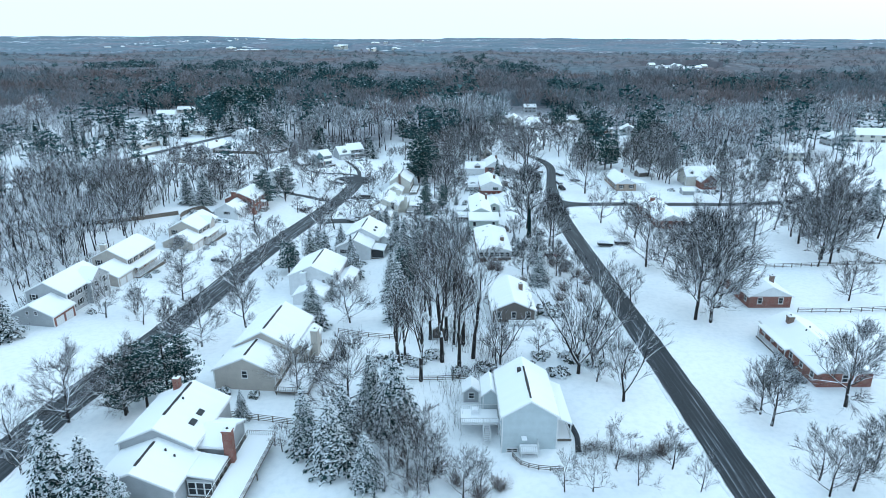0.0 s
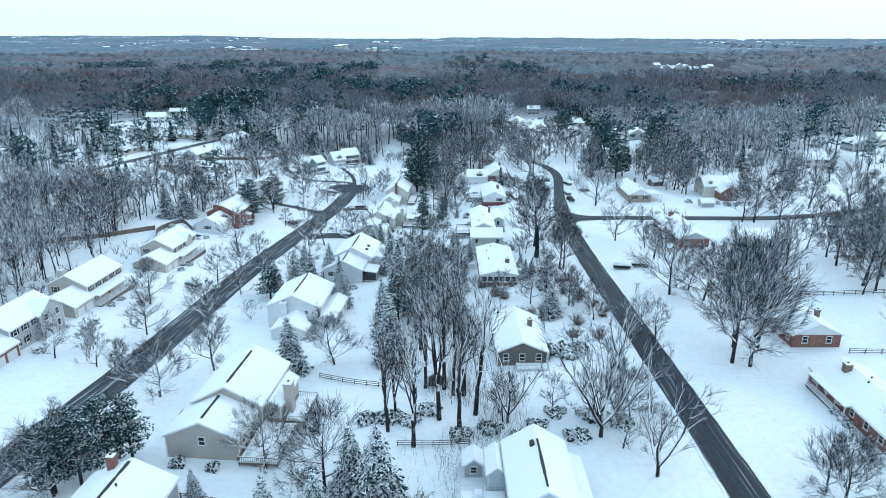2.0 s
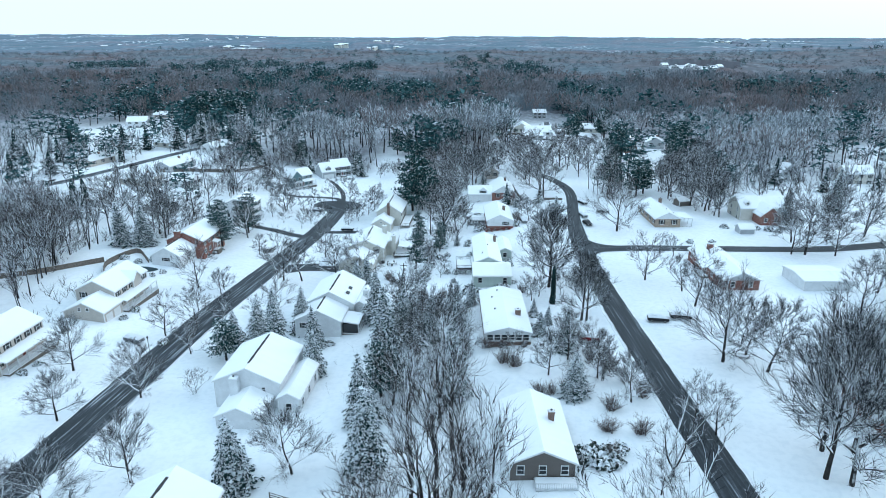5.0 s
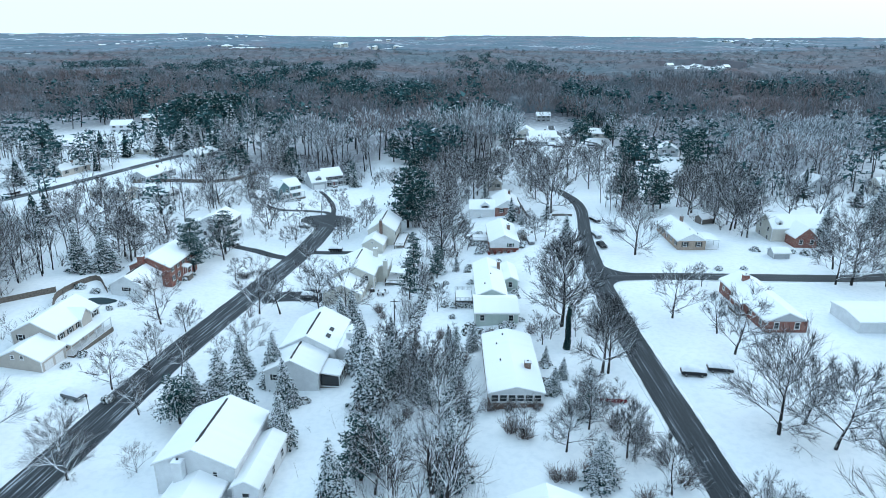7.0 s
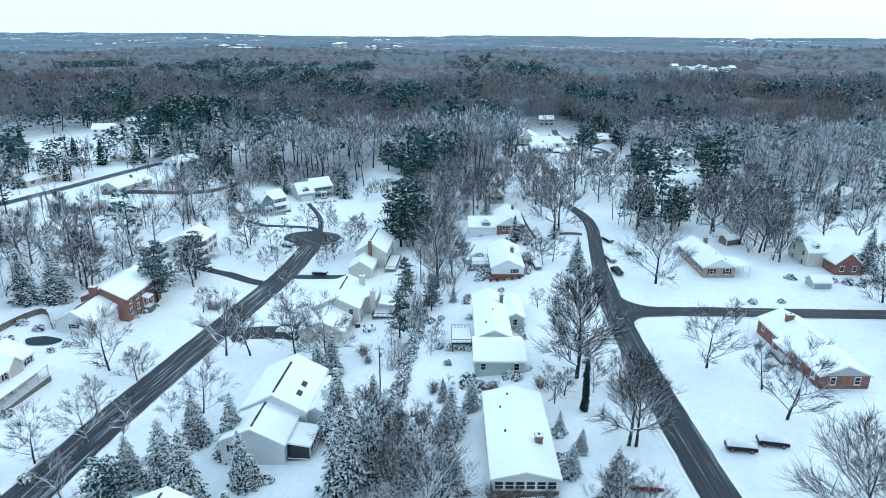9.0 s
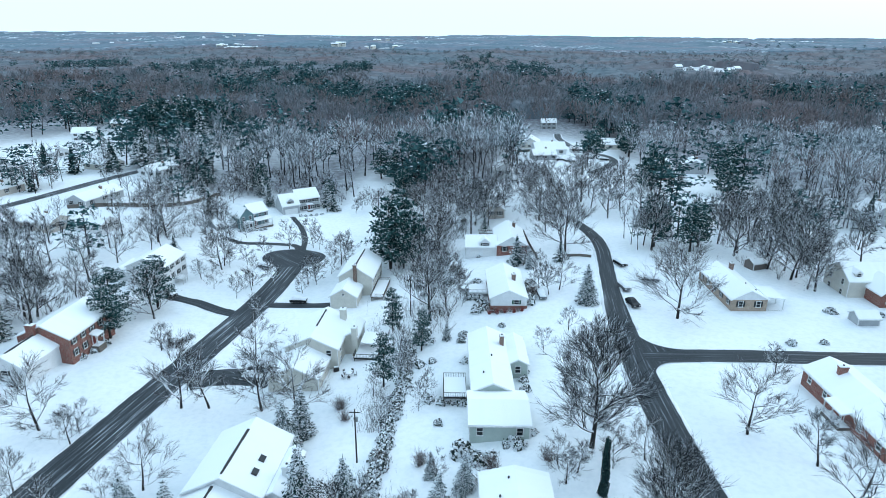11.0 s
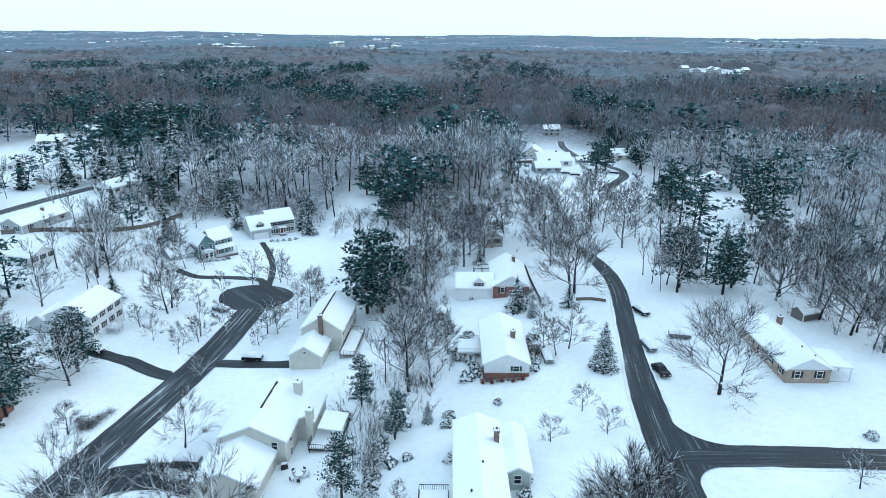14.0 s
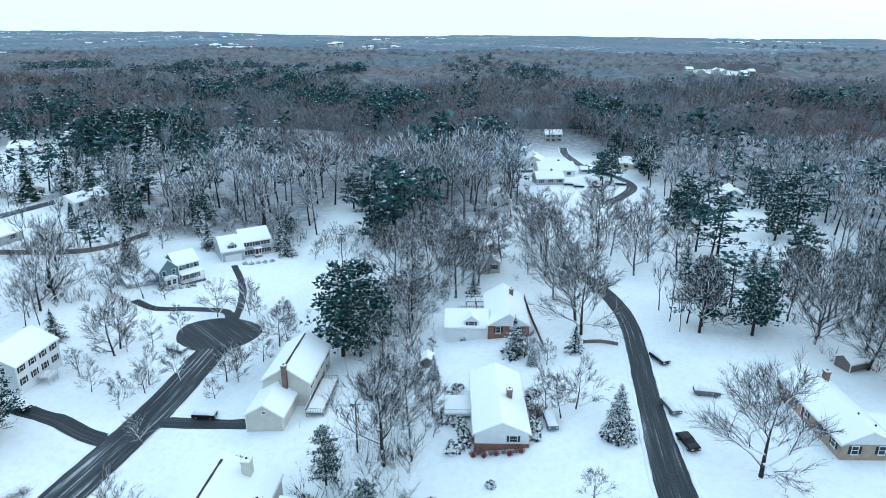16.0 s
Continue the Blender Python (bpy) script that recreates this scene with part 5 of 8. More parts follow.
def bough(geo, top, p, a, length, droop, rng, width, n=4):
    """A drooping evergreen branch: snowy fans along its spine and snow-free needles that hang below, coloured
    near-black as shade.
    """
    d = Vector((math.cos(a), math.sin(a), 0))
    s = Vector((-d.y, d.x, 0))
    for i in range(n):
        f0, f1 = (i + 0.15) / n, min(1.08, (i + 1.2) / n)
        w = width * (1 - 0.7 * f0) * rng.uniform(0.7, 1.25)
        q0 = p + d * length * f0 + Vector((0, 0, -droop * f0**1.5 + rng.uniform(-0.06, 0.06)))
        q1 = p + d * length * f1 + Vector((0, 0, -droop * f1**1.5))
        for k in (-1, 1):
            tip = q0.lerp(q1, 0.9) + s * k * w + Vector((0, 0, -0.30 * w))
            top.tri(q0 + Vector((0, 0, 0.06)), q0.lerp(tip, 0.55) + d * 0.16 + Vector((0, 0, 0.06)), tip + Vector((0, 0, 0.06)))
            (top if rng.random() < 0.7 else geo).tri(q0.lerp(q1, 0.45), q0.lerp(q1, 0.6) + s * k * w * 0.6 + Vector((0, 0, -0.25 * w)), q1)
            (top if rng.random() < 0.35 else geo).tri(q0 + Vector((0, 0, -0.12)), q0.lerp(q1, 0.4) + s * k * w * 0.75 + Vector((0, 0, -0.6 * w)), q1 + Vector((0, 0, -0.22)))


def spruce(seed, dense=1.0):
    """A spruce 10 m high with whorls of drooping, snow-loaded boughs."""
    rng = random.Random(seed)
    g, top = Geo(), Geo()
    z, level = 0.5, 0
    while z < 9.7:
        r = 2.5 * (1 - z / 10.0) ** 0.8 + 0.12
        n = int((11 if z < 5 else (8 if z < 8 else 5)) * dense + 0.5)
        for i in range(n):
            a = 6.2832 * (i + rng.uniform(-0.35, 0.35)) / n + level
            bough(g, top, Vector((0, 0, z + rng.uniform(-0.2, 0.2))), a, r * rng.uniform(0.72, 1.18), 0.32 * r, rng, 0.36 * r + 0.13, 5 if dense >= 1 else 3)
        z += (0.44 - 0.012 * z) / dense
        level += 0.7
    # near-black cones fill the core, painted shade for the gaps between boughs
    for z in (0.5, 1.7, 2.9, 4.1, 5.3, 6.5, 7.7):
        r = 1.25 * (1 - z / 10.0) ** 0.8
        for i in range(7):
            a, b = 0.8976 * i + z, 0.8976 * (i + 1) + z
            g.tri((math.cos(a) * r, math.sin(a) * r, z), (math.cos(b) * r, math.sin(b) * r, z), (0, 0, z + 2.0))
    g.tri((0.05, 0, 9.4), (-0.05, 0.03, 9.4), (0, 0, 10.3))
    return Geo().tube([(0, 0, -0.4), (0, 0, 5), (0, 0, 9.6)], [0.19, 0.11, 0.03], 6).mesh("trunk", bark), g, top


def pine(seed, tufts=12):
    """A white pine 14 m high: uneven tiers of long limbs that carry pads of needles, each pad with snow lying on it."""
    rng = random.Random(seed)
    g, top, wood = Geo(), Geo(), Geo()
    wood.tube([(0, 0, -0.4), (0.12, 0.05, 7), (0, 0, 13.4)], [0.3, 0.2, 0.04], 7)
    z, size = 2.6, 0.17 if tufts > 12 else 0.25
    while z < 13.7:
        k = z / 14
        reach = 4.9 * (0.55 + 0.6 * k) * (1 - k) ** 0.6 + 0.5
        for _ in range(5):
            a, ln = rng.uniform(0, 6.2832), reach * rng.uniform(0.45, 1.2)
            d = Vector((math.cos(a), math.sin(a), rng.uniform(-0.05, 0.28)))
            p = Vector((0, 0, z + rng.uniform(-0.35, 0.35)))
            wood.tube([p, p + d * ln], [0.06, 0.015], 3)
            for f in (0.45, 0.75, 1.0) if ln > 2 else (0.9,):
                c = p + d * ln * f + Vector((rng.gauss(0, 0.25), rng.gauss(0, 0.25), 0.12))
                r = (0.55 + 0.16 * ln) * rng.uniform(0.7, 1.2)
                for i in range(tufts):
                    u, w, h = rng.gauss(0, 0.45) * r, rng.gauss(0, 0.45) * r, rng.uniform(-0.32, 0.10) * r
                    e = Vector((u, w, rng.gauss(0.1, 0.5) * r)).normalized()
                    q = c + Vector((u, w, h))
                    s = perpendicular(e, rng) * size
                    g.tri(q - s, q + s, q + e * size * rng.uniform(1.8, 3.0))
                for i in range(tufts // 4):
                    u, w = rng.gauss(0, 0.36) * r, rng.gauss(0, 0.36) * r
                    q, b = c + Vector((u, w, 0.16 * r + rng.uniform(-0.05, 0.12))), rng.uniform(0, 6.28)
                    top.tri(*[q + Vector((math.cos(b + o) * size * m, math.sin(b + o) * size * m, rng.uniform(-0.08, 0.08))) for o, m in ((0, 1.5), (2.1, 0.9), (4.2, 0.8))])
        z += 0.78
    return wood.mesh("trunk", bark), g, top


def bush(seed, twiggy=False):
    """A rounded shrub about 1.6 m across."""
    rng = random.Random(seed)
    g = Geo()
    if twiggy:
        for _ in range(150):
            a, t = rng.uniform(0, 6.2832), rng.uniform(0.0, 1.0)
            d = Vector((math.cos(a) * t, math.sin(a) * t, 1)).normalized()
            p = Vector((rng.gauss(0, 0.16), rng.gauss(0, 0.16), -0.05))
            s = perpendicular(d, rng) * 0.022
            q = p + d * rng.uniform(0.8, 1.7)
            g.tri(p - s, p + s, q)
            for _ in range(2):
                e = (d + perpendicular(d, rng) * 0.6).normalized()
                spray(g, p.lerp(q, rng.uniform(0.4, 0.9)), e, rng.uniform(0.3, 0.6), 0.014, rng)
    else:
        for _ in range(330):
            u, a = rng.random(), rng.uniform(0, 6.2832)
            r = 0.8 * (1 + 0.18 * math.sin(3 * a + seed) + 0.1 * math.sin(7 * a)) * rng.uniform(0.7, 1.0)
            n = Vector((math.cos(a) * math.sqrt(1 - u * u), math.sin(a) * math.sqrt(1 - u * u), u))
            p = Vector((n.x * r, n.y * r, n.z * r * 1.1))
            t = perpendicular(n, rng) * 0.17
            b2 = n.cross(t).normalized() * 0.17
            g.tri(p - t, p + t - b2 * 0.4, p + b2 + n * 0.12)
    return g


def two_tone(below, dark, above, light):
    """A crown in one mesh: branches or needles, and the snow that lies on them."""
    k = len(below.v)
    both = Geo()
    both.v = [tuple(p) for p in below.v + above.v]
    both.f = list(below.f) + [tuple(i + k for i in f) for f in above.f]
    me = both.mesh("crown", dark)
    me.materials.append(light)
    me.polygons.foreach_set("material_index", [0] * len(below.f) + [1] * len(above.f))
    return me


TREES = {}


def proto(kind, k):
    """The first tree of a kind, far below ground until it is copied into place."""
    if (kind, k) not in TREES:
        if kind == "bare" and k in (2, 5):
            w, f, top = bare_tree(10 + k, (4, 3)[k == 5], (0.58, 0.34)[k == 5], (0.13, 0.38)[k == 5], 0.95, (0.8, 0.62)[k == 5], 5, 1.15)
        elif kind == "bare":
            w, f, top = domed_tree(10 + k, (0.36, 0.42, 0, 0.48, 0.33, 0, 0.42, 0.50)[k], (0.17, 0.14, 0, 0.12, 0.2, 0, 0.12, 0.10)[k], 15 if k < 6 else 12, 7 if k < 6 else 5, 7 if k < 6 else 6, 1.2 if k < 6 else 1.4)
        elif kind == "column":
            w, f, top = domed_tree(210, 0.27, 0.16, 24, 7, 8, 1.2)
        elif kind == "lean":
            w, f, top = domed_tree(110 + k, (0.36, 0.45, 0.26, 0.40)[k], (0.18, 0.14, 0.26, 0.14)[k], 12, 5, 6, 1.75)
        if kind in ("bare", "column", "lean"):
            TREES[kind, k] = (w, two_tone(f, twig if k % 2 == 0 else twig_brown, top, snow_pile))
        elif kind == "spruce":
            w, f, top = spruce(40 + k, 1.0 if k < 3 else 0.6)
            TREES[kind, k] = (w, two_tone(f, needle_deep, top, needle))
        else:
            w, f, top = pine(60 + k, 24 if k < 3 else 11)
            TREES[kind, k] = (w, two_tone(f, needle_dark, top, needle_snow))
    return TREES[kind, k]


HEIGHTS = {"column": 12.0, "bare": 12.0, "lean": 12.0, "spruce": 10.2, "pine": 14.0}
IVY = bush(12).mesh("ivy", needle_deep)


def ivy_trunk(x, y, h):
    """A topped trunk wrapped in ivy."""
    t = thing("tree", "topped dead trunk wrapped in dark ivy", "tree", pose(x, y, land_at(x, y)))
    part("trunk", Geo().tube([(0, 0, -0.4), (0.1, 0, h * 0.5), (0, 0.1, h)], [0.34, 0.27, 0.18], 7), bark, t)
    for i in range(7):
        part("ivy", IVY, None, t, at=pose(0.08 * math.sin(i), 0.08 * math.cos(i), h * (i + 0.1) / 7, 0, 0, 50 * i) @ Matrix.Diagonal((0.85 - 0.05 * i, 0.85 - 0.05 * i, h / 4.6, 1)))


LABELS = {
    "column": "upright leafless tree with fine snowy branches",
    "bare": "leafless deciduous tree with snow along its branches",
    "spruce": "dark green spruce loaded with snow",
    "pine": "dark green pine dusted with snow",
}


def plant(kind, x, y, h, rng, wide=1.0, slender=False):
    k = rng.choice({"bare": (0, 1, 3, 4), "spruce": (0, 1, 2), "pine": (0, 1, 2), "column": (0,)}[kind])
    if kind == "bare" and slender:
        k = 5 if h > 8.5 else 6
    if kind == "bare" and 9 < x < 38 and y < 135 and h > 9:
        k = 2
    if kind == "bare" and h < 8.5:
        k = rng.choice((6, 7))
    if kind == "bare" and y > 175 and (h < 14.5 or y > 345):
        made = proto("lean", rng.randrange(4))
    elif y > 285 and kind != "column":
        made = proto(kind, k + 3)
    else:
        made = proto(kind, k)
    s = h / HEIGHTS[kind]
    m = pose(x, y, land_at(x, y), rng.uniform(-2, 2), rng.uniform(-2, 2), rng.uniform(0, 360)) @ Matrix.Diagonal((s * wide, s * wide, s, 1))
    size = "tall " if h > 14 else ("small " if h < 7 else "")
    t = thing("tree", size + LABELS[kind], "tree", m, kind + " trees of the neighbourhood")
    part("trunk", made[0], None, t)
    part("crown", made[1], None, t)


BARE_A = [(2.8, 70.8, 6.0), (-1.8, 71.9, 6.0), (20.8, 71.9, 5.0), (16.9, 71.9, 5.0), (35.7, 71.9, 5.0), (5.2, 73.0, 5.0), (27.4, 73.1, 5.0), (-5.1, 74.2, 7.0), (53.4, 74.3, 7.0), (-60.3, 75.4, 7.0), (62.2, 76.1, 8.0), (-1.1, 76.7, 6.0), (-7.7, 76.7, 7.0), (25.2, 76.7, 6.0), (33.4, 76.7, 6.0), (-3.7, 80.6, 6.0), (-12.3, 80.6, 6.0), (-24.2, 80.6, 4.0), (-67.0, 83.3, 7.0), (-16.6, 86.3, 6.0), (53.1, 87.4, 9.0), (-60.7, 88.1, 9.0), (-52.5, 90.3, 9.0), (52.8, 90.7, 8.0)]
BARE_B = [(-15.7, 91.3, 11.0), (68.3, 92.9, 12.0), (31.2, 94.6, 13.0), (-25.3, 96.6, 8.0), (-4.0, 102.1, 13.0), (25.3, 104.3, 16.0), (28.5, 108.0, 12.0), (25.4, 108.3, 11.0), (11.0, 108.5, 11.0), (-0.1, 109.8, 15.0), (6.0, 111.2, 15.0), (4.2, 117.6, 15.0), (-50.4, 118.7, 9.0), (0.7, 120.2, 15.0), (-57.8, 121.7, 8.0), (58.8, 126.3, 19.0), (56.0, 127.8, 19.0), (34.5, 128.2, 10.0), (-67.7, 129.9, 6.0), (-44.7, 130.1, 9.0), (-21.2, 131.8, 9.0), (-77.6, 132.9, 7.0), (63.7, 133.9, 18.0), (58.9, 134.0, 17.0)]
BARE_C = [(44.6, 138.1, 7.0), (41.9, 140.8, 7.0), (97.4, 141.1, 4.0), (-65.2, 146.2, 8.0), (-55.0, 155.3, 8.0), (30.1, 156.6, 8.0), (-45.6, 157.7, 4.0), (62.1, 157.8, 11.0), (21.3, 158.6, 8.0), (55.4, 161.7, 12.0), (1.3, 162.0, 16.0), (15.0, 162.9, 6.0), (106.3, 163.2, 16.0), (-72.4, 164.0, 9.0), (26.0, 164.3, 8.0), (61.0, 164.5, 9.0), (106.1, 167.0, 14.0), (-63.4, 169.2, 4.0), (114.6, 173.2, 15.0), (-53.2, 174.6, 6.0), (-7.1, 181.7, 14.0), (107.8, 182.1, 12.0), (32.3, 182.6, 12.0), (-62.1, 182.8, 8.0)]
BARE_D = [(60.1, 188.8, 10.0), (-57.2, 189.2, 7.0), (109.3, 189.4, 11.0), (-52.1, 190.8, 7.0), (22.9, 196.0, 5.0), (-60.3, 198.1, 6.0), (25.0, 198.4, 5.0), (60.5, 198.5, 8.0), (-41.7, 200.2, 8.0), (53.8, 206.7, 9.0), (-59.1, 211.0, 6.0), (-113.1, 213.9, 12.0), (-66.2, 214.1, 10.0), (-59.5, 214.6, 5.0), (-122.7, 217.4, 10.0), (-112.6, 219.3, 13.0), (-22.2, 219.7, 10.0), (-144.1, 222.1, 11.0), (146.8, 222.6, 13.0), (-110.8, 223.1, 13.0), (-29.7, 223.2, 10.0), (-45.5, 224.2, 10.0), (-40.1, 224.4, 10.0), (67.7, 225.9, 5.0)]
BARE_E = [(114.5, 226.0, 9.0), (106.2, 226.9, 14.0), (102.5, 227.4, 10.0), (144.3, 237.2, 12.0), (150.3, 237.2, 12.0), (118.7, 237.5, 11.0), (25.7, 238.7, 4.0), (-37.1, 244.4, 8.0), (134.5, 245.0, 10.0), (-58.8, 246.5, 6.0), (-91.3, 252.5, 12.0), (-94.4, 255.3, 11.0), (-91.7, 255.7, 11.0), (1.4, 257.8, 15.0), (-97.6, 258.2, 11.0), (-160.4, 260.8, 10.0), (-66.9, 261.6, 10.0), (-114.0, 266.1, 12.0), (97.4, 266.7, 12.0), (31.1, 267.1, 7.0), (-42.6, 267.4, 5.0), (-117.8, 267.8, 11.0), (34.1, 269.7, 7.0)]
BARE_F = [(29.0, 270.4, 6.0), (141.8, 271.2, 10.0), (95.3, 274.5, 16.0), (97.5, 275.9, 10.0), (-135.6, 277.5, 4.0), (-51.8, 277.7, 6.0), (-91.4, 278.1, 11.0), (96.9, 281.0, 10.0), (-113.0, 281.2, 10.0), (92.9, 282.3, 12.0), (-34.9, 282.4, 4.0), (-49.6, 283.9, 5.0), (-114.6, 285.6, 12.0), (94.8, 286.8, 18.0), (-50.3, 287.2, 6.0), (-107.8, 288.5, 10.0), (-65.3, 288.6, 5.0), (-32.2, 288.7, 7.0), (-44.5, 288.9, 7.0), (-34.8, 289.1, 7.0), (80.5, 290.1, 8.0), (88.0, 292.6, 12.0), (62.7, 292.9, 12.0), (-91.2, 293.1, 9.0)]
BARE_G = [(75.3, 294.5, 12.0), (90.2, 295.2, 14.0), (-62.3, 297.3, 10.0), (98.7, 297.4, 10.0), (66.0, 297.6, 13.0), (40.5, 298.0, 14.0), (-62.7, 300.6, 9.0), (40.6, 304.6, 15.0), (96.8, 303.3, 9.0), (-27.5, 304.2, 8.0), (62.7, 306.2, 14.0), (-26.3, 306.8, 7.0), (105.6, 306.8, 15.0), (-52.7, 310.3, 6.0), (3.0, 311.2, 11.0), (-88.1, 313.4, 12.0), (-174.7, 314.5, 8.0), (-165.4, 314.7, 9.0), (95.4, 315.8, 10.0), (116.8, 315.9, 10.0), (-47.6, 320.3, 7.0), (-88.5, 320.4, 12.0), (-39.8, 321.8, 8.0), (-69.4, 327.1, 9.0)]
BARE_H = [(-78.1, 327.3, 8.0), (13.4, 322.5, 13.0), (61.2, 331.6, 13.0), (130.1, 329.5, 10.0), (138.5, 329.6, 10.0), (19.4, 329.4, 12.0), (37.4, 331.5, 13.0), (15.2, 332.6, 12.0), (-3.1, 334.5, 12.0), (73.7, 335.0, 12.0), (33.3, 335.2, 5.0), (-96.6, 335.3, 12.0), (-76.7, 335.8, 8.0), (6.2, 337.0, 12.0), (18.5, 340.1, 12.0), (43.9, 340.4, 14.0), (-82.7, 341.2, 8.0), (26.7, 346.3, 12.0), (11.7, 347.5, 12.0), (-80.8, 348.2, 8.0), (38.9, 350.3, 13.0), (56.4, 354.0, 13.0), (-0.0, 355.1, 12.0), (-30.9, 361.5, 5.0)]
BARE_I = [(-79.5, 362.4, 8.0), (-100.8, 365.9, 10.0), (-29.1, 366.2, 5.0), (-165.3, 367.9, 8.0), (-154.5, 368.3, 8.0), (-83.2, 369.0, 9.0), (59.3, 369.3, 12.0), (39.4, 369.5, 11.0), (-77.9, 376.6, 9.0), (-81.0, 384.5, 10.0), (33.6, 387.9, 11.0), (26.8, 389.3, 11.0), (-8.2, 391.4, 12.0), (-89.2, 395.1, 9.0), (-125.6, 401.4, 9.0), (-91.3, 419.5, 12.0), (-161.7, 428.3, 9.0)]
ALL_BARE = BARE_A + BARE_B + BARE_C + BARE_D + BARE_E + BARE_F + BARE_G + BARE_H + BARE_I
SPRUCE_A = [(-39.5, 63.0, 9.0), (-44.8, 65.5, 12.0), (-51.1, 68.5, 12.5), (-10.6, 73.0, 8.0), (-15.9, 76.7, 11.0), (-20.4, 80.6, 10.0), (-15.0, 82.0, 10.0), (-7.5, 86.0, 13.0), (-32.7, 89.2, 5.0), (-11.5, 89.5, 11.0), (-92.2, 119.7, 11.0), (-28.8, 128.7, 11.0), (-10.0, 132.2, 13.0), (-12.3, 145.6, 12.0), (24.6, 150.5, 8.0), (-24.6, 164.7, 9.0), (26.4, 168.4, 9.0), (-33.9, 173.2, 12.0), (-11.3, 176.0, 13.0), (22.0, 176.0, 5.0), (-39.2, 178.2, 11.0), (-27.2, 178.5, 9.0), (-45.2, 179.2, 8.0), (24.5, 181.2, 4.0)]
SPRUCE_B = [(22.2, 186.4, 4.0), (-31.9, 187.3, 10.0), (-39.4, 190.6, 9.0), (-14.9, 191.2, 12.0), (8.0, 195.9, 6.0), (-21.9, 209.4, 9.0), (-19.9, 214.0, 9.0), (-99.9, 241.2, 13.0), (-94.1, 243.8, 12.0), (-97.7, 249.9, 9.0), (39.3, 261.1, 9.0), (25.3, 290.1, 8.0), (37.6, 290.2, 6.0), (-77.0, 292.0, 7.0), (76.9, 296.6, 13.0), (83.0, 296.6, 7.0), (67.6, 300.9, 14.0), (80.9, 301.0, 12.0), (-77.5, 301.1, 7.0), (59.9, 301.1, 8.0), (58.6, 308.1, 7.0), (-182.7, 314.4, 7.0), (99.3, 315.7, 11.0), (95.4, 318.2, 9.0)]
SPRUCE_C = [(17.8, 323.4, 6.0), (99.9, 323.5, 14.0), (74.0, 329.1, 9.0), (91.0, 329.5, 8.0), (-83.5, 348.2, 9.0), (-171.0, 350.9, 9.0), (-181.1, 359.0, 9.0), (-40.5, 365.7, 8.0), (-66.2, 366.9, 9.0), (-44.2, 371.4, 9.0), (-95.2, 372.3, 7.0), (-72.9, 378.3, 9.0), (98.9, 380.7, 6.0), (105.1, 385.5, 7.0), (-208.0, 386.2, 9.0), (-97.6, 388.7, 7.0), (-79.9, 390.0, 10.0), (242.2, 399.8, 9.0), (-119.5, 416.5, 10.0), (-142.8, 418.4, 11.0)]
SPRUCE_D = [(-109.8, 418.7, 9.0), (-145.9, 424.6, 9.0), (-118.0, 431.0, 11.0)]
SPRUCE_E = [(-136.2, 412.2, 17.1), (-134.3, 422.7, 12.5), (-114.9, 410.2, 14.0), (-108.7, 411.2, 15.1), (-131.3, 473.2, 20.1), (78.8, 341.7, 6.9), (98.4, 336.2, 6.7), (110.7, 343.2, 7.4)]
ALL_SPRUCE = SPRUCE_A + SPRUCE_B + SPRUCE_C + SPRUCE_D + SPRUCE_E
PINES_A = [(-52.6, 91.0, 10.0), (-49.9, 92.6, 11.0), (-48.1, 96.9, 11.0), (-54.0, 96.9, 9.0), (-45.9, 99.1, 10.0), (-10.1, 154.5, 10.0), (-44.7, 172.1, 9.0), (-7.0, 229.0, 11.0), (-0.1, 242.8, 9.0), (-71.7, 249.8, 11.0), (-7.3, 254.3, 10.0), (-75.2, 259.1, 12.0), (-68.3, 267.0, 13.0), (113.1, 361.7, 13.0), (-13.0, 370.8, 13.0), (93.3, 380.5, 12.0), (-8.0, 389.6, 12.0), (-19.2, 408.4, 12.0), (-26.1, 414.9, 13.0), (-197.9, 550.4, 15.0), (-212.6, 566.8, 15.0), (-200.5, 567.5, 14.0)]
PINES_B = [(-169.3, 569.4, 14.0), (-192.4, 580.3, 13.0), (-184.8, 592.9, 15.0), (-173.7, 593.5, 16.0), (-164.8, 594.1, 14.0), (-288.8, 638.9, 14.0), (-279.0, 639.5, 13.0)]
PINES_C = [(83.5, 449.5, 15.0), (79.5, 452.5, 12.0), (105.0, 474.0, 16.0), (103.0, 466.0, 13.0), (33.0, 480.0, 17.0), (38.0, 500.0, 16.0), (-166.4, 489.7, 24.9), (-167.3, 506.2, 24.2), (-147.5, 490.2, 26.0), (-139.0, 501.2, 24.8), (-137.4, 523.7, 20.9), (-74.4, 386.7, 10.9), (-75.3, 384.7, 8.6), (-103.7, 384.2, 7.9), (-97.0, 382.7, 8.0), (-298.0, 655.2, 20.7), (-44.9, 382.7, 7.9), (87.6, 369.7, 16.0), (86.0, 373.2, 12.1), (101.6, 454.7, 16.4), (118.0, 368.7, 17.8)]
ALL_PINES = PINES_A + PINES_B + PINES_C

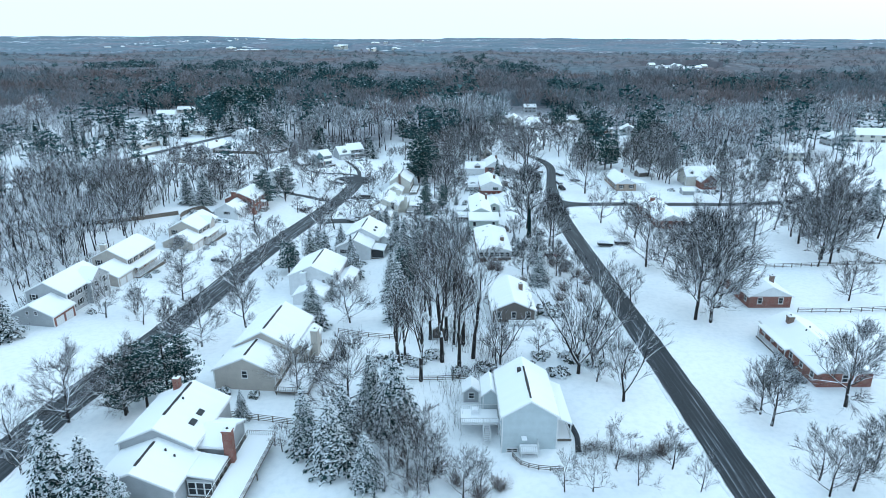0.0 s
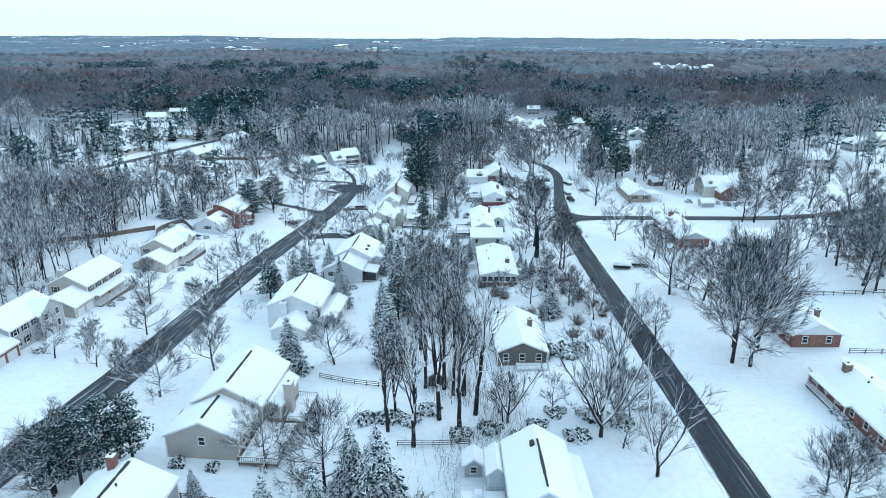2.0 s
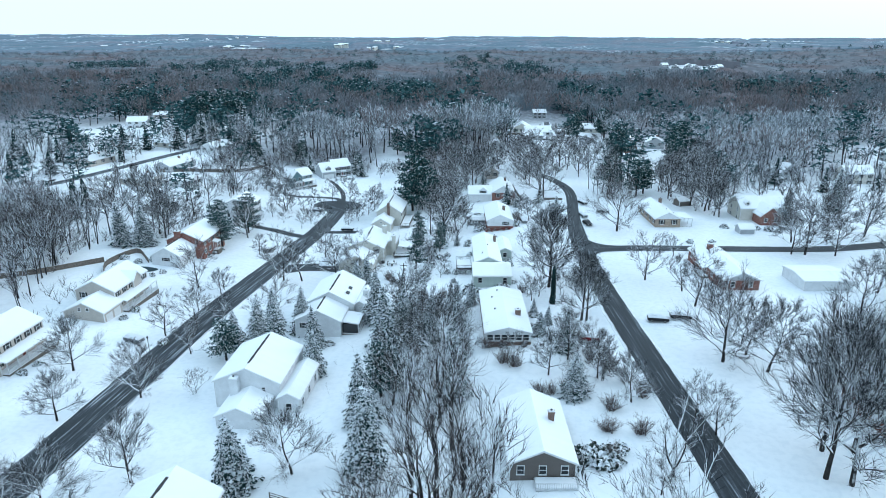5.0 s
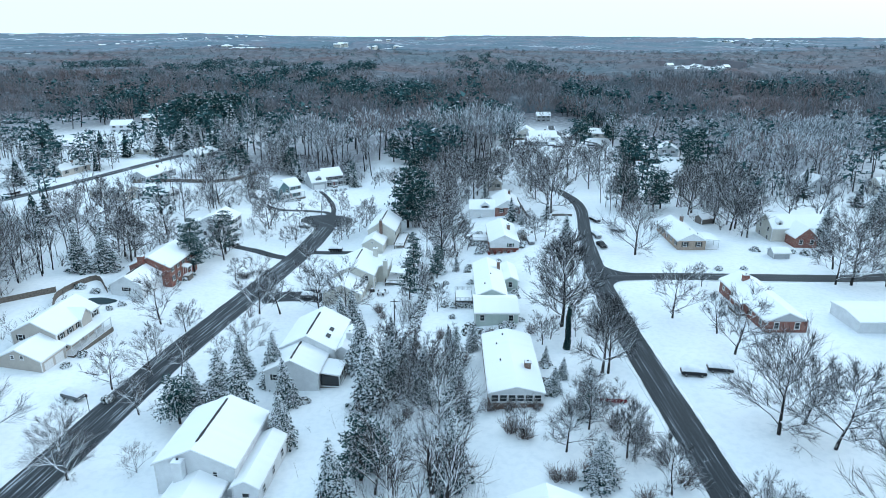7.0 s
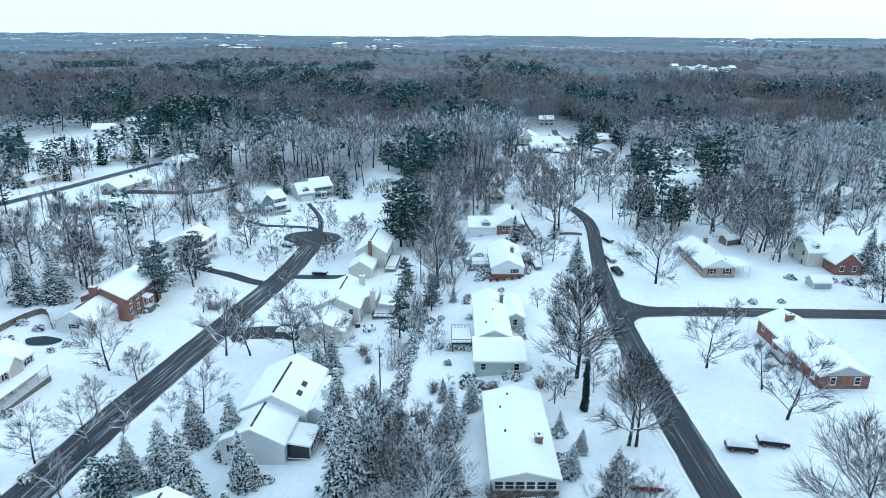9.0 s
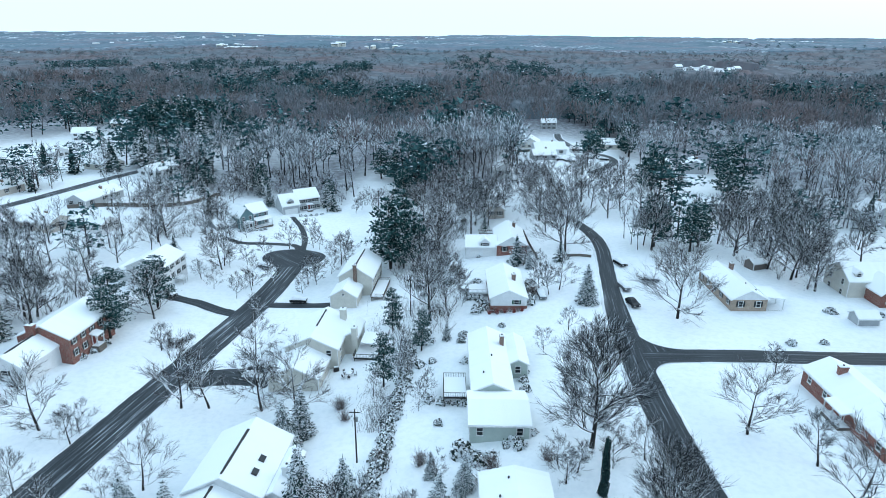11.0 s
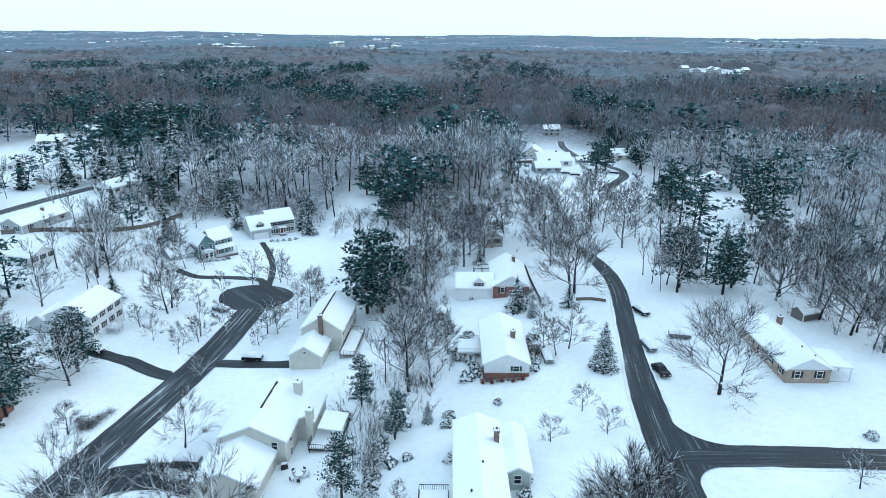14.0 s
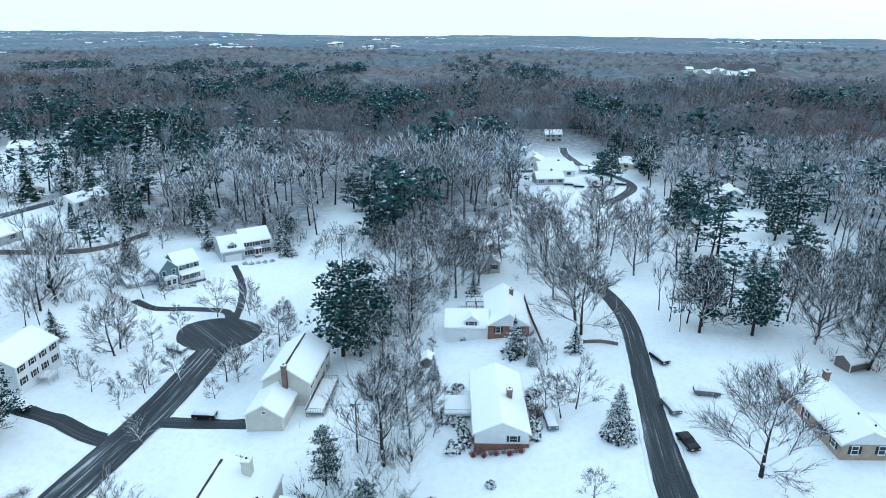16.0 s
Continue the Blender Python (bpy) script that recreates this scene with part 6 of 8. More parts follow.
rng = random.Random(11)
for x, y, h in ALL_BARE:
    if 62 < x < 112 and 284 < y < 332 and int(10 * x) % 2:
        continue
    plant("bare", x, y, h * ((1.5 if -12 < x < 8 and y < 150 else (1.0 if -12 < x < 8 and y < 190 else 1.25)) if h > 8.5 else 1.15), rng, 1.0 if -12 < x < 40 and y < 180 else (0.86 if h > 15 else 1.15), -12 < x < 8 and y < 150)
plant("bare", 57.8, 251.0, 15.0, rng, 1.3)
ivy_trunk(27.5, 193.0, 9.0)
plant("column", 28.4, 204.5, 20.5, rng, 1.1)
plant("bare", 33.4, 182.3, 15.0, rng, 0.95)
for x, y, h in ALL_SPRUCE:
    if 55 < x < 102 and 288 < y < 326:
        if h > 8.5:
            plant("pine" if h > 11.5 else "bare", x, y, h * 1.15, rng, 1.1)
    else:
        plant("spruce", x, y, h * 1.15, rng, rng.uniform(1.35, 1.6) if y > 280 else rng.uniform(1.05, 1.3))
for x, y, h in ALL_PINES + [(-5.0, 301, 15), (-11.5, 297, 20.5), (-8.0, 303, 18.5), (-12.5, 307, 16), (-7.5, 296, 14)]:
    plant("pine", x, y, h * 1.08, rng, 0.8 if -12 < x < 2 and 220 < y < 260 else (1.0 if y < 120 or (-14 < x < -3 and 290 < y < 310) else 1.25))


SOWN = {}


def sow(kind, x, y, h, rng, wide=1.0, slender=False):
    """Notes one tree of the loose growth, which becomes part of one large mesh."""
    k = rng.choice({"bare": (0, 1, 3, 4), "spruce": (0, 1, 2)}[kind])
    if kind == "bare" and slender:
        k = 5 if h > 8.5 else 6
    if kind == "bare" and h < 8.5:
        k = rng.choice((6, 7))
    s = h / HEIGHTS[kind]
    if kind == "bare" and y > 150:
        kind, k = "lean", 2 if slender else rng.randrange(4)
    m = pose(x, y, land_at(x, y), rng.uniform(-2, 2), rng.uniform(-2, 2), rng.uniform(0, 360)) @ Matrix.Diagonal((s * wide, s * wide, s, 1))
    for me in proto(kind, k):
        for slot, mat in enumerate(me.materials):
            SOWN.setdefault(mat.name, []).append((me, np.array(m), slot))


def gather():
    """Joins the loose growth into one mesh for each material."""
    for name, rows in SOWN.items():
        vs, fs, at = [], [], 0
        for me, m, slot in rows:
            co = np.empty(len(me.vertices) * 3, np.float32)
            me.vertices.foreach_get("co", co)
            co = co.reshape(-1, 3) @ m[:3, :3].T + m[:3, 3]
            me.calc_loop_triangles()
            tri = np.empty(len(me.loop_triangles) * 3, np.int32)
            me.loop_triangles.foreach_get("vertices", tri)
            which = np.empty(len(me.loop_triangles), np.int32)
            me.loop_triangles.foreach_get("material_index", which)
            tri = tri.reshape(-1, 3)[which == slot]
            vs.append(co)
            fs.append(tri.reshape(-1, 3) + at)
            at += len(co)
        out = bpy.data.meshes.new("loose_growth")
        out.from_pydata(np.concatenate(vs).tolist(), [], np.concatenate(fs).tolist())
        out.materials.append(rows[0][0].materials[rows[0][2]])
        tagged(new("loose_growth", out), "loose growth of bare saplings and young evergreens with snow", "trees", kind="stuff")


# looser trees: west, south, east and north bounds, how many, least and greatest height, share of evergreens
ZONES = [(-9, 104, 6, 148, 16, 14, 21, 0.0), (-9, 150, 5, 180, 9, 9, 14, 0.3), (8, 99, 35, 126, 18, 5, 10, 0.06), (-10, 200, 4, 250, 5, 4, 8, 0.3), (-10, 170, 5, 198, 8, 6, 13, 0.35), (-7, 250, 6, 345, 7, 10, 14, 0.05), (26, 140, 36, 172, 5, 5, 9, 0.12), (84, 110, 130, 222, 8, 8, 15, 0.2), (98, 150, 135, 230, 14, 11, 18, 0.1), (-74, 100, -66, 262, 5, 4, 8, 0), (-55, 88, -46, 205, 9, 4, 9, 0.1), (-24, 125, -14, 225, 6, 5, 9, 0.1), (50, 70, 64, 122, 8, 6, 10, 0), (30, 318, 42, 372, 10, 8, 14, 0.1), (58, 322, 92, 372, 7, 9, 15, 0.06), (96, 262, 150, 285, 7, 11, 17, 0.05), (90, 286, 175, 330, 9, 12, 17, 0.12), (4, 345, 40, 385, 12, 10, 16, 0.1), (36, 430, 112, 520, 12, 7, 12, 0.2), (62, 385, 112, 420, 9, 7, 12, 0.12), (104, 236, 150, 300, 14, 11, 17, 0.08), (110, 172, 152, 236, 14, 11, 17, 0.1), (66, 108, 84, 140, 2, 9, 14, 0), (-30, 345, -4, 375, 5, 9, 14, 0.2)]
ZONES += [(1, 262, 13, 297, 16, 3.5, 7, 0.1), (26.5, 268, 36, 297, 12, 3.5, 7, 0.1), (2, 196, 9, 252, 8, 3, 6, 0.3), (20, 176, 36, 250, 12, 3.5, 8, 0.1), (-75, 262, -56, 330, 8, 3.5, 7, 0), (-40, 290, -24, 335, 10, 4, 8, 0), (56, 286, 92, 318, 3, 7, 14, 0.1), (-104, 262, -88, 330, 8, 5, 11, 0.2), (-9, 66, 6, 86, 10, 5, 9, 0.1)]


def clear_of_houses(x, y):
    """False where a house stands."""
    for hx, hy in ROOFS:
        if hx - 4.5 < x < hx + 17 and hy - 3 < y < hy + 26:
            return False
    return road_distance(np.array([x]), np.array([y]))[0] > 5.5


bpy.context.view_layer.update()
ROOFS = [(o.matrix_world.translation.x, o.matrix_world.translation.y) for o in bpy.data.objects if o.name.startswith("house")]
for x0, y0, x1, y1, n, h0, h1, green in ZONES:
    for _ in range(n):
        x, y = rng.uniform(x0, x1), rng.uniform(y0, y1)
        if clear_of_houses(x, y) and rng.random() < 0.56:
            sow("spruce" if rng.random() < green else "bare", x, y, rng.uniform(h0, h1), rng, 1.05, h1 > 15.5)
gather()


# shrubs: the snowy hedge between the gardens, and those round the houses
SHRUB = [bush(s).mesh("foliage", shrub_leaf) for s in (1, 2, 3)]
TWIGGY = [bush(s, True).mesh("foliage", shrub_brown) for s in (4, 5)]


def shrub(x, y, s, rng, twiggy=False, label=""):
    t = thing("shrub", label or ("bare brown shrub dusted with snow" if twiggy else "rounded evergreen shrub capped with snow"), "shrub", pose(x, y, land_at(x, y), 0, 0, rng.uniform(0, 360)) @ Matrix.Diagonal((s * rng.uniform(0.85, 1.2), s * rng.uniform(0.85, 1.2), s * rng.uniform(0.75, 1.05), 1)), "garden shrubs")
    part("foliage", rng.choice(TWIGGY if twiggy else SHRUB), None, t)


for i in range(48):
    f = i / 47
    shrub(-6.8 + 4.6 * f + rng.gauss(0, 0.4), 188 + 54 * f, rng.uniform(1.25, 1.65), rng, label="snow-laden hedge shrub between two gardens")
for i in range(6):
    shrub(65.2 + 0.1 * i, 101 + 1.9 * i, 1.0, rng, label="snow-capped cone-shaped shrub beside a brick wall")
for x, y, s in ((14.6, 262, 1.6), (14.2, 264.5, 1.5), (13.4, 267, 1.7), (11, 268.5, 1.6), (25.8, 262, 1.6), (25.8, 265, 1.5), (25.7, 268, 1.4), (25.7, 272, 1.4), (12.5, 260, 1.7), (8.5, 220, 1.5), (6.6, 221, 1.6), (4, 214, 1.2), (20.6, 229, 1.3), (20.8, 233, 1.2), (19.8, 209, 1.0), (17, 205.6, 1.0), (15, 205.8, 0.9), (21, 176, 1.4), (21.3, 180, 1.3), (9.2, 248, 1.4), (18, 251, 1.2), (-0.5, 236, 1.8), (-60.8, 178.5, 1.3), (-63, 128, 1.0)):
    shrub(x, y, s, rng)
for x, y, s in ((2.0, 221.9, 1.4), (4.5, 220.7, 1.4), (20.5, 233.9, 1.2), (20.1, 226.3, 1.3), (20.2, 222.8, 1.2), (12.4, 210.8, 1.3), (14.8, 208.8, 1.4), (16.5, 207.7, 1.4), (18.4, 209.2, 1.2), (8.7, 245.1, 1.4), (14.8, 242.8, 1.2), (0.4, 246.8, 3.0), (9.4, 235.7, 1.3), (2.4, 237.0, 1.2), (22.2, 186.4, 1.5), (22.0, 176.0, 1.6), (7.8, 205.0, 2.4), (9.9, 202.3, 2.0), (12.2, 203.0, 1.6), (-26.6, 180.9, 1.3), (-24.0, 179.2, 1.2), (17.2, 205.6, 1.4), (-45.3, 184.5, 1.3), (-34.9, 158.8, 1.4), (-43.1, 112.2, 1.2), (-21.1, 112.9, 1.3), (-11.8, 248.7, 1.2), (-9.7, 250.8, 1.3), (-2.2, 278.8, 1.4), (-0.6, 273.9, 1.3), (14.6, 299.4, 1.4), (12.1, 276.8, 1.5), (13.4, 278.6, 1.6), (11.6, 271.3, 1.5), (13.1, 268.5, 1.6), (27.2, 274.7, 1.5), (26.8, 269.3, 1.5), (26.4, 264.3, 1.6)):
    shrub(x, y, s, rng)
for x, y, s in ((-67.2, 333.2, 0.95), (-66.0, 334.0, 0.95), (-64.5, 334.9, 0.95), (-63.1, 336.1, 0.95), (-61.7, 337.3, 0.95), (-60.5, 338.4, 0.95), (-51.6, 356.9, 0.95), (-49.8, 357.2, 0.95), (-48.0, 358.4, 0.95), (-46.1, 359.1, 0.95), (-44.2, 360.2, 0.95)):
    shrub(x, y, s, rng)
for x, y, s in ((-79, 150, 1.4), (-80.5, 161, 1.2), (-80, 165, 1.1), (-78.5, 147, 1.0), (-75.2, 190, 1.2), (-74.5, 195, 1.3), (-73, 240, 1.4), (-72, 243, 1.3), (-71.5, 247, 1.5), (-82, 135, 1.2), (-81, 140, 1.1), (-38.5, 97.4, 1.5), (-33, 96.4, 1.4), (-29.5, 171, 1.2), (104, 252, 1.5), (107, 250.5, 1.7), (100, 249, 1.3), (94, 254, 1.6), (109.5, 249, 1.4), (118, 247, 1.3), (-24, 262, 1.4), (77, 238, 1.2), (84, 238.6, 1.1), (-90, 218, 1.2), (-92, 222, 1.4), (-89, 228, 1.5), (-86, 231, 1.3), (-94, 230, 1.6), (-81, 219, 1.1), (-79.5, 222, 1.3)):
    shrub(x, y, s, rng)
for x, y, s in ((-8.3, 109.7, 1.9), (-5.4, 108.7, 1.6), (-12, 109.3, 1.8), (21.3, 103.5, 1.8), (24.9, 109.5, 2.0), (19, 110.5, 1.6), (23.7, 132.7, 2.2), (25.7, 131.1, 2.0), (27.2, 133.5, 1.8), (19.9, 129.6, 1.2), (29.3, 107, 1.7), (3, 104.5, 1.5), (8, 106, 1.7), (12.5, 104, 1.4), (-2, 112, 1.7), (15.5, 107, 1.5)):
    for dx, dy, k in ((0, 0, 1.1), (1.3, 0.5, 0.8), (-0.9, 0.8, 0.65)):
        shrub(x + dx * s * 0.6, y + dy * s, s * k, rng, label="dark evergreen shrub with snow under bare trees")
for x, y in ((13.3, 164.6), (15.4, 162.8), (20.7, 151.9), (23.3, 153.0), (25.5, 155.5), (26.3, 151.6), (18.7, 152.1), (21.2, 201.9), (12.4, 200.6), (11.0, 196.7), (30.2, 164.0), (6.1, 191.0), (3.7, 179.9), (10.6, 171.9), (13.5, 171.5), (18.3, 171.0), (-0.9, 192.4), (-2.8, 180.9), (1.3, 203.0), (-5.1, 204.4), (-4.9, 154.0), (-7.6, 164.7), (0.1, 156.3), (5.2, 154.4), (-4.3, 171.2), (-11.2, 163.4), (-13.5, 154.8)):
    shrub(x, y, rng.uniform(1.4, 2.3), rng, True)
for x, y, s in ((-14.5, 222, 2.4), (-13, 218, 1.6), (33, 160, 2.6), (35, 155, 2.4), (36.5, 150, 2.6), (30, 146, 2.2), (28, 140, 2.2), (33, 139, 2.4), (27, 133, 2.0), (33, 80, 1.6), (18.5, 258.4, 0.8), (20.5, 258.5, 0.7), (22.5, 258.4, 0.8), (16.5, 258.8, 0.9), (2, 74, 2.0), (-1, 77, 2.2), (-4, 73, 2.2), (5, 71, 2.0), (8, 73, 1.8), (-6, 78, 2.0), (14, 262, 1.3), (27, 268, 2.2)):
    shrub(x, y, s, rng, True)


# the undergrowth and saplings of the strip between the gardens
def thicket():
    r = np.random.RandomState(5)
    n = 11000
    y = r.uniform(84, 330, n)
    mid = -3 + 5 * np.sin(y / 40) + np.where(y < 150, 6, 0)
    x = mid + r.normal(0, 1, n) * np.where(y < 172, 4.6, np.where(y < 250, 1.6, 4.0))
    keep = ((x < 8.4) | (y < 118)) & (wander(x, y, 4.3) > 0.38)
    keep &= ~((x > 3) & (y < 98)) & (x < 30)
    x, y = x[keep], y[keep]
    n = len(x)
    h = r.uniform(1.0, 4.2, n) * np.where(y < 190, 1.0, 0.75)
    tilt = r.normal(0, 0.22, (n, 2))
    base = np.stack([x, y, land(x, y) - 0.05], 1)
    top = base + np.stack([tilt[:, 0] * h, tilt[:, 1] * h, h], 1)
    a = r.uniform(0, 6.28, n)
    s = np.stack([np.cos(a), np.sin(a), 0 * a], 1) * 0.024
    v = [np.stack([base - s, base + s, top], 1)]
    for _ in range(4):
        f = r.uniform(0.3, 0.9, (n, 1))
        q = base + (top - base) * f
        d = np.stack([r.normal(0, 0.45, n), r.normal(0, 0.45, n), r.uniform(0.3, 0.8, n)], 1) * (h * 0.45)[:, None]
        v.append(np.stack([q - s * 0.7, q + s * 0.7, q + d], 1))
    v = np.concatenate(v).reshape(-1, 3)
    stuff("undergrowth", "tangle of bare saplings and brush in snow", v, twig, "undergrowth")


def stuff(name, label, v, mat, category):
    """One mesh of loose triangles."""
    me = bpy.data.meshes.new(name)
    n = len(v)
    me.vertices.add(n)
    me.vertices.foreach_set("co", np.ascontiguousarray(v, np.float32).ravel())
    me.loops.add(n)
    me.loops.foreach_set("vertex_index", np.arange(n, dtype=np.int32))
    me.polygons.add(n // 3)
    me.polygons.foreach_set("loop_start", np.arange(0, n, 3, dtype=np.int32))
    me.update(calc_edges=True)
    me.materials.append(mat)
    return tagged(new(name, me), label, category, kind="stuff")


thicket()


def brush_row(x0, y0, x1, y1, n=2600):
    """Dark cut brush and leafless hedge along a line, half under snow."""
    r = np.random.RandomState(9)
    f = r.uniform(0, 1, n)
    x = x0 + (x1 - x0) * f + r.normal(0, 0.5, n)
    y = y0 + (y1 - y0) * f + 1.4 * np.sin(f * 9) + r.normal(0, 0.7, n)
    base = np.stack([x, y, land(x, y) + r.uniform(0, 0.5, n)], 1)
    d = np.stack([r.normal(0, 0.7, n), r.normal(0, 0.5, n), r.uniform(0.1, 0.9, n)], 1)
    a = r.uniform(0, 6.28, n)
    s = np.stack([np.cos(a), np.sin(a), 0 * a], 1) * 0.03
    stuff("brush_row", "low row of dark brush half under snow", np.stack([base - s, base + s, base + d], 1).reshape(-1, 3), twig_brown, "brush")


brush_row(20.5, 80.2, 37.0, 80.2)
brush_row(-57.3, 247.1, -54.7, 253.1, 900)
brush_row(-59.5, 249.5, -55.5, 250.5, 900)


# ---- the woods ----
def wood_tree(r, twigs, width, conifer=""):
    """Loose triangles of one forest tree 1 m high, and what each is: 0 twigs or needles, 1 bole and limbs, 2 lying snow."""
    t, kinds = [], []

    def strip(p, q, w, kind):
        s = np.cross(q - p, r.normal(0, 1, 3))
        s *= w / (np.linalg.norm(s) + 1e-6)
        t.append([p - s, p + s, q])
        kinds.append(kind)

    up = np.array([0, 0, 1.0])
    lean = np.array([r.normal(0, 0.04), r.normal(0, 0.04), 0])
    for a in (0, 2.1) if twigs > 95 or (conifer and twigs > 80) else ():
        s = np.array([np.cos(a), np.sin(a), 0]) * 0.0125
        t.append([s, np.array([np.cos(a + 2.1), np.sin(a + 2.1), 0]) * 0.0125, up * (0.92 if conifer else 0.8) + lean])
        kinds.append(1)
    if conifer:
        pads = []
        for i in range(17):
            z = 0.24 + 0.043 * i + r.normal(0, 0.018)
            a, q = r.uniform(0, 6.28), 0.25 * (1.06 - z) ** 0.6 * r.uniform(0.25, 1.25)
            pads.append((np.array([np.cos(a) * q, np.sin(a) * q, z]), r.uniform(0.6, 1.3)))
            strip(up * (z - 0.05), pads[-1][0], 0.006, 1)
        w = 1 / np.sqrt(twigs)
        for i in range(twigs):
            c, k = pads[i % len(pads)]
            n = r.normal(0, 1, 3)
            n /= np.linalg.norm(n)
            p = c + n * np.array([0.085, 0.085, 0.032]) * k * r.uniform(0.4, 1.1)
            snow_ = n[2] > 0.62 and r.uniform() < 0.8
            s = np.cross(up if snow_ else n, r.normal(0, 1, 3)) * (0.15 if snow_ else 0.30) * w
            t.append([p - s, p + s, p + (np.cross(s, up) * 1.6 + up * 0.012 if snow_ else n * 0.60 * w + r.normal(0, 0.015, 3))])
            kinds.append(2 if snow_ else 0)
        return np.array(t), np.array(kinds)
    wide, mid, tall_ = r.uniform(0.20, 0.30), r.uniform(0.60, 0.70), r.uniform(0.28, 0.36)
    limbs = []
    for i in range(10 if twigs > 95 else (6 if twigs > 50 else 0)):
        a, f = r.uniform(0, 6.28), r.uniform(0.25, 1.0)
        b = up * r.uniform(0.30, 0.60) + lean * 0.5
        e = np.array([np.cos(a) * wide * f, np.sin(a) * wide * f, mid + tall_ * np.sqrt(1 - f * f * 0.8) * r.uniform(0.55, 1.0)])
        k = b + (e - b) * 0.5 + np.array([np.cos(a), np.sin(a), -0.4]) * 0.025 + r.normal(0, 0.015, 3)
        strip(b, k + (e - b) * 0.12, 0.0062, 1 if twigs > 95 else 0)
        strip(k, e, 0.0045, 1 if twigs > 95 else 0)
        if twigs > 95:
            strip(b + up * 0.007, k + (e - b) * 0.2 + up * 0.007, 0.0040, 2)
            strip(k + up * 0.006, e, 0.0034, 2)
        limbs.append((b, k, e))
    for i in range(twigs):
        if limbs and i % 4:
            b, k, e = limbs[r.randint(len(limbs))]
            f = r.uniform(-0.35, 1.0)
            p = k + (e - k) * f if f > 0 else k + (k - b) * f
            d = (e - b) / np.linalg.norm(e - b) + r.normal(0, 0.42, 3) + up * 0.25
        else:
            a, u, rad = r.uniform(0, 6.28), r.uniform(-0.4, 1), r.uniform(0.4, 1) ** 0.4
            q = np.sqrt(max(0, 1 - u * u))
            p = np.array([np.cos(a) * q * wide * rad, np.sin(a) * q * wide * rad, mid + tall_ * u * rad])
            d = (p - up * (mid - 0.2)) * 2.0 + r.normal(0, 0.35, 3) + up * 0.3
        d *= r.uniform(0.06, 0.13) / (np.linalg.norm(d) + 1e-6) * (1 if twigs > 50 else 1.2)
        strip(p, p + d, width, 2 if twigs > 95 and i % 4 == 0 else 0)
    return np.array(t), np.array(kinds)


def brush_clump(r, stems):
    """Loose triangles of one leafless shrub 1 m high: stems that fan out from the ground, each with a few twigs."""
    t = []
    for i in range(stems):
        a, f = r.uniform(0, 6.28), r.uniform(0.1, 0.55)
        p = np.array([r.normal(0, 0.07), r.normal(0, 0.07), 0.0])
        q = np.array([np.cos(a) * f, np.sin(a) * f, r.uniform(0.6, 1.0)])
        for b, e, w in [(p, q, 0.012)] + [(p + (q - p) * k, p + (q - p) * k + (q - p) * 0.35 + r.normal(0, 0.10, 3), 0.009) for k in (0.45, 0.65, 0.8)]:
            s = np.cross(e - b, r.normal(0, 1, 3))
            s *= w / (np.linalg.norm(s) + 1e-6)
            t.append([b - s, b + s, e])
    return np.array(t), np.zeros(len(t), int)


def plantation(name, label, x, y, h, variants, mat, r, wide=1.0, frost=twig_frost):
    """Many trees of a few shapes, turned and scaled, as one mesh."""
    pick = r.randint(0, len(variants), len(x))
    z = land(x, y) - 0.2
    out, slots = [], []
    for k, (base, kinds) in enumerate(variants):
        i = np.nonzero(pick == k)[0]
        if not len(i):
            continue
        a = r.uniform(0, 6.2832, len(i))[:, None, None]
        b = base[None]
        hh = h[i][:, None, None]
        w = hh * wide * r.uniform(0.85, 1.2, len(i))[:, None, None]
        px = b[..., 0] * np.cos(a) - b[..., 1] * np.sin(a)
        py = b[..., 0] * np.sin(a) + b[..., 1] * np.cos(a)
        v = np.stack([px * w + x[i][:, None, None], py * w + y[i][:, None, None], b[..., 2] * hh + z[i][:, None, None]], -1)
        out.append(v.reshape(-1, 3))
        slots.append(np.tile(kinds.astype(np.int32), len(i)))
    ob = stuff(name, label, np.concatenate(out), mat, "woods")
    ob.data.materials.append(bole)
    ob.data.materials.append(frost)
    ob.data.polygons.foreach_set("material_index", np.concatenate(slots))
    return ob


def scatter(r, y0, y1, spacing, jitter=0.45, half=0.72, extra=40):
    """Places on a loose grid inside the widening field ahead."""
    ys = np.arange(y0, y1, spacing)
    xs, yy = [], []
    for q in ys:
        w = half * q + extra
        k = np.arange(-w, w, spacing)
        xs.append(k)
        yy.append(np.full(len(k), q))
    x, y = np.concatenate(xs), np.concatenate(yy)
    return x + r.normal(0, jitter * spacing, len(x)), y + r.normal(0, jitter * spacing, len(y))


# groves of evergreens in the woods: middle and half widths
EVERGREENS = [
    (-397, 1153, 35, 184), (-318, 1153, 48, 160), (-218, 1035, 11, 201), (-188, 746, 19, 66), (-107, 748, 46, 60), (-140, 1123, 23, 98), (-27, 713, 28, 72), (-156, 904, 8, 90), (-263, 607, 9, 60),
    (-173, 521, 13, 85), (-137, 500, 8, 66), (-155, 559, 12, 45), (3, 482, 5, 75), (-9, 385, 5, 28), (64, 1227, 61, 236), (127, 1083, 31, 159), (36, 529, 9, 64), (120, 617, 16, 67),
    (330, 682, 18, 74), (91, 440, 5, 38), (74, 421, 3, 19), (123, 394, 5, 28), (88, 380, 4, 39), (1262, 2511, 128, 566), (-574, 1176, 49, 85), (322, 734, 15, 54),
]


